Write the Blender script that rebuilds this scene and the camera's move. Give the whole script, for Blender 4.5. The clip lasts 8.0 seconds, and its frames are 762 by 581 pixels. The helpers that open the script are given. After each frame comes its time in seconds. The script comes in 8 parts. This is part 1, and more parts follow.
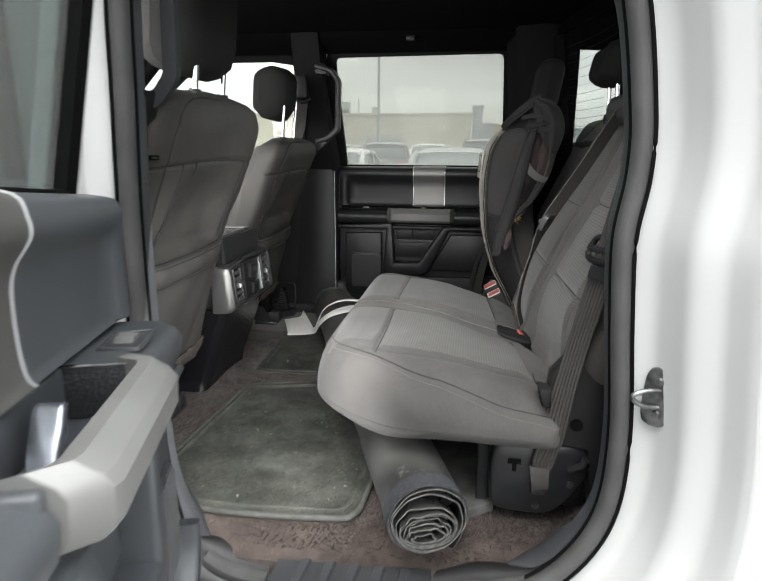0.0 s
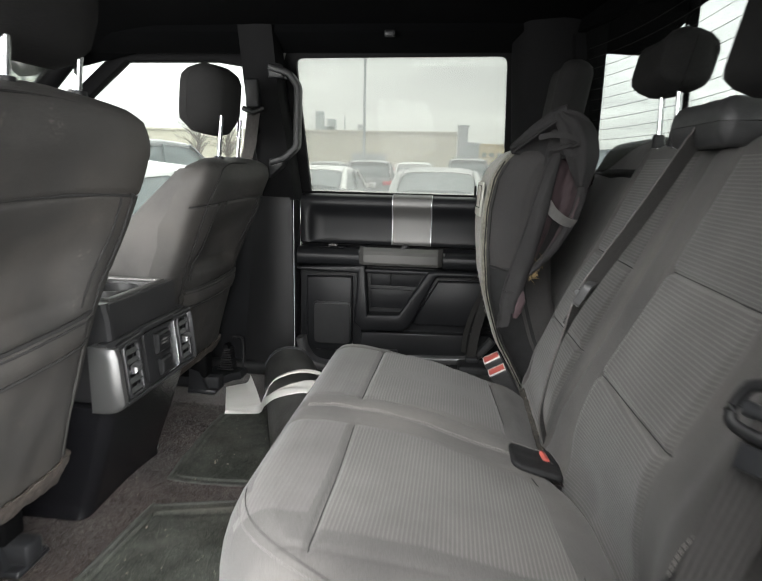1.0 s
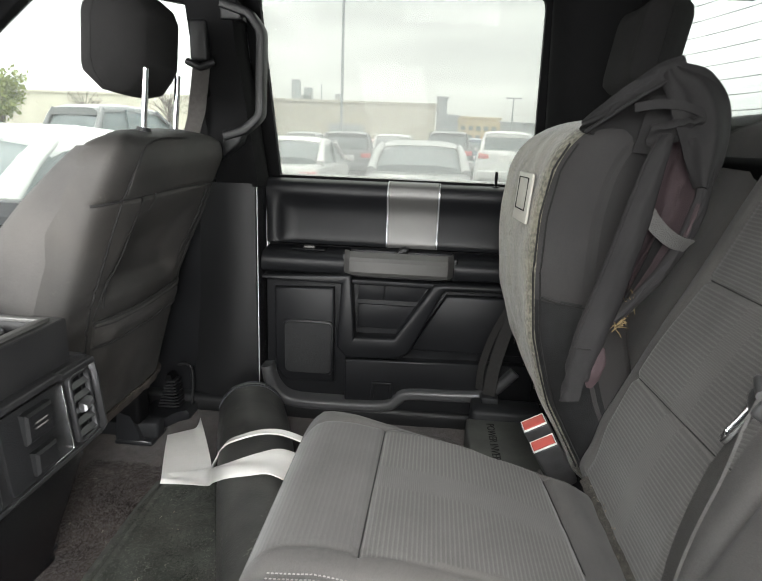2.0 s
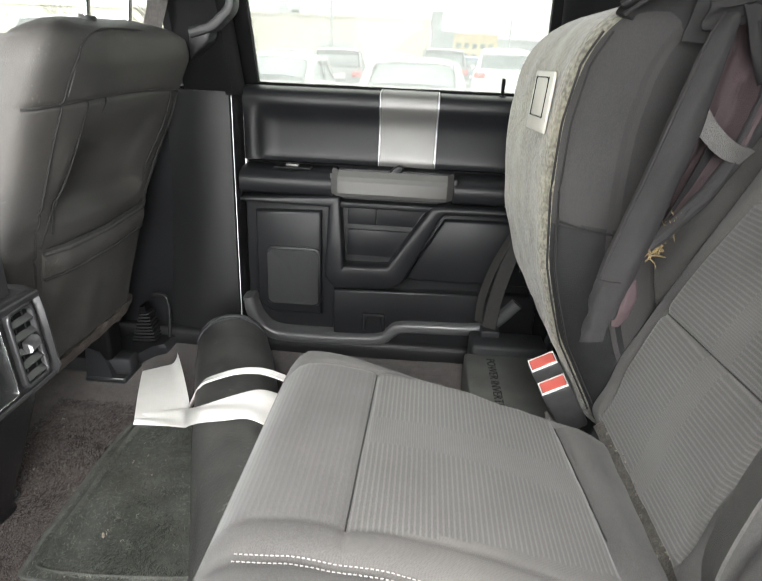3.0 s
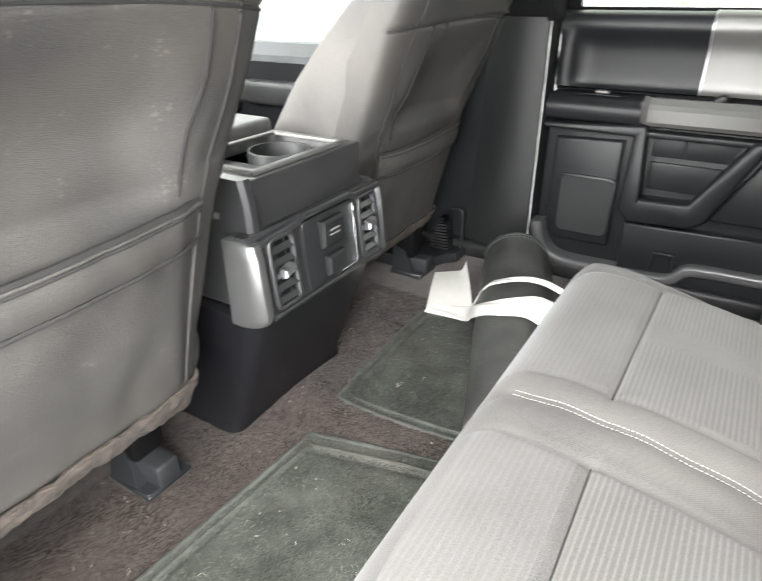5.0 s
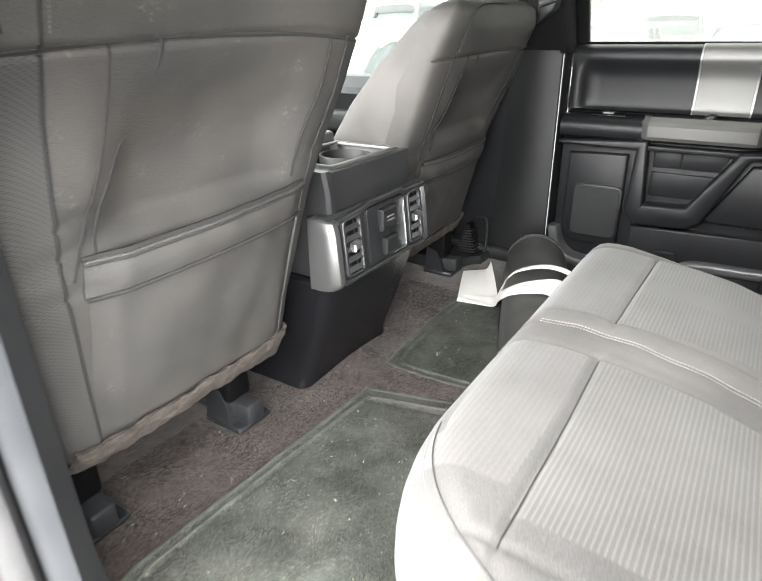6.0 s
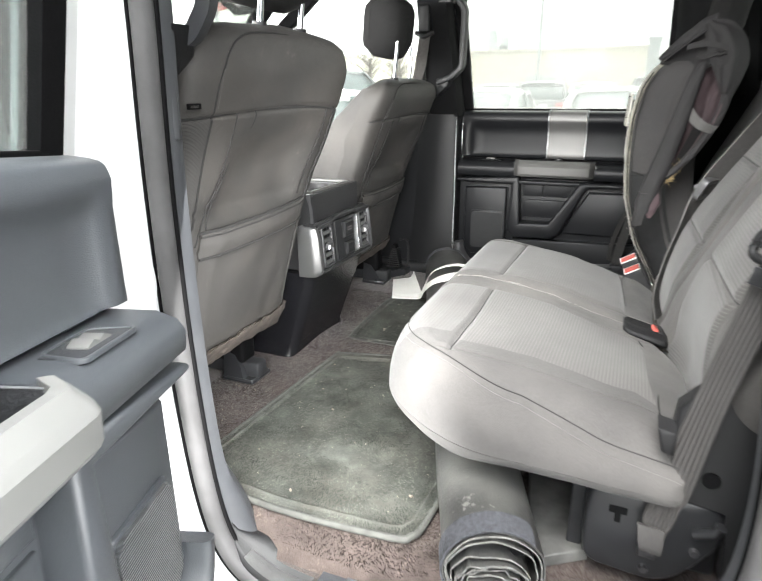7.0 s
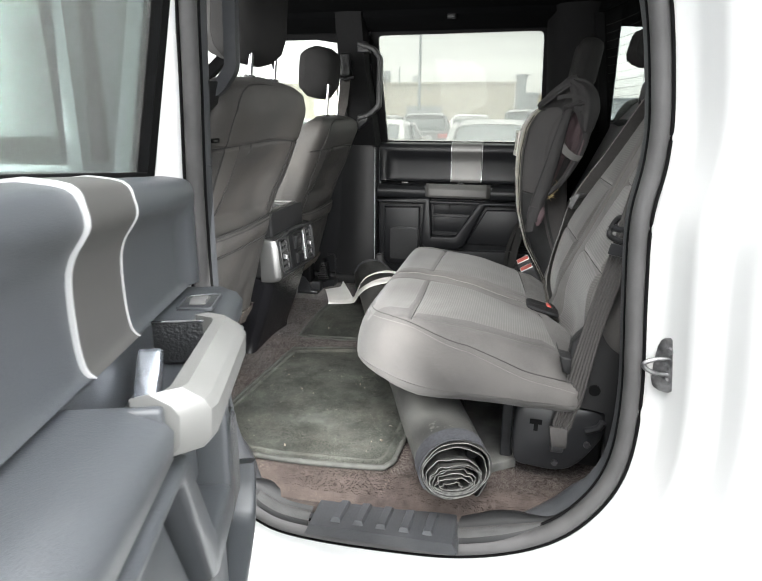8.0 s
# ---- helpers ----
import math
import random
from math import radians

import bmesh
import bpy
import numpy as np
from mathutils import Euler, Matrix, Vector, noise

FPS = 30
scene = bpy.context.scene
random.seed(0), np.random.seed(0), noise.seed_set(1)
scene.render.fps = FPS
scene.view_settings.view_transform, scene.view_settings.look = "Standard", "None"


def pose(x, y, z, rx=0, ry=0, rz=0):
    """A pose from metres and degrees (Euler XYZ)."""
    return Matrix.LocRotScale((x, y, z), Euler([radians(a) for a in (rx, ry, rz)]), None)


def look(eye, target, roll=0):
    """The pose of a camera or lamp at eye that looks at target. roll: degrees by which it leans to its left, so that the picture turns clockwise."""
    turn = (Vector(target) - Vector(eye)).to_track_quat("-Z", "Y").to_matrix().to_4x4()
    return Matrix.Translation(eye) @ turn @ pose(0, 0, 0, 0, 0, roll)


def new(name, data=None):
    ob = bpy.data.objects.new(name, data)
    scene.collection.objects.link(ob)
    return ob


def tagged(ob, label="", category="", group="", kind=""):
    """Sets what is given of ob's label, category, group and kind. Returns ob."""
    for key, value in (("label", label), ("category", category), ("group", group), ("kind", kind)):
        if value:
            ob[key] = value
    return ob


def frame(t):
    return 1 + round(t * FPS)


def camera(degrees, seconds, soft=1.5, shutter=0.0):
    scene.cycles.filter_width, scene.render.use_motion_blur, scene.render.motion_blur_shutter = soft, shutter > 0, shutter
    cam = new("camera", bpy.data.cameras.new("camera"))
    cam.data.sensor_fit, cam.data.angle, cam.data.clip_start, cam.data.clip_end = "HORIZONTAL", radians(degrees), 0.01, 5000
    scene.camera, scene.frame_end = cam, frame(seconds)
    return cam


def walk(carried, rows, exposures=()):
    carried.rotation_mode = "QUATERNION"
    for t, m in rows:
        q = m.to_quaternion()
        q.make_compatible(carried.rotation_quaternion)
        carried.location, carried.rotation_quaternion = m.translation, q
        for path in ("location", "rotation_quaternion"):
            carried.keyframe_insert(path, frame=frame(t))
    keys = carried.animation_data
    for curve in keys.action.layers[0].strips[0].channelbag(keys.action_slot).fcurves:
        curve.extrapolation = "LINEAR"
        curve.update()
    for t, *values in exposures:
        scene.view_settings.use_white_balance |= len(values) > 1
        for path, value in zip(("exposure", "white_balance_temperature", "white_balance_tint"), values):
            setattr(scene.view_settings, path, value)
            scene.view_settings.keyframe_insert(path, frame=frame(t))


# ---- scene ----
cam = camera(66.4, 8.0, soft=1.15, shutter=0.3)
PATH = [
    (0, (0.298, -0.146, 1.392), (0.009, 1.777, 0.924), 0.3),
    (0.5, (0.328, 0.082, 1.408), (0.057, 2.015, 0.973), 0.7),
    (1, (0.266, 0.406, 1.417), (0.028, 2.349, 1.005), 1.3),
    (1.2, (0.23, 0.539, 1.439), (0.008, 2.482, 1.018), 1.7),
    (2.5, (0.157, 0.992, 1.419), (0.034, 2.896, 0.821), 2.4),
    (3, (0.154, 1.027, 1.393), (0.044, 2.882, 0.655), 2.6),
    (3.5, (0.154, 1.038, 1.367), (0.036, 2.839, 0.505), 2.5),
    (4, (0.161, 1.03, 1.361), (-0.039, 2.79, 0.431), 2.3),
    (4.5, (0.153, 0.973, 1.37), (-0.398, 2.653, 0.435), 0.8),
    (5, (0.159, 0.894, 1.375), (-0.777, 2.401, 0.451), -0.5),
    (5.2, (0.166, 0.881, 1.378), (-0.861, 2.328, 0.454), -0.7),
    (6.5, (0.297, 0.39, 1.368), (-0.627, 2.01, 0.645), -1.5),
    (7, (0.365, 0.117, 1.398), (-0.383, 1.855, 0.749), -0.4),
    (7.5, (0.382, -0.106, 1.416), (-0.186, 1.716, 0.818), 0.0),
    (8, (0.317, -0.253, 1.419), (-0.092, 1.623, 0.858), 0.4),
]
walk(cam, [(t, look(eye, target, roll)) for t, eye, target, roll in PATH],
     exposures=[(0.0, 1.02), (0.5, 1.07), (1.0, 1.28), (2.5, 1.85), (3.0, 2.3), (3.5, 2.62), (4.0, 2.7), (4.5, 2.76), (5.0, 2.66), (5.8, 2.52),
                (6.5, 2.42), (7.0, 2.3), (7.5, 2.02), (8.0, 1.62)])

# ---- light: overcast sky, a broad weak sun, and the sky's light in the open doorway ----
world = bpy.data.worlds.new("overcast")
scene.world = world
world.use_nodes = True
wn, wl = world.node_tree.nodes, world.node_tree.links
wn.clear()
w_out, w_bg, w_mix = wn.new("ShaderNodeOutputWorld"), wn.new("ShaderNodeBackground"), wn.new("ShaderNodeMix")
w_sky, w_cloud, w_ramp = wn.new("ShaderNodeTexSky"), wn.new("ShaderNodeTexNoise"), wn.new("ShaderNodeValToRGB")
w_map, w_co = wn.new("ShaderNodeMapping"), wn.new("ShaderNodeTexCoord")
w_sky.sky_type, w_sky.sun_disc = "NISHITA", False
w_sky.sun_elevation, w_sky.sun_rotation = radians(50), radians(200)
w_map.inputs["Scale"].default_value = (1.2, 1.2, 9.0)
w_cloud.inputs["Scale"].default_value, w_cloud.inputs["Detail"].default_value = 2.2, 6.0
w_ramp.color_ramp.elements[0].position, w_ramp.color_ramp.elements[1].position = 0.32, 0.66
w_ramp.color_ramp.elements[0].color = (5.5, 5.55, 5.5, 1)
w_ramp.color_ramp.elements[1].color = (9.0, 9.05, 8.9, 1)
w_mix.data_type = "RGBA"
w_mix.inputs["Factor"].default_value = 0.92
wl.new(w_co.outputs["Generated"], w_map.inputs["Vector"])
wl.new(w_map.outputs["Vector"], w_cloud.inputs["Vector"])
wl.new(w_cloud.outputs["Fac"], w_ramp.inputs["Fac"])
wl.new(w_sky.outputs["Color"], w_mix.inputs["A"])
wl.new(w_ramp.outputs["Color"], w_mix.inputs["B"])
w_sep, w_grad, w_mul = wn.new("ShaderNodeSeparateXYZ"), wn.new("ShaderNodeMapRange"), wn.new("ShaderNodeVectorMath")
w_grad.inputs["To Min"].default_value, w_grad.inputs["To Max"].default_value = 1.0, 3.4
w_mul.operation = "SCALE"
wl.new(w_co.outputs["Generated"], w_sep.inputs["Vector"])
wl.new(w_sep.outputs["Z"], w_grad.inputs["Value"])
wl.new(w_mix.outputs["Result"], w_mul.inputs[0])
wl.new(w_grad.outputs["Result"], w_mul.inputs["Scale"])
wl.new(w_mul.outputs["Vector"], w_bg.inputs["Color"])
w_bg.inputs["Strength"].default_value = 0.15
wl.new(w_bg.outputs["Background"], w_out.inputs["Surface"])

sun = new("sun", bpy.data.lights.new("sun", "SUN"))
sun.data.energy, sun.data.angle, sun.data.color = 1.4, radians(25), (1.0, 0.97, 0.93)
sun.matrix_world = look((0, 0, 30), (3.0, 14.0, 0))
door_light = new("doorway_skylight", bpy.data.lights.new("doorway_skylight", "AREA"))
door_light.data.shape, door_light.data.size, door_light.data.size_y = "RECTANGLE", 0.50, 0.30
door_light.data.spread = radians(108)
door_light.data.energy, door_light.data.color = 2.4, (1.0, 1.0, 0.98)
door_light.matrix_world = look((0.20, 0.815, 1.58), (0.08, 1.80, 0.93))
low_light = new("doorway_low_skylight", bpy.data.lights.new("doorway_low_skylight", "AREA"))
low_light.data.shape, low_light.data.size, low_light.data.size_y = "RECTANGLE", 0.38, 0.60
low_light.data.energy, low_light.data.color = 2.6, (1.0, 1.0, 0.98)
low_light.data.spread = radians(136)
low_light.matrix_world = look((-0.06, 0.79, 1.00), (-0.26, 1.45, 0.74))
front_light = new("front_window_skylight", bpy.data.lights.new("front_window_skylight", "AREA"))
front_light.data.shape, front_light.data.size, front_light.data.size_y = "RECTANGLE", 0.7, 0.42
front_light.data.energy, front_light.data.color = 14.0, (1.0, 1.0, 0.98)
front_light.data.spread = radians(170)
windscreen_light = new("windscreen_skylight", bpy.data.lights.new("windscreen_skylight", "AREA"))
windscreen_light.data.shape, windscreen_light.data.size, windscreen_light.data.size_y = "RECTANGLE", 1.3, 0.30
windscreen_light.data.energy, windscreen_light.data.color = 2.2, (1.0, 1.0, 0.98)
windscreen_light.matrix_world = look((-1.16, 1.614, 1.72), (0.4, 1.614, 1.1))
front_light.matrix_world = look((-0.85, 0.74, 1.58), (-0.45, 2.0, 1.1))

# ---- helpers for materials ----
def mat(name, color, rough=0.6, metal=0.0, spread=0.25, scale=40.0, bump=0.15, bump_scale=400.0, fine=None,
        stain=None, stain_scale=6.0, stain_amount=0.5, coat=0.0, ior=1.45, sheen=0.0, specks=None, speck_scale=70.0, speck_amount=0.5):
    """Principled paint with grain, blotches, and a fine relief."""
    m = bpy.data.materials.new(name)
    m.use_nodes = True
    n, l = m.node_tree.nodes, m.node_tree.links
    b = n["Principled BSDF"]
    co = n.new("ShaderNodeTexCoord")
    big, small = n.new("ShaderNodeTexNoise"), n.new("ShaderNodeTexNoise")
    big.inputs["Scale"].default_value, big.inputs["Detail"].default_value = scale, 5.0
    small.inputs["Scale"].default_value, small.inputs["Detail"].default_value = bump_scale, 2.0
    l.new(co.outputs["Object"], big.inputs["Vector"])
    l.new(co.outputs["Object"], small.inputs["Vector"])
    ramp = n.new("ShaderNodeValToRGB")
    lo, hi = [c * (1 - spread) for c in color], [min(c * (1 + spread), 1) for c in color]
    ramp.color_ramp.elements[0].position, ramp.color_ramp.elements[1].position = 0.3, 0.7
    ramp.color_ramp.elements[0].color, ramp.color_ramp.elements[1].color = (*lo, 1), (*hi, 1)
    l.new(big.outputs["Fac"], ramp.inputs["Fac"])
    last = ramp.outputs["Color"]
    if fine:
        mx = n.new("ShaderNodeMix")
        mx.data_type, mx.blend_type = "RGBA", "MULTIPLY"
        r2 = n.new("ShaderNodeValToRGB")
        r2.color_ramp.elements[0].position, r2.color_ramp.elements[1].position = 0.40, 0.60
        r2.color_ramp.elements[0].color, r2.color_ramp.elements[1].color = (1 - fine,) * 3 + (1,), (1, 1, 1, 1)
        mx.inputs["Factor"].default_value = 1.0
        l.new(small.outputs["Fac"], r2.inputs["Fac"])
        l.new(last, mx.inputs["A"])
        l.new(r2.outputs["Color"], mx.inputs["B"])
        last = mx.outputs["Result"]
    if stain:
        mx, sn, r3 = n.new("ShaderNodeMix"), n.new("ShaderNodeTexNoise"), n.new("ShaderNodeValToRGB")
        mx.data_type = "RGBA"
        sn.inputs["Scale"].default_value, sn.inputs["Detail"].default_value = stain_scale, 6.0
        l.new(co.outputs["Object"], sn.inputs["Vector"])
        r3.color_ramp.elements[0].position, r3.color_ramp.elements[1].position = 0.45, 0.72
        r3.color_ramp.elements[0].color = (0, 0, 0, 1)
        r3.color_ramp.elements[1].color = (stain_amount,) * 3 + (1,)
        l.new(sn.outputs["Fac"], r3.inputs["Fac"])
        l.new(r3.outputs["Color"], mx.inputs["Factor"])
        l.new(last, mx.inputs["A"])
        mx.inputs["B"].default_value = (*stain, 1)
        last = mx.outputs["Result"]
    if specks:
        mx, sn, r4, s2 = n.new("ShaderNodeMix"), n.new("ShaderNodeTexNoise"), n.new("ShaderNodeValToRGB"), n.new("ShaderNodeTexNoise")
        mx.data_type = "RGBA"
        sn.inputs["Scale"].default_value, sn.inputs["Detail"].default_value = speck_scale, 3.0
        s2.inputs["Scale"].default_value = speck_scale * 0.11
        mul = n.new("ShaderNodeMath")
        mul.operation = "MULTIPLY"
        l.new(co.outputs["Object"], sn.inputs["Vector"])
        l.new(co.outputs["Object"], s2.inputs["Vector"])
        l.new(sn.outputs["Fac"], mul.inputs[0])
        l.new(s2.outputs["Fac"], mul.inputs[1])
        r4.color_ramp.elements[0].position, r4.color_ramp.elements[1].position = 0.375, 0.45
        r4.color_ramp.elements[0].color = (0, 0, 0, 1)
        r4.color_ramp.elements[1].color = (speck_amount,) * 3 + (1,)
        l.new(mul.outputs["Value"], r4.inputs["Fac"])
        l.new(r4.outputs["Color"], mx.inputs["Factor"])
        l.new(last, mx.inputs["A"])
        mx.inputs["B"].default_value = (*specks, 1)
        last = mx.outputs["Result"]
    l.new(last, b.inputs["Base Color"])
    b.inputs["Roughness"].default_value, b.inputs["Metallic"].default_value = rough, metal
    b.inputs["Coat Weight"].default_value, b.inputs["IOR"].default_value = coat, ior
    b.inputs["Sheen Weight"].default_value = sheen
    if bump:
        bp = n.new("ShaderNodeBump")
        bp.inputs["Strength"].default_value, bp.inputs["Distance"].default_value = bump, 0.002
        l.new(small.outputs["Fac"], bp.inputs["Height"])
        l.new(bp.outputs["Normal"], b.inputs["Normal"])
    return m


def ribbed(name, color, axis, period, dark=0.78, strength=0.24):
    """Woven fabric with fine parallel ribs across the given axis (0 x, 1 y, 2 z)."""
    m = mat(name, color, rough=0.9, spread=0.12, scale=9, bump=0, sheen=0.15, ior=1.3, fine=0.22, bump_scale=900, stain=[c * 1.25 for c in color], stain_scale=5, stain_amount=0.35)
    n, l = m.node_tree.nodes, m.node_tree.links
    b = n["Principled BSDF"]
    co = n.new("ShaderNodeTexCoord")
    wave = n.new("ShaderNodeTexWave")
    wave.wave_type, wave.bands_direction, wave.wave_profile = "BANDS", "XYZ"[axis], "SIN"
    wave.inputs["Scale"].default_value = 0.314159 / period
    wave.inputs["Distortion"].default_value, wave.inputs["Detail"].default_value = 0.25, 1.0
    wave.inputs["Detail Scale"].default_value = 1.5
    l.new(co.outputs["Object"], wave.inputs["Vector"])
    weave = n.new("ShaderNodeTexNoise")
    weave.inputs["Scale"].default_value = 900
    l.new(co.outputs["Object"], weave.inputs["Vector"])
    add = n.new("ShaderNodeMath")
    add.operation = "MULTIPLY_ADD"
    add.inputs[1].default_value = 0.35
    l.new(weave.outputs["Fac"], add.inputs[0])
    l.new(wave.outputs["Fac"], add.inputs[2])
    bp = n.new("ShaderNodeBump")
    bp.inputs["Strength"].default_value, bp.inputs["Distance"].default_value = strength, 0.003
    l.new(add.outputs["Value"], bp.inputs["Height"])
    l.new(bp.outputs["Normal"], b.inputs["Normal"])
    r, mx = n.new("ShaderNodeValToRGB"), n.new("ShaderNodeMix")
    r.color_ramp.elements[0].color, r.color_ramp.elements[1].color = (dark, dark, dark, 1), (1, 1, 1, 1)
    r.color_ramp.elements[0].position, r.color_ramp.elements[1].position = 0.45, 0.95
    mx.data_type, mx.blend_type = "RGBA", "MULTIPLY"
    mx.inputs["Factor"].default_value = 1.0
    l.new(wave.outputs["Fac"], r.inputs["Fac"])
    old = b.inputs["Base Color"].links[0].from_socket
    l.new(old, mx.inputs["A"])
    l.new(r.outputs["Color"], mx.inputs["B"])
    l.new(mx.outputs["Result"], b.inputs["Base Color"])
    return m


def weave(m, period, dark, strength=0.3):
    """Lays a cloth weave, two crossed diagonal ribs, over a material."""
    n, l = m.node_tree.nodes, m.node_tree.links
    b = n["Principled BSDF"]
    co = n.new("ShaderNodeTexCoord")
    facs = []
    for turn in (0.6, -0.6):
        mp, wv = n.new("ShaderNodeMapping"), n.new("ShaderNodeTexWave")
        mp.inputs["Rotation"].default_value = (turn, turn, 0)
        wv.wave_type, wv.bands_direction, wv.wave_profile = "BANDS", "Z", "SIN"
        wv.inputs["Scale"].default_value = 0.314159 / period
        l.new(co.outputs["Object"], mp.inputs["Vector"])
        l.new(mp.outputs["Vector"], wv.inputs["Vector"])
        facs.append(wv.outputs["Fac"])
    mul, r, mx, bp = n.new("ShaderNodeMath"), n.new("ShaderNodeValToRGB"), n.new("ShaderNodeMix"), n.new("ShaderNodeBump")
    mul.operation = "MULTIPLY"
    l.new(facs[0], mul.inputs[0])
    l.new(facs[1], mul.inputs[1])
    r.color_ramp.elements[0].color, r.color_ramp.elements[1].color = (1, 1, 1, 1), (dark, dark, dark, 1)
    r.color_ramp.elements[0].position, r.color_ramp.elements[1].position = 0.25, 0.75
    mx.data_type, mx.blend_type = "RGBA", "MULTIPLY"
    mx.inputs["Factor"].default_value = 1.0
    l.new(mul.outputs["Value"], r.inputs["Fac"])
    l.new(b.inputs["Base Color"].links[0].from_socket, mx.inputs["A"])
    l.new(r.outputs["Color"], mx.inputs["B"])
    l.new(mx.outputs["Result"], b.inputs["Base Color"])
    bp.inputs["Strength"].default_value, bp.inputs["Distance"].default_value = strength, 0.002
    bp.invert = True
    l.new(mul.outputs["Value"], bp.inputs["Height"])
    l.new(bp.outputs["Normal"], b.inputs["Normal"])
    return m


def glass(name, tint, gloss=0.06, haze=0.0, reflect=0.35, veil=0.0):
    m = bpy.data.materials.new(name)
    m.use_nodes = True
    n, l = m.node_tree.nodes, m.node_tree.links
    n.remove(n["Principled BSDF"])
    out = n["Material Output"]
    t, g, mx, fr = n.new("ShaderNodeBsdfTransparent"), n.new("ShaderNodeBsdfGlossy"), n.new("ShaderNodeMixShader"), n.new("ShaderNodeFresnel")
    t.inputs["Color"].default_value = (*tint, 1)
    g.inputs["Roughness"].default_value = gloss
    fr.inputs["IOR"].default_value = 1.45
    half = n.new("ShaderNodeMath")
    half.operation = "MULTIPLY"
    half.inputs[1].default_value = reflect
    l.new(fr.outputs["Fac"], half.inputs[0])
    l.new(half.outputs["Value"], mx.inputs["Fac"])
    l.new(t.outputs["BSDF"], mx.inputs[1])
    l.new(g.outputs["BSDF"], mx.inputs[2])
    last = mx.outputs["Shader"]
    if haze:
        d, m2 = n.new("ShaderNodeBsdfDiffuse"), n.new("ShaderNodeMixShader")
        d.inputs["Color"].default_value = (0.8, 0.8, 0.78, 1)
        m2.inputs["Fac"].default_value = haze
        l.new(last, m2.inputs[1])
        l.new(d.outputs["BSDF"], m2.inputs[2])
        last = m2.outputs["Shader"]
    if veil:
        d, m2 = n.new("ShaderNodeBsdfTranslucent"), n.new("ShaderNodeMixShader")
        d.inputs["Color"].default_value = (0.85, 0.86, 0.84, 1)
        m2.inputs["Fac"].default_value = veil
        l.new(last, m2.inputs[1])
        l.new(d.outputs["BSDF"], m2.inputs[2])
        last = m2.outputs["Shader"]
    l.new(last, out.inputs["Surface"])
    return m


# ---- helpers for shapes ----
def thing(name, label, category, group="", kind="", at=(0, 0, 0)):
    ob = new(name)
    ob.empty_display_size = 0.1
    ob.location = at
    return tagged(ob, label, category, group, kind)


def finish(name, bm, material, smooth=True, sharp=50):
    bmesh.ops.recalc_face_normals(bm, faces=bm.faces)
    me = bpy.data.meshes.new(name)
    for f in bm.faces:
        f.smooth = smooth
    if smooth:
        lim = radians(sharp)
        for e in bm.edges:
            if len(e.link_faces) == 2 and e.calc_face_angle(0) > lim:
                e.smooth = False
    bm.to_mesh(me)
    bm.free()
    for m in (material if isinstance(material, (list, tuple)) else [material]):
        me.materials.append(m)
    return me


def part(name, bm, material, parent=None, label="", xf=None, smooth=True, sharp=50, kind="", category=""):
    """Links a bmesh as one mesh object under a thing or a part (or as a top-level thing)."""
    if xf is not None:
        bmesh.ops.transform(bm, matrix=xf, verts=bm.verts)
    ob = new(name, finish(name, bm, material, smooth, sharp))
    if parent is not None:
        top = parent
        base = Vector((0, 0, 0))
        while top is not None:
            base += top.location
            top = top.parent
        ob.parent = parent
        ob.location = -base if parent.parent is None else Vector((0, 0, 0))
    return tagged(ob, label, category, "", kind)


def box(lo, hi, bevel=0.0, seg=2, bm=None):
    bm = bm or bmesh.new()
    c, s = [(a + b) / 2 for a, b in zip(lo, hi)], [abs(b - a) for a, b in zip(lo, hi)]
    r = bmesh.ops.create_cube(bm, size=1, matrix=Matrix.Translation(c) @ Matrix.Diagonal((*s, 1)))
    if bevel:
        es = {e for v in r["verts"] for e in v.link_edges}
        bmesh.ops.bevel(bm, geom=list(es), offset=min(bevel, min(s) * 0.49), segments=seg, affect="EDGES", profile=0.5)
    return bm


def tube(pts, radius, sides=8, closed=False, bm=None, flat=1.0, up=(0, 0, 1)):
    """A round or flattened tube along points."""
    bm = bm or bmesh.new()
    pts = [Vector(p) for p in pts]
    k, rings = len(pts), []
    for i, p in enumerate(pts):
        a = pts[(i - 1) % k] if closed or i else p
        b = pts[(i + 1) % k] if closed or i < k - 1 else p
        d = (b - a).normalized()
        s = d.cross(Vector(up))
        s = s.normalized() if s.length > 1e-4 else Vector((1, 0, 0))
        t = s.cross(d)
        r = radius[i] if isinstance(radius, (list, tuple)) else radius
        rings.append([bm.verts.new(p + r * (s * math.cos(w) + t * flat * math.sin(w)))
                      for w in (2 * math.pi * j / sides for j in range(sides))])
    for i in range(k if closed else k - 1):
        a, b = rings[i], rings[(i + 1) % k]
        for j in range(sides):
            bm.faces.new((a[j], a[(j + 1) % sides], b[(j + 1) % sides], b[j]))
    if not closed:
        bm.faces.new(rings[0])
        bm.faces.new(rings[-1][::-1])
    return bm


def loft(sections, closed=True, caps=True, bm=None):
    bm = bm or bmesh.new()
    rings = [[bm.verts.new(p) for p in s] for s in sections]
    n = len(rings[0])
    for a, b in zip(rings, rings[1:]):
        for j in range(n if closed else n - 1):
            bm.faces.new((a[j], a[(j + 1) % n], b[(j + 1) % n], b[j]))
    if caps and closed:
        bm.faces.new(rings[0][::-1])
        bm.faces.new(rings[-1])
    return bm


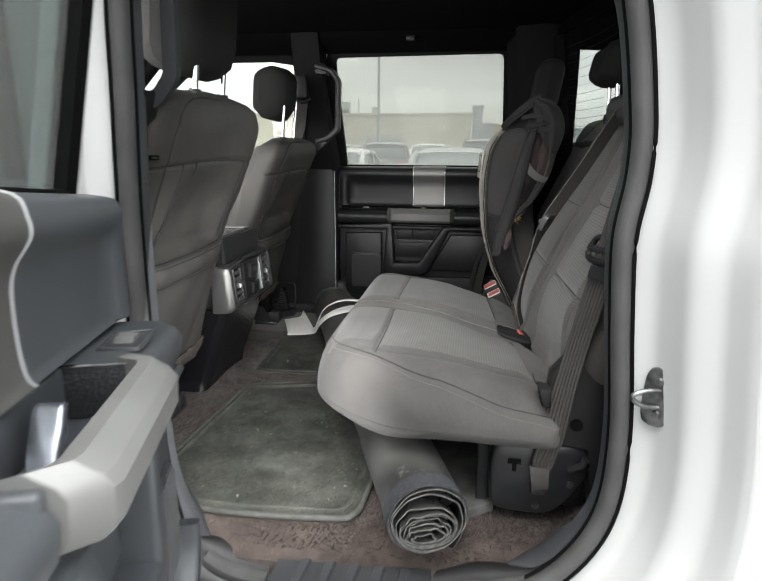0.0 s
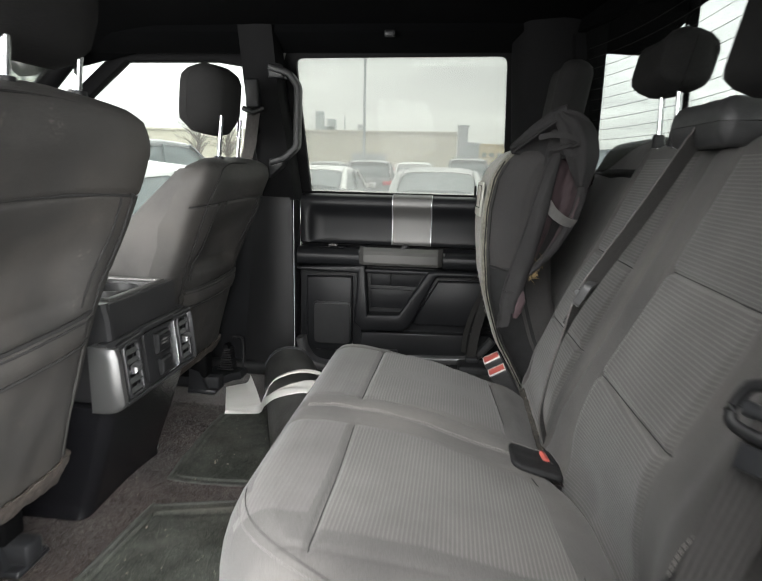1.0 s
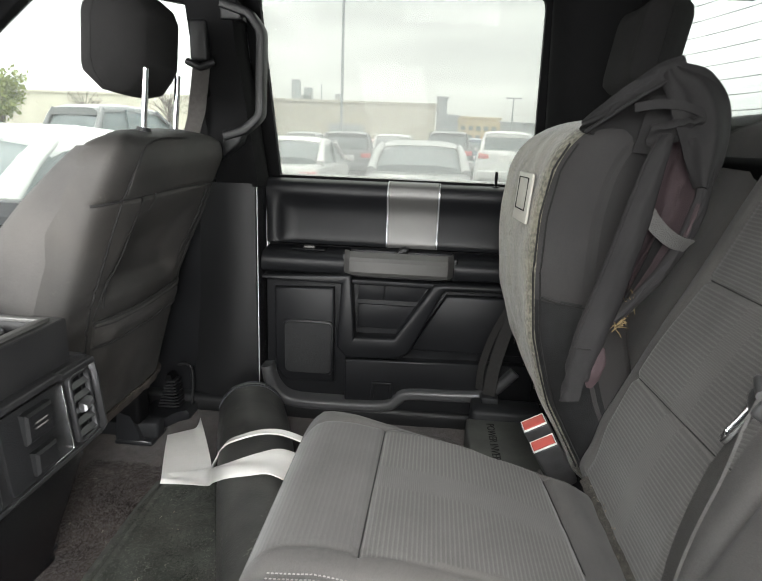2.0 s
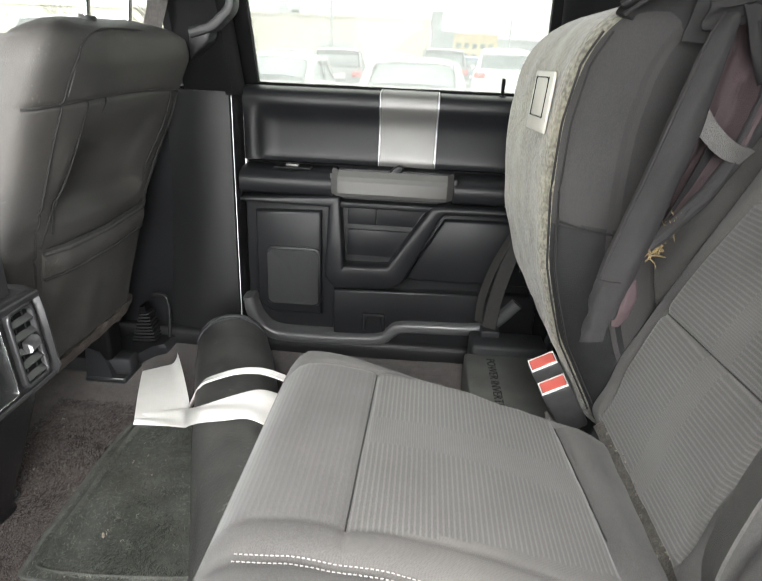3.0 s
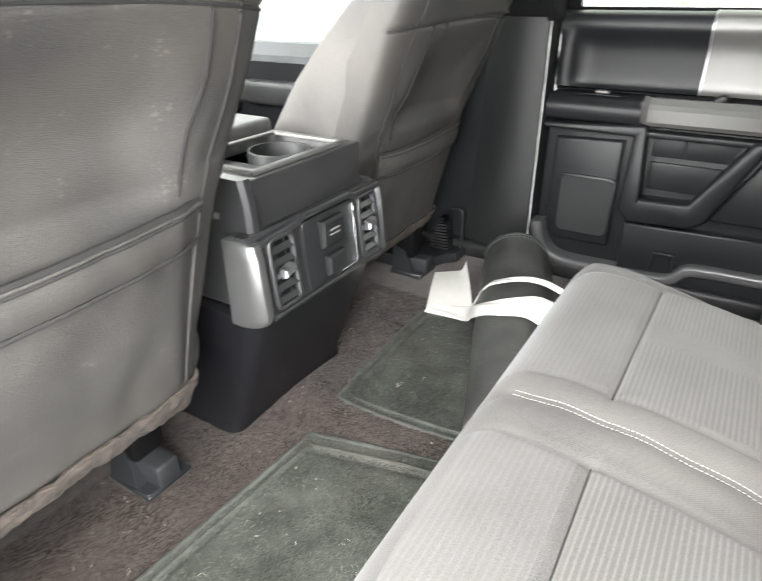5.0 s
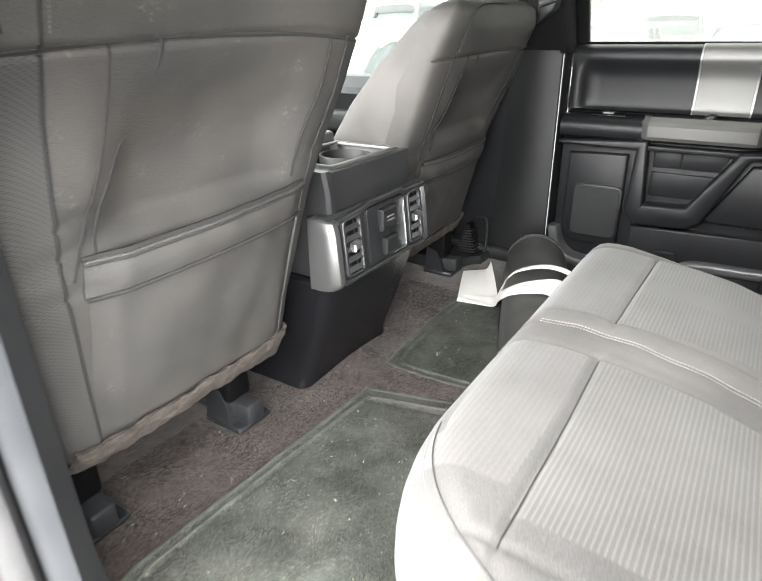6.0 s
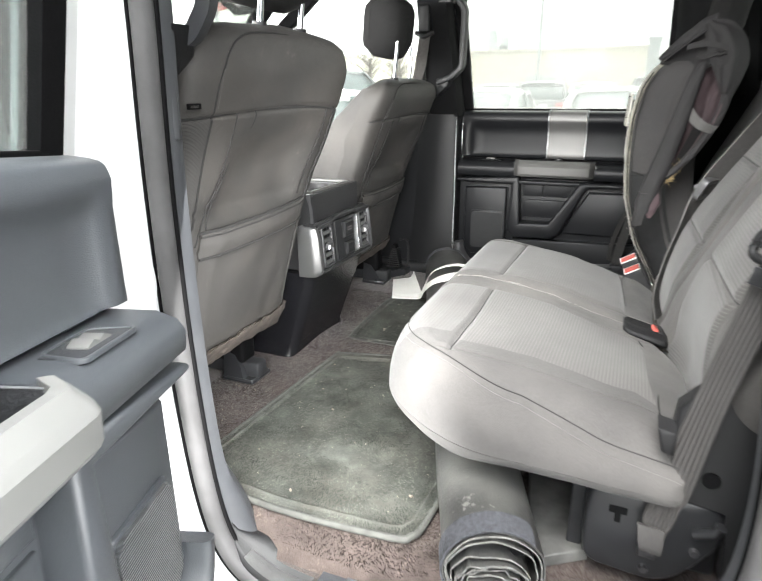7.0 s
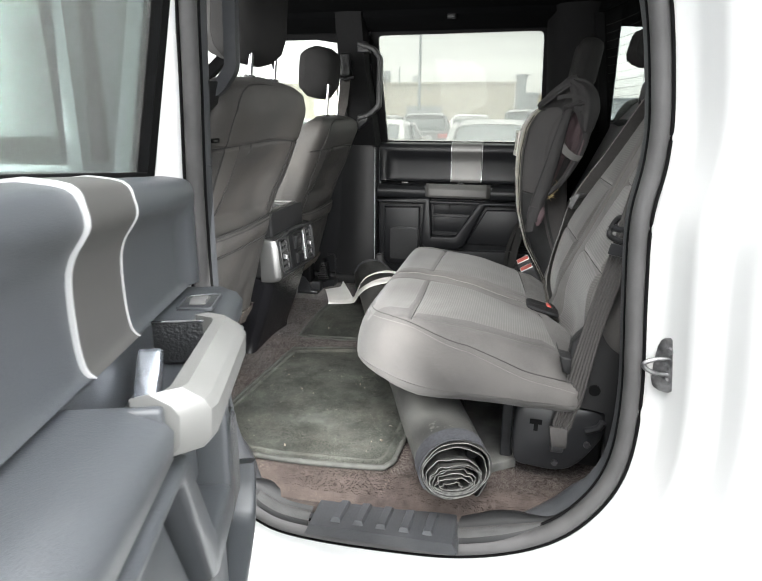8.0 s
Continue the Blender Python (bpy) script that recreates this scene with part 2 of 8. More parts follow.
def prism(outline, y0, y1, bevel=0.0, seg=2, bm=None):
    """An outline in x, z, pushed from y0 to y1; the y1 side's edge is bevelled."""
    bm = bm or bmesh.new()
    a = [bm.verts.new((x, y0, z)) for x, z in outline]
    b = [bm.verts.new((x, y1, z)) for x, z in outline]
    n = len(a)
    bm.faces.new(a)
    front = bm.faces.new(b[::-1])
    for i in range(n):
        bm.faces.new((a[i], b[i], b[(i + 1) % n], a[(i + 1) % n]))
    if bevel:
        bmesh.ops.bevel(bm, geom=list(front.edges), offset=bevel, segments=seg, affect="EDGES", profile=0.5)
    return bm


def ribbon_outline(pts, w):
    """The outline of a band of width w along points in the plane."""
    pts = [Vector(p) for p in pts]
    left, right = [], []
    for i, p in enumerate(pts):
        d0 = (p - pts[i - 1]).normalized() if i else (pts[1] - p).normalized()
        d1 = (pts[i + 1] - p).normalized() if i < len(pts) - 1 else d0
        n0, n1 = Vector((-d0.y, d0.x)), Vector((-d1.y, d1.x))
        m = (n0 + n1).normalized()
        m *= 1 / max(0.5, m.dot(n0))
        ww = w[i] if isinstance(w, (list, tuple)) else w
        left.append(p + m * ww / 2)
        right.append(p - m * ww / 2)
    return [tuple(p) for p in left + right[::-1]]


def ribbon(pts, w, y0, y1, bevel=0.0, bm=None):
    """A band of width w along points in x, z, standing from y0 to y1, with chamfered front edges."""
    o = ribbon_outline(pts, w)
    n = len(pts)
    left, right = o[:n], o[n:][::-1]
    secs = []
    s = 1 if y1 > y0 else -1
    b = bevel
    for (lx, lz), (rx, rz) in zip(left, right):
        d = Vector((rx - lx, rz - lz))
        k = min(0.4, b / max(d.length, 1e-6))
        e = d * k
        secs.append([(lx, y0, lz), (lx, y1 - s * b, lz), (lx + e.x * 0.3, y1 - s * b * 0.3, lz + e.y * 0.3), (lx + e.x, y1, lz + e.y),
                     (rx - e.x, y1, rz - e.y), (rx - e.x * 0.3, y1 - s * b * 0.3, rz - e.y * 0.3), (rx, y1 - s * b, rz), (rx, y0, rz)])
    return loft(secs, bm=bm)


def round_rect(x0, x1, z0, z1, r, k=5):
    out = []
    for cx, cz, a in ((x1 - r, z1 - r, 0), (x0 + r, z1 - r, 90), (x0 + r, z0 + r, 180), (x1 - r, z0 + r, 270)):
        for i in range(k + 1):
            w = radians(a + 90 * i / k)
            out.append((cx + r * math.cos(w), cz + r * math.sin(w)))
    return out


def smooth_loop(pts, per=5, closed=True):
    """Catmull-Rom through the points."""
    pts = [Vector(p) for p in pts]
    n, out = len(pts), []
    for i in range(n if closed else n - 1):
        p = [pts[(i + j) % n] if closed else pts[min(max(i + j, 0), n - 1)] for j in (-1, 0, 1, 2)]
        for k in range(per):
            t = k / per
            out.append(0.5 * ((2 * p[1]) + (p[2] - p[0]) * t + (2 * p[0] - 5 * p[1] + 4 * p[2] - p[3]) * t * t
                              + (3 * p[1] - p[0] - 3 * p[2] + p[3]) * t ** 3))
    if not closed:
        out.append(pts[-1])
    return out


def sheet(nu, nv, f, thick=0.0, bm=None):
    """A surface f(u, v), u and v from 0 to 1; with a thickness it is closed (f then gives place and normal)."""
    bm = bm or bmesh.new()
    top = [[None] * (nv + 1) for _ in range(nu + 1)]
    low = [[None] * (nv + 1) for _ in range(nu + 1)]
    for i in range(nu + 1):
        for j in range(nv + 1):
            r = f(i / nu, j / nv)
            if thick:
                top[i][j], low[i][j] = bm.verts.new(r[0]), bm.verts.new(Vector(r[0]) - thick * Vector(r[1]))
            else:
                top[i][j] = bm.verts.new(r)
    for i in range(nu):
        for j in range(nv):
            bm.faces.new((top[i][j], top[i + 1][j], top[i + 1][j + 1], top[i][j + 1]))
            if thick:
                bm.faces.new((low[i][j], low[i][j + 1], low[i + 1][j + 1], low[i + 1][j]))
    if thick:
        edge = ([(i, 0) for i in range(nu)] + [(nu, j) for j in range(nv)] + [(i, nv) for i in range(nu, 0, -1)] + [(0, j) for j in range(nv, 0, -1)])
        for (a, b), (c, d) in zip(edge, edge[1:] + edge[:1]):
            bm.faces.new((top[a][b], low[a][b], low[c][d], top[c][d]))
    return bm


def belt(pts, width, across, thick=0.0016, bm=None):
    """Flat webbing along points; across: the direction of its width, one or one for each point."""
    bm = bm or bmesh.new()
    pts = [Vector(p) for p in pts]
    rows = []
    for i, p in enumerate(pts):
        a = Vector(across[i] if isinstance(across[0], (tuple, list)) else across).normalized()
        d = (pts[min(i + 1, len(pts) - 1)] - pts[max(i - 1, 0)]).normalized()
        n = d.cross(a).normalized()
        w = width[i] if isinstance(width, (tuple, list)) else width
        rows.append([p + a * w / 2 + n * thick, p - a * w / 2 + n * thick, p - a * w / 2 - n * thick, p + a * w / 2 - n * thick])
    return loft(rows, bm=bm)


def corded_belt(pts, width, across, cords=7, thick=0.0016):
    """Webbing with raised cords running along it."""
    rows, n = [], cords * 4
    for i, p in enumerate(pts):
        a = Vector(across[i]).normalized()
        d = (pts[min(i + 1, len(pts) - 1)] - pts[max(i - 1, 0)]).normalized()
        up = d.cross(a).normalized()
        top = [p + a * width[i] * (j / n - 0.5) + up * (thick + 0.0020 * (0.5 - 0.5 * math.cos(2 * math.pi * j / 4))) for j in range(n + 1)]
        low = [q - up * 2 * ((q - p).dot(up)) for q in reversed(top)]
        rows.append(top + low)
    return loft(rows)


def spaced(n, r):
    """Places from 0 to 1, closer together near both ends (within r)."""
    k = max(3, n // 14)
    ends = [r * (1 - math.cos(math.pi / 2 * i / k)) for i in range(k)]
    mid = [r + (1 - 2 * r) * i / (n - 2 * k) for i in range(n - 2 * k + 1)]
    return ends + mid + [1 - e for e in ends[::-1]]


def pad(U, V, th, rad, corner, relief, place, nu=60, nv=80, pick=None, low_relief=None):
    """An upholstered pad over u in U, v in V, with rounded rims and corners. relief(u, v) lifts its face;
    place(u, v, h) gives the point; pick(u, v) the material's index."""
    bm = bmesh.new()
    us, vs = spaced(nu, rad / (U[1] - U[0])), spaced(nv, rad / (V[1] - V[0]))
    rows_t, rows_b, ends = [], [], []
    for sv in vs:
        v = V[0] + sv * (V[1] - V[0])
        dv = min(v - V[0], V[1] - v)
        c = corner(0 if v - V[0] < V[1] - v else 1)
        ins = [cc - math.sqrt(max(0, cc * cc - max(0, cc - dv) ** 2)) for cc in c]
        u0, u1 = U[0] + ins[0], U[1] - ins[1]
        ends.append((u0, u1))
        t, b = [], []
        for su in us:
            u = u0 + su * (u1 - u0)
            d = min(min(u - u0, u1 - u) + 0.0, dv)
            du = min(u - u0, u1 - u)
            near = 1 / ((du + 1e-6) ** -4 + (dv + 1e-6) ** -4) ** 0.25
            q = max(0.0, 1 - near / rad) ** 2
            hgt = th / 2 * math.sqrt(max(0.0, 1 - min(1, q)))
            f = min(1.0, d / rad)
            t.append(bm.verts.new(place(u, v, hgt + relief(u, v) * f)))
            b.append(bm.verts.new(place(u, v, -hgt + (low_relief(u, v) * f if low_relief else 0))))
        rows_t.append(t)
        rows_b.append(b)
    quad = bm.faces.new
    for i in range(len(vs) - 1):
        for j in range(len(us) - 1):
            f = quad((rows_t[i][j], rows_t[i][j + 1], rows_t[i + 1][j + 1], rows_t[i + 1][j]))
            if pick:
                f.material_index = pick(ends[i][0] + (us[j] + us[j + 1]) / 2 * (ends[i][1] - ends[i][0]), V[0] + (vs[i] + vs[i + 1]) / 2 * (V[1] - V[0]))
            quad((rows_b[i][j], rows_b[i + 1][j], rows_b[i + 1][j + 1], rows_b[i][j + 1]))
    bmesh.ops.remove_doubles(bm, verts=bm.verts, dist=1e-5)
    return bm


def groove(d, width=0.006, depth=0.006):
    return -depth * math.exp(-(d / width) ** 2)


def step(a, b, x):
    t = min(1, max(0, (x - a) / (b - a)))
    return t * t * (3 - 2 * t)


def interp(x, table):
    for (x0, y0), (x1, y1) in zip(table, table[1:]):
        if x <= x1:
            return y0 + (y1 - y0) * max(0, (x - x0)) / (x1 - x0)
    return table[-1][1]


def rounded(pts, r, k=5):
    """A polyline with its corners filleted."""
    pts = [Vector(p) for p in pts]
    out = [tuple(pts[0])]
    for a, b, c in zip(pts, pts[1:], pts[2:]):
        d0, d1 = a - b, c - b
        t = min(r, d0.length * 0.45, d1.length * 0.45)
        p, q = b + d0.normalized() * t, b + d1.normalized() * t
        for i in range(k + 1):
            w = i / k
            out.append(tuple(p * (1 - w) ** 2 + b * 2 * w * (1 - w) + q * w * w))
    return out + [tuple(pts[-1])]


def word(name, text, size, xf, material, parent, label=""):
    """Raised lettering in the built-in font."""
    fc = bpy.data.curves.new(name, "FONT")
    fc.body, fc.size, fc.extrude = text, size, 0.0004
    tmp = new("tmp_letters", fc)
    lm = bpy.data.meshes.new_from_object(tmp.evaluated_get(bpy.context.evaluated_depsgraph_get()))
    bpy.data.objects.remove(tmp)
    bm = bmesh.new()
    bm.from_mesh(lm)
    return part(name, bm, material, parent, label, xf=xf, smooth=False)


# ---- materials ----
FABRIC = weave(mat("seat_fabric", (0.073, 0.0702, 0.0685), rough=0.88, spread=0.14, scale=7, bump=0.35, bump_scale=760, fine=0.28, sheen=0.08, stain=(0.108, 0.10, 0.093), stain_scale=3.5, stain_amount=0.5, ior=1.3), 0.0013, 0.86, 0.12)
SIDE_FABRIC = weave(mat("dark_side_fabric", (0.038, 0.0365, 0.037), rough=0.88, spread=0.14, scale=7, bump=0.35, bump_scale=760, fine=0.28, stain=(0.054, 0.051, 0.049), stain_scale=4, stain_amount=0.4, ior=1.3), 0.0016, 0.78, 0.15)
CONSOLE = mat("dusty_console_plastic", (0.014, 0.014, 0.015), rough=0.42, spread=0.15, scale=9, bump=0.3, bump_scale=650, stain=(0.045, 0.044, 0.042), stain_scale=8, stain_amount=0.35)
RIB_Y = ribbed("ribbed_fabric", (0.096, 0.092, 0.088), 0, 0.0056, dark=0.71, strength=0.10)
RIB_FINE = ribbed("fine_ribbed_fabric", (0.090, 0.086, 0.083), 0, 0.0028, dark=0.82, strength=0.06)
RIB_FRONT = ribbed("wide_ribbed_fabric", (0.082, 0.078, 0.076), 0, 0.0068, dark=0.90, strength=0.06)
RIB_Z = ribbed("ribbed_back_fabric", (0.098, 0.094, 0.091), 2, 0.0058, dark=0.72, strength=0.18)
RIB_ZF = ribbed("fine_ribbed_back_fabric", (0.094, 0.090, 0.087), 2, 0.0029, dark=0.82, strength=0.10)
DULL_THREAD = mat("dull_grey_thread", (0.15, 0.145, 0.14), rough=0.85, spread=0.1, bump=0)
WOVEN = weave(mat("woven_side_cloth", (0.042, 0.0405, 0.039), rough=0.85, spread=0.14, scale=7, bump=0, ior=1.3), 0.0026, 0.62)
SHELL = mat("vinyl_seat_back", (0.045, 0.0430, 0.0412), rough=0.58, spread=0.26, scale=6, bump=0.5, bump_scale=800, fine=0.35, stain=(0.066, 0.059, 0.053), stain_scale=5.5, stain_amount=0.5, ior=1.38, specks=(0.20, 0.18, 0.16), speck_scale=190.0, speck_amount=0.22)
PLASTIC = mat("black_grained_plastic", (0.0095, 0.0097, 0.0104), rough=0.40, spread=0.12, scale=12, bump=0.35, bump_scale=650, ior=1.36)
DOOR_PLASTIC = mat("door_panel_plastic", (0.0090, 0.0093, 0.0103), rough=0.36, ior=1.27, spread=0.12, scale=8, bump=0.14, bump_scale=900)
# door plastic lightened about fivefold for daylight on the open door, dusty blotches
NEAR_PLASTIC = mat("lightened_dusty_plastic", (0.050, 0.055, 0.062), rough=0.40, ior=1.65, spread=0.10, scale=5, bump=0.22, bump_scale=620, fine=0.12, stain=(0.060, 0.065, 0.070), stain_scale=7, stain_amount=0.4, sheen=0.0, specks=None, speck_scale=140.0, speck_amount=0.35)
TRIM_GREY = mat("dusty_grey_black_trim", (0.034, 0.036, 0.040), rough=0.5, spread=0.12, scale=8, bump=0.3, bump_scale=700, fine=0.12, stain=(0.065, 0.066, 0.068), stain_scale=9, stain_amount=0.4)
# about twice as light as SILVER, daylight on the near grip put into colour
NEAR_SILVER = mat("lightened_silver_grip", (0.215, 0.215, 0.210), rough=0.42, metal=0.35, spread=0.05, scale=10, bump=0.08, bump_scale=1500)
DARK_STEEL = mat("dark_plated_steel", (0.10, 0.10, 0.105), rough=0.35, metal=0.85, spread=0.35, scale=60, bump=0.1)
SOFT_BLACK = mat("soft_black", (0.0028, 0.0028, 0.0031), rough=0.7, spread=0.2, bump=0.2, ior=1.18)
HEAD_FABRIC = mat("black_headrest_fabric", (0.019, 0.0186, 0.0186), rough=0.9, spread=0.14, scale=7, bump=0.6, bump_scale=760, fine=0.4, ior=1.22)
HEADLINER = mat("headliner_cloth", (0.0016, 0.0017, 0.0019), rough=0.95, spread=0.1, scale=20, bump=0.3, bump_scale=1500, ior=1.12)
CARPET = mat("maroon_brown_carpet", (0.046, 0.036, 0.033), rough=0.98, spread=0.30, scale=45, bump=0.7, bump_scale=620, fine=0.25, stain=(0.095, 0.077, 0.066), stain_scale=5, stain_amount=0.45, sheen=0.2, ior=1.15, specks=(0.16, 0.13, 0.11), speck_scale=260.0, speck_amount=0.35)
MAT = mat("grey_mat_pile", (0.054, 0.057, 0.051), rough=0.97, spread=0.45, scale=19, bump=0.8, bump_scale=520, fine=0.25, stain=(0.086, 0.079, 0.068), stain_scale=7.0, stain_amount=0.5, sheen=0.0, ior=1.15, specks=(0.15, 0.135, 0.115), speck_scale=220.0, speck_amount=0.25)
MAT_EDGE = mat("mat_binding", (0.045, 0.046, 0.042), rough=0.9, bump=0.6, bump_scale=700)
WHITE_PAINT = mat("white_car_paint", (0.50, 0.507, 0.507), rough=0.28, spread=0.015, scale=3, bump=0.0, coat=0.7)
SEAL = mat("rubber_seal", (0.056, 0.055, 0.056), rough=0.62, spread=0.2, scale=14, bump=0.2, bump_scale=300)
CHROME = mat("chrome", (0.58, 0.59, 0.60), rough=0.12, metal=1.0, spread=0.03, bump=0)
SILVER = mat("satin_silver_trim", (0.110, 0.108, 0.105), rough=0.43, metal=0.5, spread=0.05, scale=10, bump=0.08, bump_scale=1500)
GREY_METAL = mat("grey_plated_steel", (0.30, 0.30, 0.31), rough=0.38, metal=0.9, spread=0.3, scale=60, bump=0.1)
LOWER_VINYL = mat("black_base_vinyl", (0.012, 0.012, 0.0127), rough=0.6, spread=0.15, bump=0.4, bump_scale=500, ior=1.3)
STEEL_BLACK = mat("black_painted_steel", (0.016, 0.0165, 0.018), rough=0.55, spread=0.15, bump=0.12, ior=1.3)
WEB = mat("belt_webbing", (0.062, 0.058, 0.055), rough=0.75, spread=0.15, scale=120, bump=0.6, bump_scale=700, fine=0.4, ior=1.25)
FELT = mat("grey_felt", (0.165, 0.155, 0.120), rough=1.0, spread=0.25, scale=30, bump=1.0, bump_scale=170, fine=0.55, stain=(0.22, 0.205, 0.15), stain_scale=9, stain_amount=0.5, sheen=0.3)
CLOTH = mat("dark_plum_cloth", (0.036, 0.0235, 0.0265), rough=0.85, spread=0.3, scale=9, bump=0.3, bump_scale=600, stain=(0.055, 0.034, 0.037), stain_scale=7, stain_amount=0.6)
TAG = mat("white_plastic_strap", (0.62, 0.61, 0.585), rough=0.5, spread=0.05, scale=20, bump=0.1)
RED = mat("red_button", (0.36, 0.07, 0.055), rough=0.4, spread=0.05, bump=0)
VINYL = mat("black_vinyl_sheet", (0.036, 0.036, 0.035), rough=0.45, spread=0.3, scale=9, bump=0.4, bump_scale=260, stain=(0.095, 0.095, 0.088), stain_scale=8, stain_amount=0.6, specks=(0.24, 0.24, 0.22), speck_scale=130.0, speck_amount=0.4)
VELCRO = mat("hook_and_loop_tape", (0.044, 0.046, 0.053), rough=0.95, spread=0.35, scale=160, bump=0.9, bump_scale=700)
THREAD = mat("pale_thread", (0.25, 0.24, 0.228), rough=0.8, spread=0.1, bump=0)
# near-black cord colour: paints shade in seams and pocket mouths; also heating lines
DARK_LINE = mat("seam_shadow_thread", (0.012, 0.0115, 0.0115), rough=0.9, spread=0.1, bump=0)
GLASS = glass("clear_glass", (0.66, 0.68, 0.655), 0.02, veil=0.03)
FAR_GLASS = glass("dusty_privacy_glass", (0.43, 0.44, 0.418), 0.02, reflect=0.15, veil=0.11)
REAR_GLASS = glass("rear_glass", (0.62, 0.64, 0.62), 0.02)
TINT = glass("tinted_glass", (0.30, 0.345, 0.34), 0.02, haze=0.075, reflect=0.12, veil=0.02)
ASPHALT = mat("asphalt", (0.075, 0.074, 0.072), rough=0.95, spread=0.25, scale=3, bump=0.5, bump_scale=60)
WOOD_DUSTY = mat("dusty_dark_board", (0.05, 0.05, 0.048), rough=0.6, spread=0.3, scale=20, bump=0.2, stain=(0.2, 0.2, 0.19), stain_scale=12)

# ======== the cab's shell ========
MID = 1.614          # the truck's middle line, y
FLOOR = 0.65

# floor carpet: level, rolling down at the near sill, with a low hump in the middle
def carpet_at(u, v):
    x, y = -1.45 + 2.2 * u, 0.815 + 1.66 * v
    z = FLOOR - 0.055 * (1 - step(0.815, 0.87, y))
    z += 0.012 * math.exp(-((y - MID) / 0.12) ** 2)
    z += 0.05 * step(0.46, 0.75, x) + 0.10 * step(-0.75, -1.4, x)
    z += 0.003 * noise.noise((x * 6, y * 6, 0)) + 0.0016 * noise.noise((x * 45, y * 45, 3))
    return (x, y, z), (0, 0, 1)
tagged(part("floor", sheet(150, 130, carpet_at, 0.03), CARPET), "dirty maroon-brown cut-pile carpet on the cab floor", "floor", kind="structure")

# headliner: black, domed, coming down to the rails
def roof_at(u, v):
    x, y = -1.35 + 2.25 * u, 0.78 + 1.70 * v
    e = max(abs(y - MID) / 0.85, 0)
    z = 1.905 - 0.08 * e ** 5 - 0.03 * step(0.35, 0.9, x) - 0.10 * step(-0.7, -1.35, x)
    return (x, y, z), (0, 0, -1)
ceiling = tagged(part("ceiling", sheet(50, 50, roof_at, 0.03), HEADLINER), "black cloth headliner of the cab", "ceiling", kind="structure")
roof = tagged(part("roof_panel", box((-1.30, 0.74, 1.94), (0.92, 2.49, 1.975), 0.02), WHITE_PAINT), "white painted roof panel of the cab", "roof", kind="structure")

# near side: the door opening, its seal, jamb and outer skin
OPENING = smooth_loop([(-0.25, 1.72, 0), (-0.268, 1.45, 0), (-0.277, 1.23, 0), (-0.275, 0.97, 0), (-0.258, 0.74, 0), (-0.225, 0.62, 0),
                       (-0.163, 0.565, 0), (-0.07, 0.548, 0), (0.09, 0.548, 0), (0.257, 0.561, 0), (0.395, 0.605, 0), (0.484, 0.674, 0), (0.542, 0.783, 0),
                       (0.554, 0.93, 0), (0.538, 1.13, 0), (0.530, 1.26, 0), (0.541, 1.36, 0), (0.537, 1.457, 0), (0.505, 1.63, 0),
                       (0.44, 1.755, 0), (0.30, 1.80, 0), (0.0, 1.81, 0), (-0.19, 1.79, 0)], per=6)
def ring(out, y, drop=0.0):
    n, pts = len(OPENING), []
    for i, p in enumerate(OPENING):
        d = (OPENING[(i + 1) % n] - OPENING[i - 1]).normalized()
        nrm = Vector((-d.y, d.x)) * -1
        pts.append((p.x + nrm.x * out, y, p.y + nrm.y * out - drop))
    return pts
near = thing("cab_side", "white painted cab side round the open rear doorway", "truck body", kind="structure", at=(0.14, 0.75, 0.55))
part("door_seal", tube(ring(0.004, 0.785), 0.0155, 10, closed=True, flat=1.25, up=(0, 1, 0)), SEAL, near, "dusty black rubber door seal")
part("seal_lip", tube(ring(-0.008, 0.797), 0.005, 8, closed=True, up=(0, 1, 0)), SOFT_BLACK, near)
def lining(out, y, back):
    """The inner lining's ring, drawn back along the front pillar."""
    return [(a[0] + (b[0] - a[0]) * k, y, a[2] + (b[2] - a[2]) * k) for a, b, k in
            ((a, b, max(1 - step(-0.235, -0.20, p.x), 0.7 * step(0.48, 0.52, p.x)) * step(0.66, 0.80, p.y) * (1 - step(1.68, 1.78, p.y))) for a, b, p in zip(ring(out, y), ring(back, y), OPENING))]
part("inner_trim", loft([ring(-0.004, 0.80), lining(-0.014, 0.812, -0.009), lining(-0.022, 0.830, -0.008), lining(-0.014, 0.858, 0.036), lining(0.03, 0.885, 0.078)], caps=False), TRIM_GREY, near)
part("seal_bead", tube(ring(0.0185, 0.7725), 0.0032, 6, closed=True), SOFT_BLACK, near)
part("jamb", loft([ring(0.014, 0.792), ring(0.022, 0.788), ring(0.045, 0.786), ring(0.060, 0.770), ring(0.070, 0.715), ring(0.082, 0.690), ring(0.105, 0.682), ring(0.118, 0.668),
                   ring(0.124, 0.632), ring(0.134, 0.618)], caps=False), WHITE_PAINT, near, "white painted door jamb")
def skin_ring():
    pts = []
    for p in ring(0.134, 0.618):
        x, z = p[0], p[2]
        a = math.atan2(z - 1.15, x - 0.14)
        k = 1 / max(abs(math.cos(a)) / 0.86, abs(math.sin(a)) / 0.80)
        pts.append((min(max(0.14 + k * math.cos(a), -0.375), 0.84), 0.60, 1.15 + k * math.sin(a)))
    return pts
part("side_skin", loft([ring(0.134, 0.618), ring(0.140, 0.612), skin_ring()], caps=False), WHITE_PAINT, near)
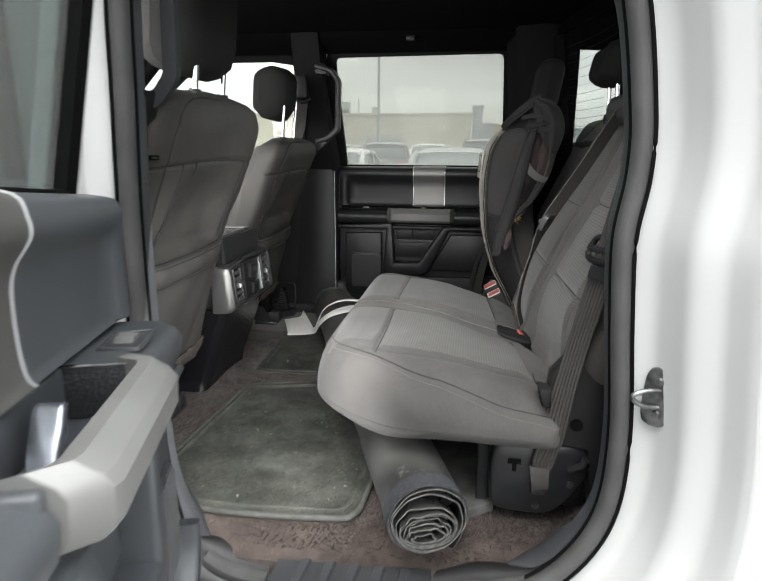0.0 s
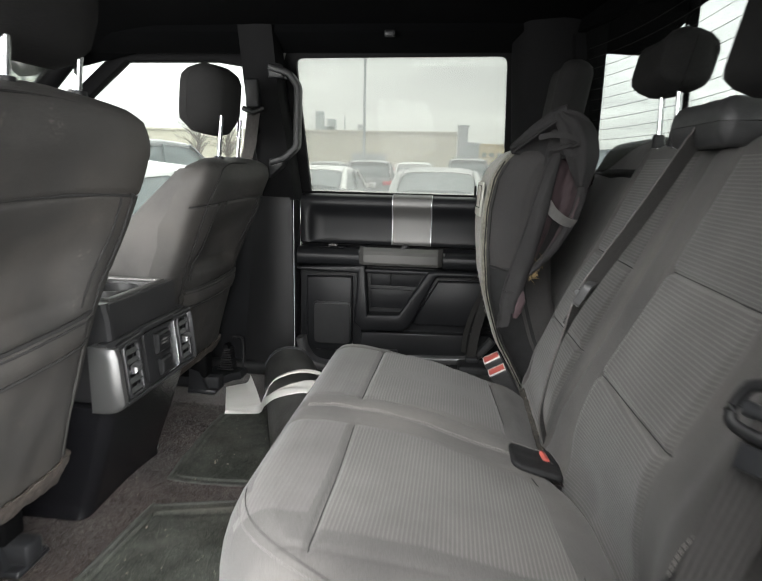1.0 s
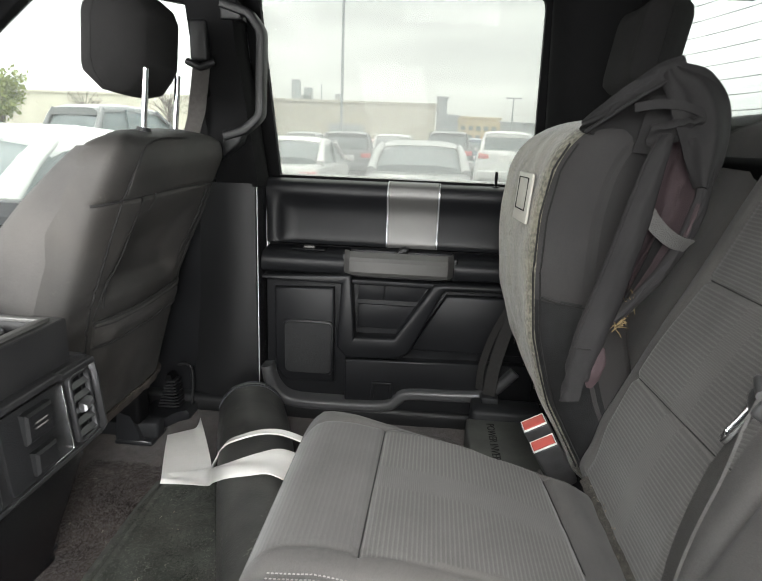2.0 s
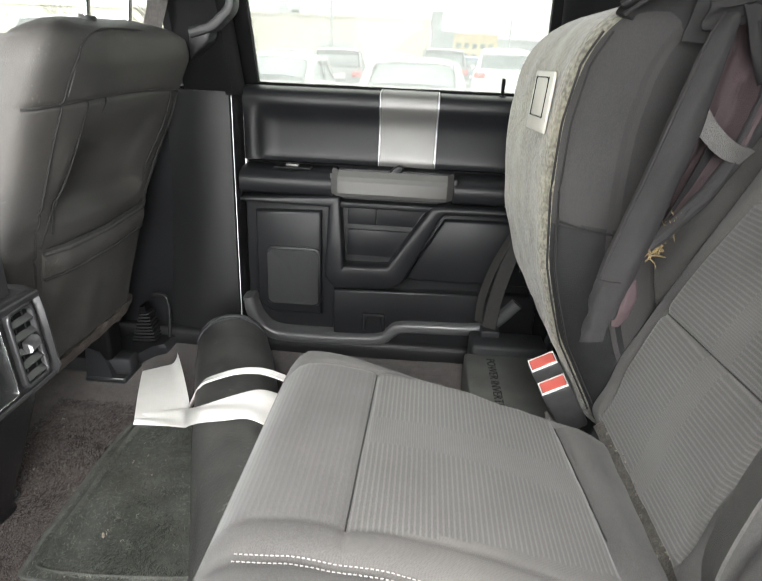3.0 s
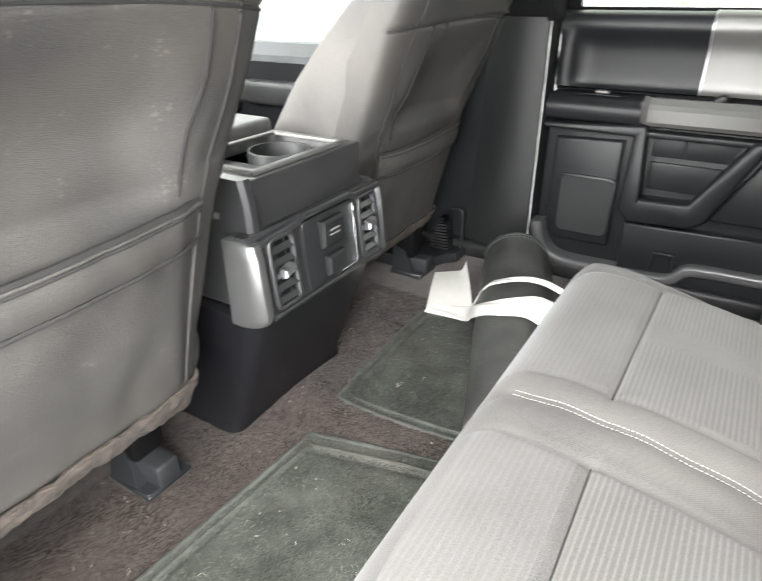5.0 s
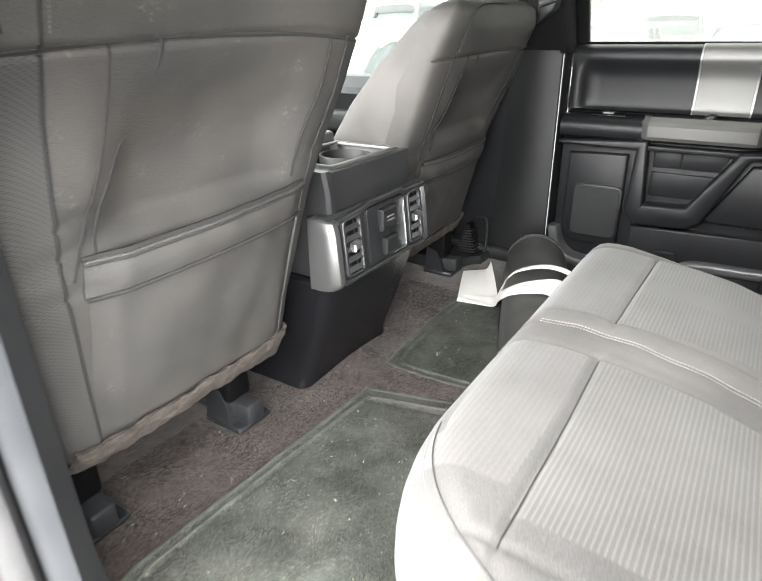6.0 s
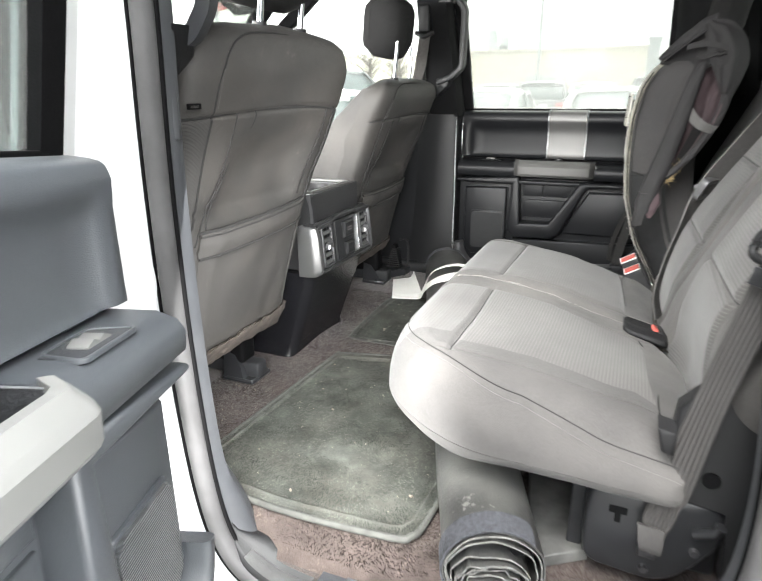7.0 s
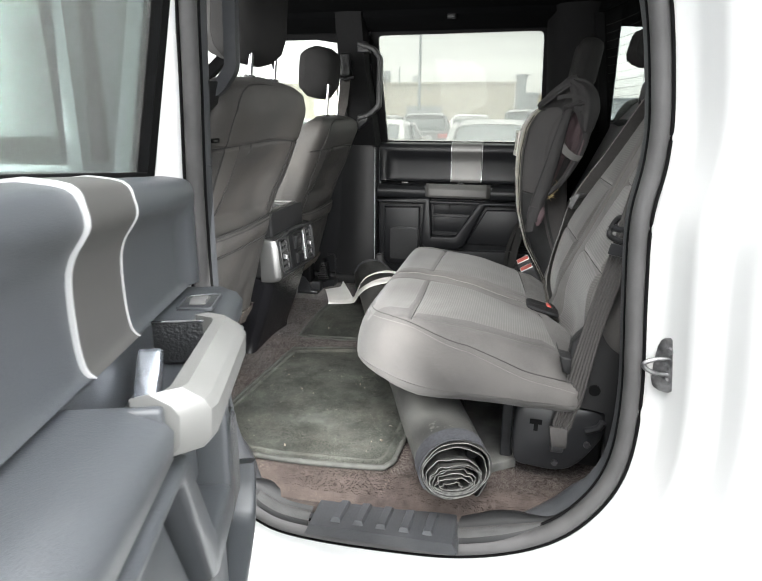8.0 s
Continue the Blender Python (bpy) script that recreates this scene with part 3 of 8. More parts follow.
part("bed_side", box((0.86, 0.60, 0.55), (1.25, 0.72, 1.36), 0.03), WHITE_PAINT, near)
part("rocker", box((-1.6, 0.605, 0.28), (1.0, 0.80, 0.40), 0.03), WHITE_PAINT, near)

SILL_GREY = mat("dusty_textured_rubber", (0.05, 0.05, 0.05), rough=0.8, spread=0.15, scale=30, bump=0.8, bump_scale=900)
# sill scuff plate with five raised ribs
sill = thing("sill_plate", "black plastic sill scuff plate with raised ribs", "sill trim", kind="structure", at=(0.1, 0.78, 0.58))
part("plate", prism([(-0.062, 0.0), (-0.052, 0.024), (0.252, 0.030), (0.262, 0.004)], 0, 0.10, 0.004), TRIM_GREY, sill,
     xf=Matrix.Translation((0, 0.735, 0.573)))
for k in range(5):
    x = -0.005 + 0.049 * k
    part("rib", loft([[(x - 0.004, 0.750, 0.600), (x + 0.018, 0.750, 0.601), (x + 0.015, 0.755, 0.610), (x - 0.001, 0.755, 0.609)],
                      [(x + 0.002, 0.815, 0.603), (x + 0.024, 0.815, 0.604), (x + 0.021, 0.812, 0.612), (x + 0.005, 0.812, 0.611)]]), TRIM_GREY, sill, smooth=False)
# trim band along the lower curve of the doorway, with a textured strip on each side of the plate
def arc(out, y, x0, x1, drop=0.0):
    pts = []
    for a, b, p in zip(ring(out, y, drop), ring(-0.004, 0.80), OPENING):
        if p.y < 0.66 and x0 < p.x < x1:
            k = 0.85 * step(0.575, 0.65, p.y)
            pts.append(tuple(u + (w - u) * k for u, w in zip(a, b)))
    return pts
for x0, x1 in ((-0.30, -0.05), (0.25, 0.60)):
    part("threshold_trim", loft([arc(o, y, x0, x1) for o, y in ((-0.006, 0.776), (-0.020, 0.780), (-0.024, 0.788), (-0.026, 0.806), (-0.032, 0.812), (-0.040, 0.830), (-0.040, 0.842), (-0.030, 0.860))], closed=False), PLASTIC, sill, "smooth black threshold trim")
for x0, x1 in ((-0.215, -0.055), (0.255, 0.47)):
    part("textured_strip", loft([arc(o, y, x0, x1) for o, y in ((-0.018, 0.7795), (-0.0265, 0.785), (-0.0295, 0.795), (-0.0275, 0.806))], closed=False), SILL_GREY, sill, "grey finely ribbed strip")

# door striker on the rear jamb
STRIKER_STEEL = mat("worn_zinc_steel", (0.20, 0.20, 0.205), rough=0.32, metal=0.85, spread=0.45, scale=70, bump=0.15)
striker = thing("door_striker", "zinc-plated door striker loop bolted to the white jamb", "door striker", at=(0.60, 0.79, 1.01))
SX = Matrix.Translation((0.604, 0.768, 1.012)) @ Matrix.Rotation(radians(-38), 4, "Z")
plate = smooth_loop([(-0.012, -0.028, 0), (-0.010, 0.030, 0), (-0.002, 0.044, 0), (0.012, 0.038, 0), (0.016, 0.010, 0), (0.014, -0.020, 0), (0.006, -0.040, 0), (-0.006, -0.040, 0)], 4)
part("base_plate", prism([(q.x * 1.8, q.y * 1.15) for q in plate], 0.006, -0.003, 0.0015), STRIKER_STEEL, striker, xf=SX)
part("loop", tube(smooth_loop([(0.004, 0.0, 0.014), (-0.008, -0.014, 0.014), (-0.020, -0.026, 0.010), (-0.026, -0.031, 0.003), (-0.020, -0.027, -0.006), (-0.008, -0.015, -0.013), (0.004, 0.0, -0.014)], 4, False), 0.0042, 8), STRIKER_STEEL, striker, "worn steel striker loop", xf=SX)
part("rib", loft([[(0.0, y, z - 0.004), (0.006, y, z - 0.004), (0.006, y, z + 0.004), (0.0, y, z + 0.004)] for y, z in ((-0.002, 0.0), (-0.010, 0.0))]), STRIKER_STEEL, striker, xf=SX)
for z in (-0.027, 0.029):
    part("bolt", tube([(0.003, -0.002, z), (0.003, -0.008, z)], [0.0075, 0.006], 8), STRIKER_STEEL, striker, xf=SX, smooth=False)

# white B-pillar outside the opening, and the closed front door beyond it
part("b_pillar", loft([[(-0.285, 0.79, z), (-0.335, 0.755, z), (-0.375, 0.70, z), (-0.405, 0.68, z), (-0.405, 0.80, z), (-0.30, 0.84, z)] for z in (0.45, 1.0, 1.3, 1.85)]), WHITE_PAINT, near, smooth=False)
# check strap between the pillar and the open door
check = thing("door_check", "worn grey door check strap bolted to the white pillar", "door check", at=(-0.332, 0.758, 0.962))
part("bracket", loft([[(-0.318, 0.772, z), (-0.320, 0.758, z), (-0.340, 0.740, z), (-0.352, 0.738, z), (-0.340, 0.762, z)] for z in (0.944, 0.948, 0.974, 0.978)]), STRIKER_STEEL, check, sharp=30)
part("arm", loft([[(x - 0.002, y, z - 0.008), (x + 0.002, y + 0.001, z - 0.008), (x + 0.002, y + 0.001, z + 0.008), (x - 0.002, y, z + 0.008)] for x, y, z in ((-0.336, 0.752, 0.962), (-0.344, 0.730, 0.952), (-0.352, 0.705, 0.938), (-0.362, 0.678, 0.924))]), STRIKER_STEEL, check, "bent steel check arm", sharp=30)
part("bolt", tube([(-0.330, 0.757, 0.967), (-0.326, 0.746, 0.967)], [0.0075, 0.006], 8), STRIKER_STEEL, check, smooth=False)
front_door = thing("front_door", "closed white front door of the truck, black inside", "truck door", kind="structure", at=(-0.9, 0.7, 0.5))
part("outer_panel", box((-1.45, 0.60, 0.45), (-0.392, 0.66, 1.34), 0.02), WHITE_PAINT, front_door)
part("inner_panel", box((-1.42, 0.665, 0.60), (-0.41, 0.775, 1.33), 0.03), DOOR_PLASTIC, front_door)
part("window_frame", ribbon([(-0.44, 1.34), (-0.45, 1.80), (-0.95, 1.83), (-1.42, 1.36)], 0.05, 0.70, 0.66, 0.004), SOFT_BLACK, front_door)
pad_strip = part("keypad", box((-0.458, 0.648, 1.345), (-0.372, 0.672, 1.80), 0.006), SOFT_BLACK, front_door, "black keypad strip with five square keys")
for k in range(5):
    x, z = -0.428 + 0.003 * k, 1.406 + 0.0187 * k
    part("key", ribbon([(x, z), (x, z + 0.009), (x + 0.011, z + 0.009), (x + 0.011, z), (x, z)], 0.0018, 0.649, 0.6455), TAG, pad_strip)
pane = part("pane", box((-1.42, 0.685, 1.33), (-0.44, 0.689, 1.82)), GLASS, front_door)
pane.visible_shadow = False

# near B-pillar inner trim with grab handle (A rigid loop) and the near seat belt slot
def grab(y, s, name, x0):
    g = thing(name, "black plastic grab handle on the pillar trim", "grab handle", at=(x0, y, 1.5))
    lo, d = (0.0, 0.0) if s > 0 else (-0.035, 0.012)
    pts = [(x0 - 0.045, y, 1.735), (x0 + 0.010 + d, y + s * 0.045, 1.715), (x0 + 0.040 + d, y + s * 0.055, 1.675), (x0 + 0.034 + d, y + s * 0.055, 1.515 + lo), (x0 + 0.005, y + s * 0.045, 1.478 + lo), (x0 - 0.045, y, 1.462 + lo)]
    flat = rounded([(x, z) for x, _, z in pts], 0.012, 4)
    # near grip takes a lighter grey than the far one, for its stronger light
    part("grip", ribbon(flat, 0.025 if s > 0 else 0.021, y + s * (0.030 if s > 0 else 0.022), y + s * (0.054 if s > 0 else 0.058), 0.007), TRIM_GREY if s > 0 else PLASTIC, g, sharp=25)
    part("foot", prism([(x0 - 0.05, 1.41 + lo), (x0 - 0.005, 1.448 + lo), (x0 + 0.006, 1.49 + lo), (x0 - 0.05, 1.475 + lo)], y - 0.006, y + s * 0.050, 0.006), PLASTIC, g)
    part("foot", prism([(x0 - 0.05, 1.70), (x0 + 0.005, 1.70), (x0 - 0.01, 1.745), (x0 - 0.05, 1.75)], y - 0.006, y + s * 0.045, 0.006), PLASTIC, g)
grab(0.83, 1, "grab_handle", -0.262)
part("belt_cover", box((-0.303, 0.812, 1.33), (-0.262, 0.828, 1.47), 0.004), TRIM_GREY, near)
tagged(part("pillar_trim", loft([[(-0.300, 0.815, z), (-0.312, 0.85, z), (-0.348, 0.880, z), (-0.40, 0.89, z), (-0.42, 0.80, z)] for z in (0.62, 1.1, 1.4, 1.84)]), TRIM_GREY), "black plastic trim on the near door pillar", "pillar trim", kind="structure")

# ======== far side ========
far = thing("far_pillars", "black plastic pillar trim on the far side of the cab", "pillar trim", kind="structure", at=(-0.35, 2.45, 0.65))
part("lower_pillar", loft([[(-0.47 - a, 2.475, z), (-0.46 - a, 2.440, z), (-0.40 - a * .6, 2.420, z), (-0.335, 2.415, z), (-0.305, 2.425, z), (-0.295, 2.455, z), (-0.295, 2.50, z), (-0.36, 2.51, z)]
                           for z, a in ((0.63, 0.06), (0.80, 0.03), (1.0, 0.01), (1.308, 0.0))]), PLASTIC, far)
part("upper_pillar", loft([[(-0.475 + b, 2.47 - c, z), (-0.46 + b, 2.43 - c, z), (-0.40 + b, 2.418 - c, z), (-0.345 + b, 2.425 - c, z), (-0.335 + b, 2.45 - c, z), (-0.335 + b, 2.50 - c, z), (-0.42 + b, 2.51 - c, z)]
                           for z, b, c in ((1.30, 0.05, 0), (1.45, 0.03, 0.005), (1.65, 0.005, 0.03), (1.86, 0.0, 0.08))]), SOFT_BLACK, far)
part("pillar_cover", box((-0.450, 2.405, 1.52), (-0.405, 2.44, 1.72), 0.014), HEADLINER, far)
part("rear_pillar", loft([[(0.455 + b, 2.50 - c, z), (0.452 + b, 2.45 - c, z), (0.50 + b, 2.40 - c, z), (0.60 + b, 2.37 - c, z), (0.655, 2.335 - c * .3, z), (0.695, 2.33, z), (0.69, 2.50, z)]
                          for z, b, c in ((0.63, 0.0, 0), (1.30, 0.0, 0), (1.55, -0.012, 0.012), (1.87, -0.035, 0.06), (1.94, -0.035, 0.08))]), SOFT_BLACK, far)
part("rail", loft([[(x, 2.47, 1.795), (x, 2.425, 1.79), (x, 2.36, 1.84), (x, 2.36, 1.93), (x, 2.50, 1.93)] for x in (-1.3, -0.4, 0.1, 0.72)]), HEADLINER, far)
part("white_edge", box((-0.302, 2.428, 0.70), (-0.2995, 2.4305, 1.33), 0.0005), WHITE_PAINT, far)
part("sill_trim", box((-1.2, 2.405, 0.63), (0.50, 2.47, 0.695), 0.015), PLASTIC, far)
grab(2.415, -1, "grab_handle", -0.318)
# cab side behind the far trim and in front of it
far_wall = tagged(part("wall_far", prism([(-1.7, 0.35), (-0.33, 0.35), (-0.33, 1.30), (-0.68, 1.30), (-0.90, 1.205), (-1.7, 1.195)], 2.60, 2.63, 0.01), WHITE_PAINT), "white outer door skin on the far side", "truck body", kind="structure")
part("wall_far_rear", box((0.47, 2.60, 0.35), (0.69, 2.63, 1.95), 0.01), WHITE_PAINT, far_wall)
part("rocker_far", box((-1.6, 2.45, 0.28), (1.0, 2.62, 0.62), 0.03), WHITE_PAINT, far_wall)

# rear wall and rear window
def rear_x(y, z):
    return 0.775 - 0.075 * (abs(y - MID) / 0.64) ** 2.5 - 0.06 * (z - 1.45) / 0.4
rear = thing("rear_wall", "black trim and carpet on the cab's rear wall", "rear wall", kind="structure", at=(0.8, MID, 0.65))
part("lower_wall", box((0.80, 0.80, 0.60), (0.83, 2.45, 1.42), 0.01), SOFT_BLACK, rear)
part("shelf", box((0.70, 0.84, 1.38), (0.82, 2.42, 1.43), 0.015), SOFT_BLACK, rear)
part("header", sheet(30, 4, lambda u, v: ((rear_x(0.86 + 1.51 * u, 1.80) - 0.004 + 0.02 * v, 0.86 + 1.51 * u, 1.825 + 0.09 * v), (1, 0, 0)), 0.02), HEADLINER, rear)
for y0, y1 in ((0.84, 0.985), (2.305, 2.42)):
    part("side_trim", sheet(4, 6, lambda u, v: ((rear_x(y0 + (y1 - y0) * u, 1.4 + 0.4 * v) - 0.006, y0 + (y1 - y0) * u, 1.38 + 0.44 * v), (-1, 0, 0)), -0.03), SOFT_BLACK, rear)
window_1 = thing("window_1", "rear window with fine heating lines", "window", kind="structure", at=(0.75, MID, 1.43))
rp = part("pane", sheet(40, 6, lambda u, v: ((rear_x(0.98 + 1.335 * u, 1.42 + 0.42 * v), 0.98 + 1.335 * u, 1.42 + 0.42 * v), (1, 0, 0)), 0.004), REAR_GLASS, window_1)
rp.visible_shadow = False
for k in range(12):
    z = 1.455 + 0.029 * k
    part("heating_line", tube([(rear_x(1.0 + 1.30 * i / 24, z) - 0.001, 1.0 + 1.30 * i / 24, z) for i in range(25)], 0.0006, 4), DARK_LINE, window_1)
for y in (1.42, 1.81):
    part("slider_frame", box((rear_x(y, 1.6) - 0.012, y - 0.008, 1.41), (rear_x(y, 1.6) + 0.012, y + 0.008, 1.79), 0.003), SOFT_BLACK, window_1)

# front end: dash, windscreen, passenger door
dash = thing("dashboard", "black plastic dashboard at the front of the cab", "dashboard", kind="structure", at=(-1.35, MID, 0.9))
part("top", loft([[(-1.37, y, 1.00), (-1.34, y, 1.10), (-1.39, y, 1.17), (-1.52, y, 1.215), (-1.78, y, 1.22), (-1.78, y, 0.9)] for y in (0.80, 1.2, 2.0, 2.44)]), PLASTIC, dash)
part("lower", box((-1.75, 0.8, 0.62), (-1.45, 2.44, 1.03), 0.03), SOFT_BLACK, dash)
wind = thing("window_2", "windscreen with black surround", "window", kind="structure", at=(-1.5, MID, 1.25))
wp = part("pane", sheet(20, 8, lambda u, v: ((-1.72 + 0.62 * v + 0.1 * (2 * abs(u - .5)) ** 2, 0.80 + 1.63 * u, 1.24 + 0.60 * v), (-0.7, 0, 0.7)), 0.005), GLASS, wind)
wp.visible_shadow = False
for y in (0.82, 2.40):
    part("front_pillar", tube([(-1.62, y, 1.24), (-1.30, y, 1.56), (-1.02, y + (0.02 if y < MID else -0.02), 1.83)], 0.035, 8), SOFT_BLACK, wind)
mirror = thing("interior_mirror", "black interior mirror under the headliner", "mirror", at=(-1.29, MID, 1.75))
part("housing", box((-1.31, 1.45, 1.670), (-1.27, 1.69, 1.735), 0.02), PLASTIC, mirror)
part("stem", tube([(-1.29, 1.58, 1.72), (-1.20, MID, 1.80)], 0.01), PLASTIC, mirror)
pdoor = thing("front_passenger_door", "closed front passenger door with black plastic panel", "truck door", kind="structure", at=(-0.9, 2.45, 0.65))
part("inner_panel", prism([(-1.62, 0.66), (-0.42, 0.66), (-0.42, 1.315), (-0.66, 1.312), (-0.78, 1.27), (-0.90, 1.172), (-1.0, 1.160), (-1.62, 1.160)], 2.44, 2.56, 0.012), DOOR_PLASTIC, pdoor)
part("armrest", box((-1.32, 2.37, 1.035), (-0.55, 2.45, 1.105), 0.014), CONSOLE, pdoor)
part("belt_ledge", loft([[(x, 2.448, z - 0.055), (x, 2.455, z - 0.035), (x, 2.50, z), (x, 2.57, z + 0.004), (x, 2.57, z - 0.055)] for x, z in ((-1.62, 1.214), (-1.0, 1.215), (-0.90, 1.228), (-0.78, 1.32), (-0.66, 1.33), (-0.42, 1.33))]), TRIM_GREY, pdoor, sharp=30)
part("window_frame", ribbon([(-0.45, 1.31), (-0.47, 1.78), (-0.60, 1.80), (-0.95, 1.80), (-1.66, 1.22)], 0.05, 2.54, 2.50, 0.004), SOFT_BLACK, pdoor)
pp = part("pane", box((-1.58, 2.528, 1.19), (-0.45, 2.532, 1.80)), GLASS, pdoor)
pp.visible_shadow = False

# ======== rear doors: one design, the far one closed and the near one swung open ========
def door(name, label, xf, near_side):
    d = thing(name, label, "truck door", kind="structure", at=xf @ Vector((0.08, 0, 0.7)))
    swap = Matrix(((1, 0, 0, 0), (0, 0, 1, 0), (0, 1, 0, 0), (0, 0, 0, 1)))
    def p(n, bm, m, lab="", parent=d, flip=False, **k):
        return part(n, bm, m, parent, lab, xf=xf @ swap if flip else xf, **k)
    # same parts on both doors; the near one's colours carry its stronger light
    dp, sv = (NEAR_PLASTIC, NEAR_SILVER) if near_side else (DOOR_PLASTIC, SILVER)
    # y is outward from the panel's plane, negative inward
    # upper panel: belt ledge, brow, and the hollow below it
    prof = [(0.055, 1.318), (0.02, 1.322), (-0.016, 1.316), (-0.026, 1.300), (-0.027, 1.284), (-0.020, 1.271), (-0.011, 1.257), (-0.005, 1.235), (-0.004, 1.19),
            (-0.007, 1.157), (-0.015, 1.146), (0.0, 1.140), (0.06, 1.140)]
    prof = prof[:1] + [(q.x, q.y) for q in smooth_loop([(a, b, 0) for a, b in prof[1:11]], 3, False)] + prof[11:]
    def upper(u, k):
        return [(u, y + (k * (-0.026 - y) if 1.147 < z < 1.29 else 0), z) for y, z in prof]
    xs = [-0.288, -0.284, -0.262, -0.250, -0.238, -0.20, -0.1, 0.044]
    ins = [0.8, 1.0, 1.0, 0.6, 0.12, 0.0, 0.0, 0.0]
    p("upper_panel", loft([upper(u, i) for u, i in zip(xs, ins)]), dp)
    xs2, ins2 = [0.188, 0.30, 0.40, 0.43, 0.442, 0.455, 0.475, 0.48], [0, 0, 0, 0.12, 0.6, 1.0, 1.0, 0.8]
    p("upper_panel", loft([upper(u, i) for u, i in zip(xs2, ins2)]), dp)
    strip_prof = [(y - 0.003, z + (0.003 if z > 1.3 else 0)) for y, z in prof[:-2]] + [(0.03, 1.15)]
    strip = p("trim_strip", loft([[(u, y, z) for y, z in strip_prof] for u in (0.049, 0.183)]), SILVER, "satin silver vertical trim strip")
    lw, lp = (0.0011, 0.0044) if near_side else (0.0008, 0.0036)
    for u in (0.0465, 0.1855):
        p("chrome_line", loft([[(u + o, y - lp, z + (lp if z > 1.3 else 0)) for y, z in prof[:-2]] + [(u + o, 0.02, 1.15)] for o in (-lw, lw)]), WHITE_LINE if near_side else CHROME_LINE, parent=d)
    p("panel_gap", box((-0.285, 0.0, 1.128), (0.475, 0.05, 1.146)), SOFT_BLACK)
    # armrest band on both sides of the grip
    def band(x0, x1):
        pr = [(0.03, 1.138), (-0.060, 1.136), (-0.085, 1.126), (-0.095, 1.112), (-0.092, 1.085), (-0.080, 1.076), (0.03, 1.074)]
        bm = loft([[(x, y, z) for y, z in pr] for x in (x0, x0 + 0.004, x1 - 0.004, x1)])
        return bm
    p("armrest", band(-0.284, -0.056), dp)
    p("armrest", band(0.236, 0.475), dp)
    # bin behind the grip
    p("bin", box((-0.056, -0.005, 1.06), (0.236, 0.03, 1.135), 0.003), dp)
    p("bin_floor", box((-0.056, -0.085, 1.052), (0.236, 0.0, 1.066), 0.003), dp)
    # grip: a chamfered bar standing proud, with slanted ends
    pr = [(-0.088, 1.143), (-0.104, 1.146), (-0.122, 1.134), (-0.128, 1.124), (-0.126, 1.096), (-0.118, 1.086), (-0.092, 1.086)]
    def grip_sec(x, k):
        return [(x, y + k, z) for y, z in pr]
    p("grip", loft([grip_sec(-0.058, 0.028), grip_sec(-0.040, 0.004), grip_sec(-0.028, 0.0), grip_sec(0.205, 0.0), grip_sec(0.217, 0.004), grip_sec(0.232, 0.028)]), sv, "satin silver pull grip", sharp=25)
    end = p("grip_end", box((-0.066, -0.088, 1.076), (-0.052, 0.0, 1.136), 0.004), PEBBLE if near_side else dp, "pebble-grained end wall of the grip well" if near_side else "")
    if near_side:
        p("chrome_edge", tube([(-0.051, y, 1.1365) for y in (-0.086, -0.06, -0.03, -0.004)], 0.0016, 6), CHROME, parent=end)
    p("grip_end", box((0.230, -0.088, 1.076), (0.244, 0.0, 1.136), 0.004), dp)
    lean = [(0.028, 1.072), (0.058, 1.072), (0.108, 1.138), (0.112, 1.150), (0.098, 1.154), (0.085, 1.146)]
    if near_side:
        lean = [(0.088, 1.074), (0.102, 1.074), (0.092, 1.098), (0.066, 1.131), (0.056, 1.133), (0.054, 1.126), (0.078, 1.096)]
    # the far lever is coloured black so that no glint shows there
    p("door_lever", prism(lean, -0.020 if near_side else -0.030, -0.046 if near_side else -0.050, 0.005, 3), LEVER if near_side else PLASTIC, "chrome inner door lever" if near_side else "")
    if near_side:
        bezel = p("switch_bezel", ribbon(rounded([(-0.16, -0.072), (-0.212, -0.072), (-0.200, -0.022), (-0.118, -0.022), (-0.108, -0.072), (-0.16, -0.072)], 0.010, 4), 0.004, 1.135, 1.1402, 0.001), dp, "raised rim round the window switch", flip=True)
        p("switch_well", box((-0.206, -0.070, 1.1362), (-0.112, -0.024, 1.1384), 0.0005), TRIM_GREY, parent=bezel)
        rocker = [(-0.182, 1.1384), (-0.182, 1.1400), (-0.169, 1.1455), (-0.160, 1.1410), (-0.151, 1.1455), (-0.138, 1.1400), (-0.138, 1.1384)]
        p("window_switch", prism(rocker, -0.059, -0.036, 0.0010), NEAR_SILVER, "satin rocker of the window switch")
    else:
        p("switch_bezel", box((-0.205, -0.068, 1.136), (-0.115, -0.025, 1.1395), 0.0015), dp)
        p("window_switch", box((-0.178, -0.058, 1.139), (-0.145, -0.036, 1.147), 0.003), SILVER)
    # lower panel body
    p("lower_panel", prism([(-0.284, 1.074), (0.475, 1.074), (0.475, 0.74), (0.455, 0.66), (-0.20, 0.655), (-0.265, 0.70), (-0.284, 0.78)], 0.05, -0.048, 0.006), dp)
    # the angular raised rib: along the top, down, across, up the slope, along
    rib = [(-0.282, 1.061), (-0.052, 1.066), (-0.050, 0.884), (-0.036, 0.872), (0.085, 0.876), (0.106, 0.886), (0.196, 1.050), (0.215, 1.058), (0.475, 1.062)]
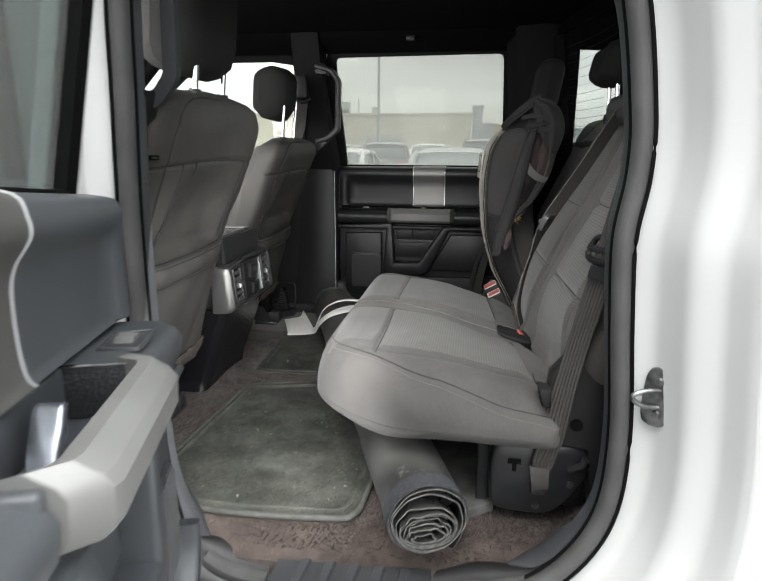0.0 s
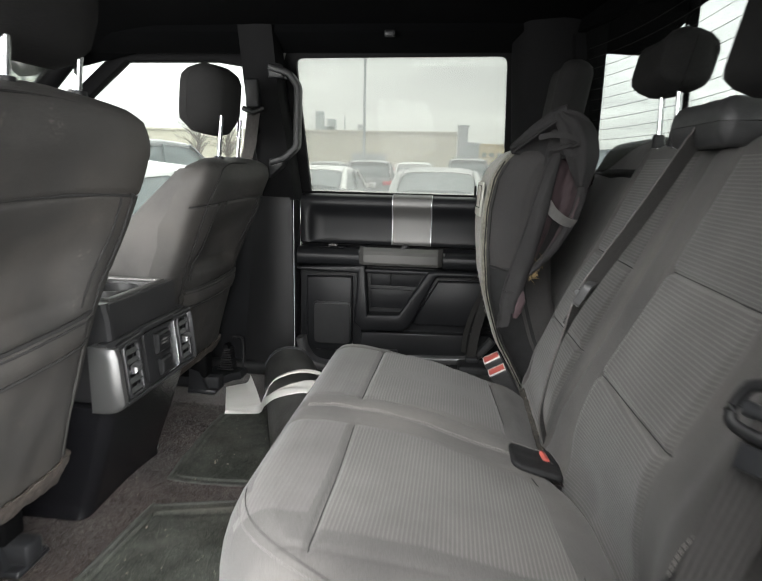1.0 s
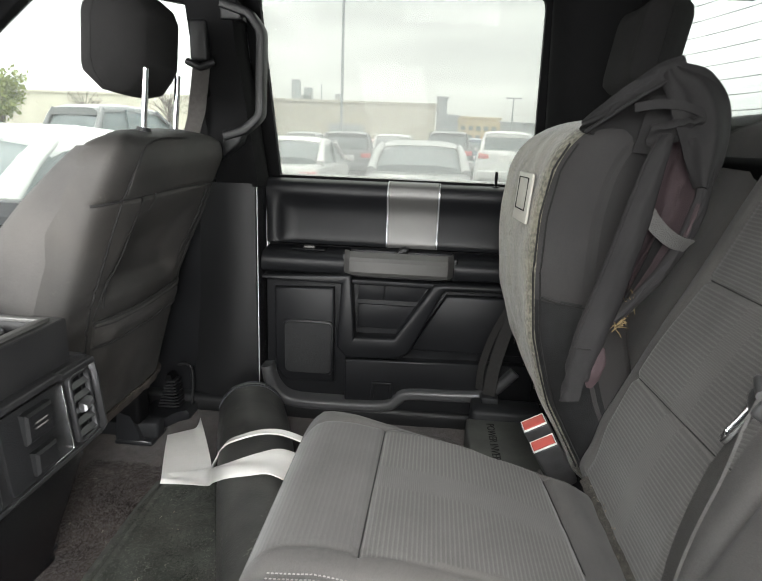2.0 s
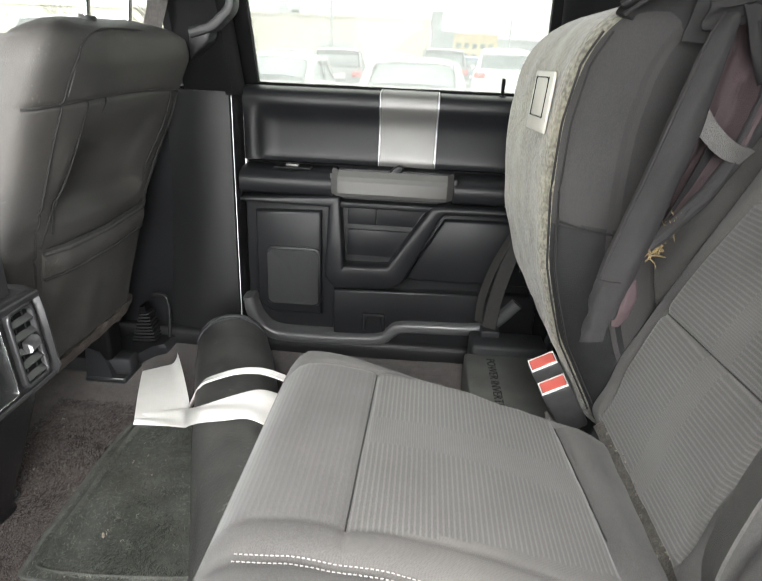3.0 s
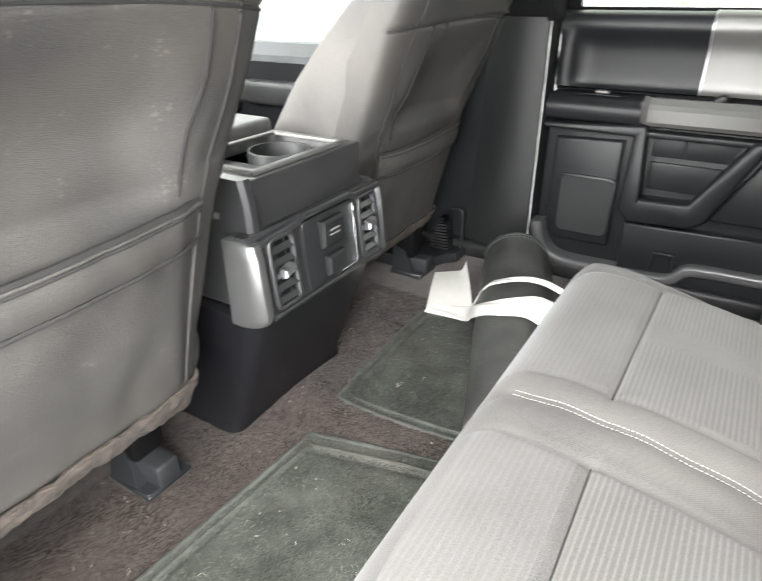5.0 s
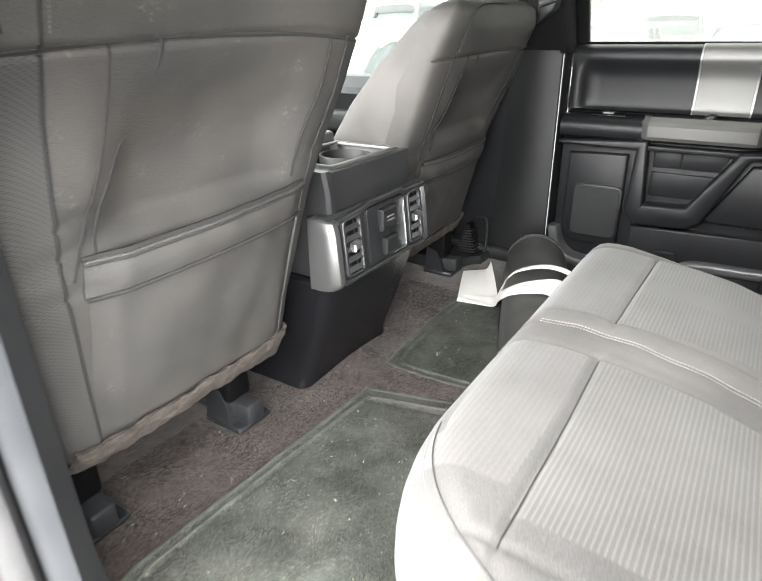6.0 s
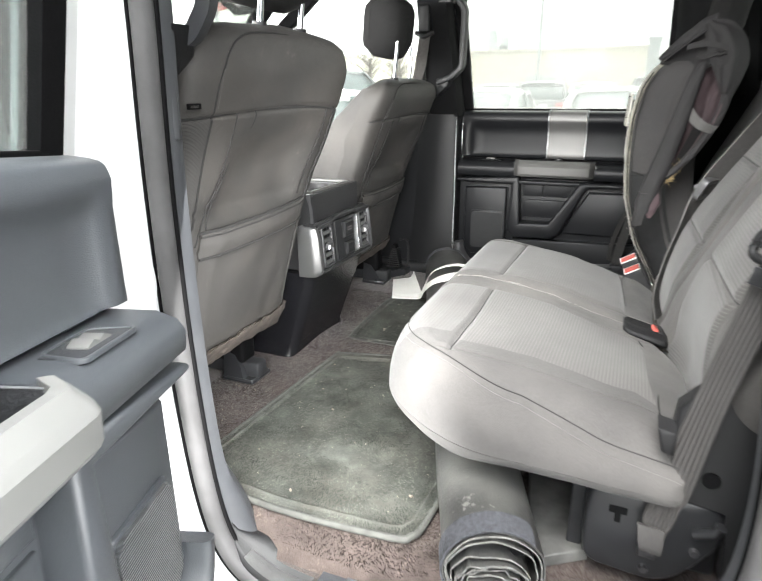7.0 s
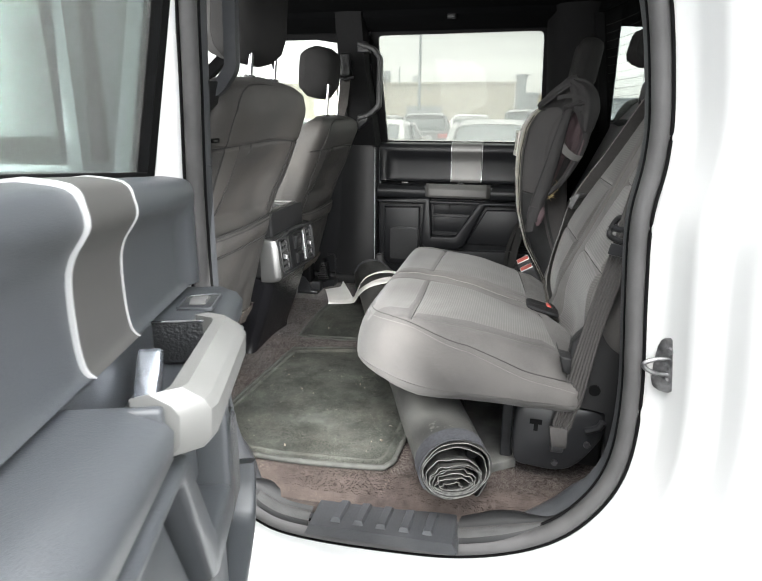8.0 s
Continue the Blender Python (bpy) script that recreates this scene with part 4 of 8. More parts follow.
    p("pocket_rib", ribbon(rib, [0.012, 0.028, 0.050, 0.062, 0.062, 0.056, 0.034, 0.022, 0.012], -0.045, -0.094, 0.009), dp)
    p("speaker_plinth", prism([(-0.255, 1.028), (-0.088, 1.034), (-0.086, 0.755), (-0.22, 0.752), (-0.255, 0.785)], -0.045, -0.068, 0.007), dp)
    p("speaker_rim", prism(round_rect(-0.230, -0.088, 0.778, 0.938, 0.014), -0.066, -0.074, 0.004), dp)
    p("speaker_grille", prism(round_rect(-0.224, -0.094, 0.784, 0.932, 0.012), -0.070, -0.079, 0.005), NEAR_MESH if near_side else MESH, "fine mesh speaker grille")
    p("pocket_insert", prism([(-0.022, 1.056), (0.05, 1.056), (0.05, 1.004), (-0.022, 1.004)], -0.046, -0.056, 0.003), dp)
    p("pocket_insert", prism([(0.052, 1.056), (0.172, 1.056), (0.145, 1.004), (0.052, 1.004)], -0.046, -0.056, 0.003), dp)
    p("pocket_insert", prism([(-0.022, 0.99), (0.137, 0.99), (0.100, 0.922), (-0.022, 0.922)], -0.046, -0.054, 0.003), dp)
    p("slope_panel", prism([(0.128, 0.868), (0.220, 1.030), (0.47, 1.034), (0.47, 0.868)], -0.045, -0.070, 0.007), dp)
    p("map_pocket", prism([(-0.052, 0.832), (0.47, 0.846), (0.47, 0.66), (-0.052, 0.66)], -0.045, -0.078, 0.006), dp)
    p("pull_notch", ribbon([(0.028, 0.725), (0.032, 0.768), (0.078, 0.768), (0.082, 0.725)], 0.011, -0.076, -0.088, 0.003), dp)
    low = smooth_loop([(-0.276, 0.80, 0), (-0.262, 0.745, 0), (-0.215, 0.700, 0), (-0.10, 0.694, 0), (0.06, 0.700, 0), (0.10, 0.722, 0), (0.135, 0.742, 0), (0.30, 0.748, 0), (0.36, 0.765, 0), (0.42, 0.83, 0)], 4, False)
    # on the far door the lip's highlight is painted as a lighter grey
    p("bottom_rail", ribbon([(q.x, q.y) for q in low], 0.030, -0.045, -0.100, 0.010), dp if near_side else RAIL_LIT, "" if near_side else "lip of the door pocket, coloured lighter as its highlight")
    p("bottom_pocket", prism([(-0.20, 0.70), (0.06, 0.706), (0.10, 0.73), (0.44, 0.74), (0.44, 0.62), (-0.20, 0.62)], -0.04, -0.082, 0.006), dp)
    # lock knob
    p("lock_knob", tube([(0.335, 0.012, 1.318), (0.335, 0.012, 1.336), (0.335, 0.012, 1.350), (0.335, 0.012, 1.362)], [0.0035, 0.0035, 0.0048, 0.0042], 8), SOFT_BLACK)
    p("lock_collar", tube([(0.335, 0.012, 1.318), (0.335, 0.012, 1.324)], 0.009, 10), PLASTIC)
    # shell, outer skin and the window's frame
    p("door_shell", prism([(-0.30, 1.315), (0.485, 1.315), (0.49, 0.75), (0.44, 0.64), (-0.18, 0.60), (-0.28, 0.68)], 0.052, 0.11, 0.01), WHITE_PAINT)
    p("outer_skin", box((-0.325, 0.11, 0.56), (0.50, 0.125, 1.33), 0.006), WHITE_PAINT)
    lean = Matrix.Translation((0, 0.05, 1.315)) @ Matrix.Rotation(radians(9.5), 4, "X") @ Matrix.Translation((0, 0, -1.315))
    hole = [(-0.285, 1.312), (-0.322, 1.806), (0.435, 1.812), (0.455, 1.312)]
    fr = ribbon(rounded(hole, 0.05), 0.042, -0.012, 0.016, 0.004)
    bmesh.ops.transform(fr, matrix=lean, verts=fr.verts)
    p("window_frame", fr, SOFT_BLACK)
    fr2 = ribbon(rounded([(-0.322, 1.312), (-0.358, 1.838), (0.470, 1.845), (0.495, 1.312)], 0.06), 0.040, -0.004, 0.05, 0.004)
    bmesh.ops.transform(fr2, matrix=lean, verts=fr2.verts)
    p("outer_frame", fr2, WHITE_PAINT)
    gl = prism([(-0.29, 1.30), (-0.32, 1.80), (0.45, 1.80), (0.46, 1.30)], 0.004, 0.008)
    bmesh.ops.transform(gl, matrix=lean, verts=gl.verts)
    g = p("pane", gl, TINT if near_side else FAR_GLASS)
    g.visible_shadow = False
    p("window_sweep", box((-0.285, 0.036, 1.316), (0.455, 0.05, 1.328), 0.003), SOFT_BLACK)
    return d

# lighter than the door panel: the lip's catch of light put into colour
RAIL_LIT = mat("highlit_pocket_lip", (0.060, 0.060, 0.062), rough=0.32, spread=0.08, scale=12, bump=0.08, bump_scale=900)
LEVER = mat("bright_lever_metal", (0.40, 0.43, 0.48), rough=0.22, metal=0.9, spread=0.05, bump=0)
PEBBLE = mat("pebbled_black_vinyl", (0.022, 0.023, 0.025), rough=0.45, spread=0.1, scale=20, bump=1.0, bump_scale=230)
# lighter copy of MESH, with ribs, for the daylit near door
NEAR_MESH = ribbed("lightened_ribbed_mesh", (0.050, 0.054, 0.058), 2, 0.0040, dark=0.55, strength=0.5)
CHROME_LINE = mat("bright_trim_line", (0.50, 0.51, 0.52), rough=0.32, metal=0.6, spread=0.03, bump=0)
# paler, less metallic than CHROME_LINE: its gleam is put into the colour
WHITE_LINE = mat("gleam_coloured_line", (0.58, 0.59, 0.60), rough=0.45, metal=0.3, spread=0.03, bump=0)
MESH = mat("speaker_mesh", (0.016, 0.0165, 0.0175), rough=0.55, spread=0.1, bump=1.0, bump_scale=1300)
door("door_1", "closed far rear door, black plastic panel with silver strip", Matrix.Translation((0, 2.5, 0)), False)
OPEN = Matrix(((0.3287, -0.9444, 0, -0.1162), (-0.9444, -0.3287, 0, 0.3336), (0.08, 0, 1, 0.032), (0, 0, 0, 1)))
door("door_2", "open near rear door, dusty black panel coloured lighter, with silver strip and grip", OPEN, True)

# ======== front seats ========
def front_seat(name, label, cy, dx, dz=0.0, group="front seats"):
    s = thing(name, label, "car seat", group, at=(-0.6 + dx, cy, 0.66))
    aft = [(0.80, -0.455), (0.86, -0.440), (0.95, -0.418), (1.14, -0.368), (1.30, -0.300), (1.37, -0.272), (1.44, -0.248), (1.485, -0.250), (1.505, -0.268), (1.515, -0.30)]
    half = [(0.80, 0.195), (0.86, 0.212), (0.95, 0.225), (1.14, 0.252), (1.30, 0.272), (1.37, 0.272), (1.43, 0.270), (1.465, 0.261), (1.490, 0.240), (1.507, 0.200), (1.515, 0.13)]
    deep = [(0.80, 0.06), (0.95, 0.10), (1.30, 0.125), (1.44, 0.115), (1.485, 0.09), (1.515, 0.03)]
    low = 1.0 if dx == 0 else 0.80
    cap = lambda z: z if z < 1.37 else 1.37 + (z - 1.37) * low
    aft, half, deep = ([(cap(z) + dz, q) for z, q in tb] for tb in (aft, half, deep))
    def dent(u, z):
        w = math.exp(-(u / interp(z - dz, [(1.14, 0.64), (1.24, 0.52), (1.36, 0.42)])) ** 8)
        q = -0.038 * w * step(1.14, 1.19, z - dz) * (1 - step(1.25, 1.36, z - dz))
        for a, b, s0, amp in ((-0.42, 0.22, 1.30, 0.0035), (0.46, -0.25, 1.28, 0.0040), (-0.70, 0.25, 1.22, 0.0030), (0.75, -0.3, 1.20, 0.0030), (0.15, 0.5, 1.17, 0.002)):
            q -= amp * math.exp(-((u - a - b * (s0 - z + dz) * 4) / 0.055) ** 2) * math.exp(-((z - dz - s0) / 0.075) ** 2)
        for ys, zc in ((u * 0.272, 1.369 - 0.20 * (u * 0.272) ** 2),):
            q -= 0.0045 * math.exp(-((z - dz - zc) / 0.004) ** 2)
        for zc, uc, wide in ((1.098, -0.80, 0.15), (1.150, -0.84, 0.13), (1.192, -0.72, 0.16), (1.128, -0.90, 0.10), (1.21, 0.86, 0.10)):
            q -= 0.0042 * math.exp(-((z - dz - zc - 0.07 * (u - uc)) / 0.0055) ** 2) * math.exp(-((u - uc) / wide) ** 2)
        return q + 0.0025 * noise.noise((u * 4, z * 11, cy))
    def surf(y, z, off=0.0):
        u = max(-0.999, min(0.999, (y - cy) / interp(z, half)))
        r = interp(z, deep) / 2
        return (interp(z, aft) + dx - r * (1 - (1 - abs(u) ** 4.0) ** (1 / 4.0)) + dent(u, z) + off, y, z)
    zs = [0.842, 0.848, 0.86, 0.88] + [0.90 + 0.0075 * i for i in range(59)] + [1.345 + 0.003 * i for i in range(14)] + [1.39, 1.40, 1.415] + [1.43, 1.445, 1.46, 1.475, 1.485, 1.495, 1.502, 1.508, 1.512, 1.515]
    zs = [cap(z) + dz for z in zs]
    secs = []
    for z in zs:
        hw, r = interp(z, half), interp(z, deep) / 2
        ring_pts = []
        for k in range(56):
            w = 2 * math.pi * k / 56
            c, sn = math.cos(w), math.sin(w)
            u = math.copysign(abs(sn) ** (2 / 4.0), sn)
            v = math.copysign(abs(c) ** (2 / 4.0), c)
            x = interp(z, aft) + dx - r + r * v * (1.0 if v > 0 else 1.25) + (dent(u, z) if v > 0.3 else 0)
            ring_pts.append((x, cy + hw * u, z + 0.004 * math.sin(u * 3 + z * 9)))
        secs.append(ring_pts)
    back = part("backrest", loft(secs), SHELL, s, sharp=80)
    back.data.materials.append(WOVEN)
    for f in back.data.polygons if dx == 0 else ():
        c = f.center
        if abs(c.y - cy) > 0.7896 * interp(c.z, half) and c.z - dz < 1.369 - 0.2 * (c.y - cy) ** 2:
            f.material_index = 1
    # side bolster cushions facing forward
    for sg in (-1, 1):
        secs = []
        for z in (q + dz for q in (0.84, 0.88, 0.95, 1.05, 1.15, 1.25, 1.35, 1.42, 1.455)):
            xx, hw = interp(z, aft) + dx, interp(z, half)
            ln = interp(z - dz, [(0.84, 0.20), (0.95, 0.27), (1.10, 0.26), (1.25, 0.21), (1.40, 0.13), (1.455, 0.08)]) / 2
            secs.append([(xx - 0.022 - ln + ln * math.copysign(abs(math.cos(w)) ** 0.7, math.cos(w)), cy + sg * (hw - 0.040) + 0.040 * math.copysign(abs(math.sin(w)) ** 0.7, math.sin(w)), z)
                         for w in (2 * math.pi * j / 24 for j in range(24))])
        part("bolster", loft(secs), FABRIC, s, sharp=80)
    # cushion under it
    part("seat_cushion", pad((-1.02 + dx, -0.46 + dx), (cy - 0.26, cy + 0.26), 0.17, 0.07, lambda i: (0.1, 0.05), lambda u, v: 0.02 * (abs(v - cy) / 0.26) ** 2,
                             lambda u, v, h: (u, v, 0.90 + h - 0.1 * (u + 0.46 - dx) * -1 * 0.5), 24, 24), FABRIC, s)
    seat_dx, feet = dx, (-0.165, 0.165) if dx == 0 else (-0.352, 0.117)
    for yy in feet:
        dx = seat_dx * 0.05
        part("seat_track", box((-1.0 + dx, cy + yy - 0.022, FLOOR + 0.012), (-0.50 + dx, cy + yy + 0.022, FLOOR + 0.055), 0.006), STEEL_BLACK, s)
        ft = part("track_foot", box((-0.605 + dx, cy + yy - 0.044, FLOOR + 0.001), (-0.505 + dx, cy + yy + 0.044, FLOOR + 0.012), 0.004), BRACKET, s)
        part("foot_rim", tube([(x + dx, cy + yy + y, FLOOR + 0.012) for x, y in ((-0.60, -0.041), (-0.512, -0.041), (-0.508, -0.036), (-0.508, 0.036), (-0.512, 0.041), (-0.60, 0.041))], 0.0028, 6), BRACKET, ft)
        part("foot_wall", loft([[(-0.60 + dx, cy + yy + y, FLOOR + 0.01), (-0.535 + dx, cy + yy + y, FLOOR + 0.01), (-0.548 + dx, cy + yy + y + 0.010, FLOOR + 0.042), (-0.565 + dx, cy + yy + y + 0.012, FLOOR + 0.075), (-0.60 + dx, cy + yy + y + 0.012, FLOOR + 0.085)] for y in (-0.043, -0.033, 0.0)]), BRACKET, ft, sharp=25)
        part("foot_bolt", tube([(-0.575 + dx, cy + yy + 0.005, FLOOR + 0.05), (-0.56 + dx, cy + yy + 0.005, FLOOR + 0.10)], [0.012, 0.008], 8), STEEL_BLACK, ft)
        part("riser", box((-0.85 + dx, cy + yy - 0.03, FLOOR + 0.05), (-0.54 + dx, cy + yy + 0.03, 0.84), 0.01), SOFT_BLACK, s)
    # head restraint on two posts, a little inboard of the near seat's middle
    dx, mid_y = seat_dx, cy
    cy += 0.039 if dx == 0 else 0.0
    hx, hl = -0.293 + dx * 1.2, 0.03 if dx == 0 else 0.05
    hd = dz - (0.02 if dx == 0 else 0.045)
    hw, h0, h1, thick = (0.133, 1.580, 1.815, 0.126) if dx == 0 else (0.120, 1.608, 1.788, 0.102)
    hx += 0.0 if dx == 0 else 0.015
    hr = part("headrest", pad((h0 + hd, h1 + hd), (cy - hw, cy + hw), thick, 0.045 if dx else 0.055, lambda i: (0.05, 0.06), lambda u, v: 0.010 * math.cos((v - cy) / 0.135 * 1.4),
                              lambda u, v, h: (hx - hl + h + 0.088 * (u - hd - 1.585) - 0.045 * (abs(v - cy) / 0.135) ** 2, v, u - 0.015 * (1 - (abs(v - cy) / 0.135) ** 2) * (u - hd < 1.62)), 30, 30), HEAD_FABRIC, s)
    for yy in (-0.072, 0.072):
        part("headrest_post", tube([(hx - 0.012, cy + yy, cap(1.48) + dz), (hx + 0.002, cy + yy, 1.60 + dz)], 0.0062, 10), CHROME, s, "chrome headrest post")
        part("post_collar", tube([(hx - 0.010, cy + yy, cap(1.502) + dz), (hx - 0.008, cy + yy, cap(1.520) + dz)], [0.017, 0.013], 12), PLASTIC, s)
    cy = mid_y
    # seams
    def seam(name, pts, r=0.0016, m=DARK_LINE, off=0.0):
        path = []
        for (y0, z0), (y1, z1) in zip(pts, pts[1:]):
            for k in range(10):
                t = k / 10
                path.append(surf(cy + y0 + (y1 - y0) * t, dz + cap(z0 + (z1 - z0) * t), off + 0.0006))
        path.append(surf(cy + pts[-1][0], cap(pts[-1][1]) + dz, off))
        part(name, tube(path, r, 6), m, s)
    curve = lambda pts: [(q.x, q.y) for q in smooth_loop([(a, b, 0) for a, b in pts], 4, False)]
    seam("top_seam", [(y, 1.369 - 0.20 * y * y) for y in (0.268 * (k / 8 - 1) for k in range(17))], 0.0026)
    for sg in (-1, 1):
        seam("side_seam", [(sg * 0.7896 * interp(z + dz, half), z) for z in (1.364 - 0.021 * k for k in range(25))], 0.0021)
    seam("shoulder_seam", curve([(-0.155, 1.368), (-0.16, 1.25), (-0.185, 1.12)]))
    seam("panel_seam", curve([(-0.10, 1.369), (-0.108, 1.31), (-0.14, 1.24), (-0.158, 1.17), (-0.16, 1.14)]), 0.0019)
    seam("panel_seam", curve([(0.17, 1.365), (0.175, 1.30), (0.16, 1.24), (0.165, 1.17)]), 0.0019)
    seam("cap_seam", curve([(-0.214, 1.362), (-0.212, 1.42), (-0.192, 1.462), (-0.15, 1.488), (-0.05, 1.497), (0.08, 1.494)]), 0.0018)
    bm = bmesh.new()
    for k in range(24):
        z = 1.372 + 0.088 * k / 24
        y = cy - 0.207 + 0.012 * (max(0, z - 1.42) / 0.04) ** 2
        tube([surf(y, cap(z) + dz, 0.0006), surf(y, cap(z + 0.0024) + dz, 0.0006)], 0.0006, 4, bm=bm)
    part("stitching", bm, DULL_THREAD, s)
    # map pocket: a sagging panel with a padded band along its mouth
    drop = -0.005 if dx == 0 else -0.038
    def pocket(u, v):
        y = cy - 0.172 + 0.365 * u
        z = dz + 0.868 + (1.128 + drop + 0.014 * u - 0.868) * v
        g = 0.010 + 0.012 * math.sin(math.pi * u) * v + 0.002 * noise.noise((y * 20, z * 20, dx))
        e = min(u, 1 - u, (1 - v) * 2 + 0.3, v * 3) * 12
        x = surf(y, z)[0] + g * min(1, e)
        return (x, y, z), (1, 0, 0)
    pk = part("map_pocket", sheet(40, 30, pocket, 0.006), SHELL, s, "sagging map pocket")
    def band(u, v):
        y = cy - 0.176 + 0.372 * u
        z = dz + 1.098 + drop + 0.012 * u + 0.048 * v
        e = min(1, u * 9, (1 - u) * 9)
        x = surf(y, z)[0] + 0.004 + e * (0.009 + 0.010 * math.sin(math.pi * u) + 0.006 * math.sin(math.pi * v))
        return (x, y, z), (1, 0, 0)
    part("pocket_band", sheet(40, 8, band, 0.009), SHELL, pk)
    part("band_piping", tube([(band(i / 40, 1.0)[0][0] + 0.001,) + band(i / 40, 1.0)[0][1:] for i in range(41)], 0.0024, 6), SHELL, pk)
    # dark cords along the band; the one behind it paints the mouth's shade
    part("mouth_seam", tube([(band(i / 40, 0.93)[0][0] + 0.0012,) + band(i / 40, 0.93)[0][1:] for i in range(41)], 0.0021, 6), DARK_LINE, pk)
    part("mouth_shade", tube([(band(i / 40, 1.0)[0][0] - 0.005, band(i / 40, 1.0)[0][1], band(i / 40, 1.0)[0][2] + 0.0020) for i in range(41)], 0.0050, 6), DARK_LINE, pk)
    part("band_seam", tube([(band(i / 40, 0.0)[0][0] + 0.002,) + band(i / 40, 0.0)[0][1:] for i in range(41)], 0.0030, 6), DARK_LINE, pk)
    part("side_welt", tube([surf(cy + 0.196 - 0.05 * (1.14 - z), z + dz, 0.003) for z in (0.875 + (0.27 + drop) * i / 20 for i in range(21))], 0.0028, 6), SHELL, pk)
    # fuzzy hem under the back
    def hem(u, v):
        y = cy - 0.205 + 0.42 * u
        z = dz + 0.864 + 0.012 * u - (0.048 + 0.020 * u ** 4) * v + 0.006 * noise.noise((y * 30, v * 4, 0)) + 0.003 * noise.noise((y * 140, v * 9, 2))
        x = surf(y, max(z, 0.85 + dz))[0] + 0.013 - 0.03 * v * v + 0.004 * noise.noise((y * 55, v * 5, 5))
        return (x, y, z), (1, 0, 0)
    part("hem", sheet(110, 10, hem, 0.008), CARPET_HEM, s, "frayed felt hem")
    if dx:
        return s
    tagpts = surf(cy - 0.252, 1.384 + dz, 0.002)
    part("side_label", box((tagpts[0] - 0.004, tagpts[1] - 0.02, 1.372 + dz), (tagpts[0] + 0.001, tagpts[1] + 0.010, 1.381 + dz), 0.001), SOFT_BLACK, s)
    if dx == 0:
        word("tag_lettering", "AIRBAG", 0.0056, pose(tagpts[0] + 0.0015, tagpts[1] - 0.017, 1.3742 + dz, 90, 0, 90), SHELL, s)
    return s

BRACKET = mat("black_satin_steel", (0.014, 0.0145, 0.016), rough=0.28, spread=0.12, scale=8, bump=0.08)
SOFT_VINYL = mat("black_soft_vinyl", (0.035, 0.035, 0.036), rough=0.5, bump=0.4, bump_scale=500)
CARPET_HEM = mat("hem_felt", (0.066, 0.053, 0.045), rough=1.0, spread=0.4, scale=60, bump=1.0, bump_scale=500, fine=0.5)
front_seat("driver_seat", "grey vinyl-backed front seat with a map pocket", 1.142, 0.0)
front_seat("passenger_seat", "grey vinyl-backed front seat beside the console, set forward", 2.108, -0.100, -0.05)

LID_VINYL = mat("console_lid_vinyl", (0.11, 0.11, 0.11), rough=0.4, bump=0.3)
# ======== centre console with rear vents ========
GLOSS_BLACK = mat("satin_black_plastic", (0.0055, 0.0055, 0.0065), rough=0.27, ior=1.42, spread=0.1, bump=0.15, bump_scale=600)
con = thing("center_console", "black centre console with rear air vents and silver corners", "console", at=(-0.6, MID, FLOOR))
def base_ring(z, x1, a):
    y0, y1, r = 1.452 + a, 1.783 - a, 0.030
    near_c = [(x1 - r + r * math.sin(w), y0 + r - r * math.cos(w), z) for w in (radians(15 * k) for k in range(7))]
    far_c = [(x1 - r + r * math.cos(w), y1 - r + r * math.sin(w), z) for w in (radians(15 * k) for k in range(7))]
    return [(-0.97, y0, z)] + near_c + far_c + [(-0.97, y1, z)]
part("base", loft([base_ring(z, x1, a) for z, x1, a in ((0.640, -0.494, -0.006), (0.655, -0.496, -0.004), (0.672, -0.492, 0.004), (0.70, -0.482, 0.007), (0.75, -0.464, 0.006), (0.80, -0.446, 0.002), (0.86, -0.427, -0.004), (0.92, -0.409, -0.010))]), GLOSS_BLACK, con, sharp=50)
part("body", box((-0.98, 1.462, 0.92), (-0.425, 1.766, 1.075), 0.01), CONSOLE, con)
part("upper_body", ribbon([(-0.78, 1.487), (-0.430, 1.487), (-0.430, 1.741), (-0.78, 1.741)], 0.024, 1.06, 1.134, 0.004), CONSOLE, con, xf=Matrix(((1, 0, 0, 0), (0, 0, 1, 0), (0, 1, 0, 0), (0, 0, 0, 1))), sharp=30)
part("tray_floor", box((-0.78, 1.49, 1.062), (-0.45, 1.74, 1.078)), SOFT_BLACK, con)
part("tray_divider", box((-0.60, 1.50, 1.078), (-0.452, 1.60, 1.116), 0.008), CONSOLE, con)
# rear fascia: slanted plate in a gunmetal frame, a broad silver post at its near end
GUNMETAL = mat("gunmetal_trim", (0.040, 0.040, 0.042), rough=0.30, metal=0.55, spread=0.08, scale=12, bump=0.06, bump_scale=1400)
POST_SILVER = mat("satin_console_silver", (0.11, 0.11, 0.11), rough=0.34, metal=0.7, spread=0.05, scale=10, bump=0.05, bump_scale=1500)
SLAT = mat("satin_vent_slat", (0.014, 0.014, 0.015), rough=0.28, spread=0.1, bump=0.05)
YZ = Matrix(((0, 1, 0, 0), (1, 0, 0, 0), (0, 0, 1, 0), (0, 0, 0, 1)))
part("fascia", loft([[(-0.43, 1.44, z), (x - 0.004, 1.44, z), (x, 1.446, z), (x, 1.778, z), (x - 0.004, 1.783, z), (-0.43, 1.783, z)] for z, x in ((0.918, -0.396), (0.924, -0.388), (1.052, -0.400), (1.060, -0.408))]), CONSOLE, con, sharp=30)
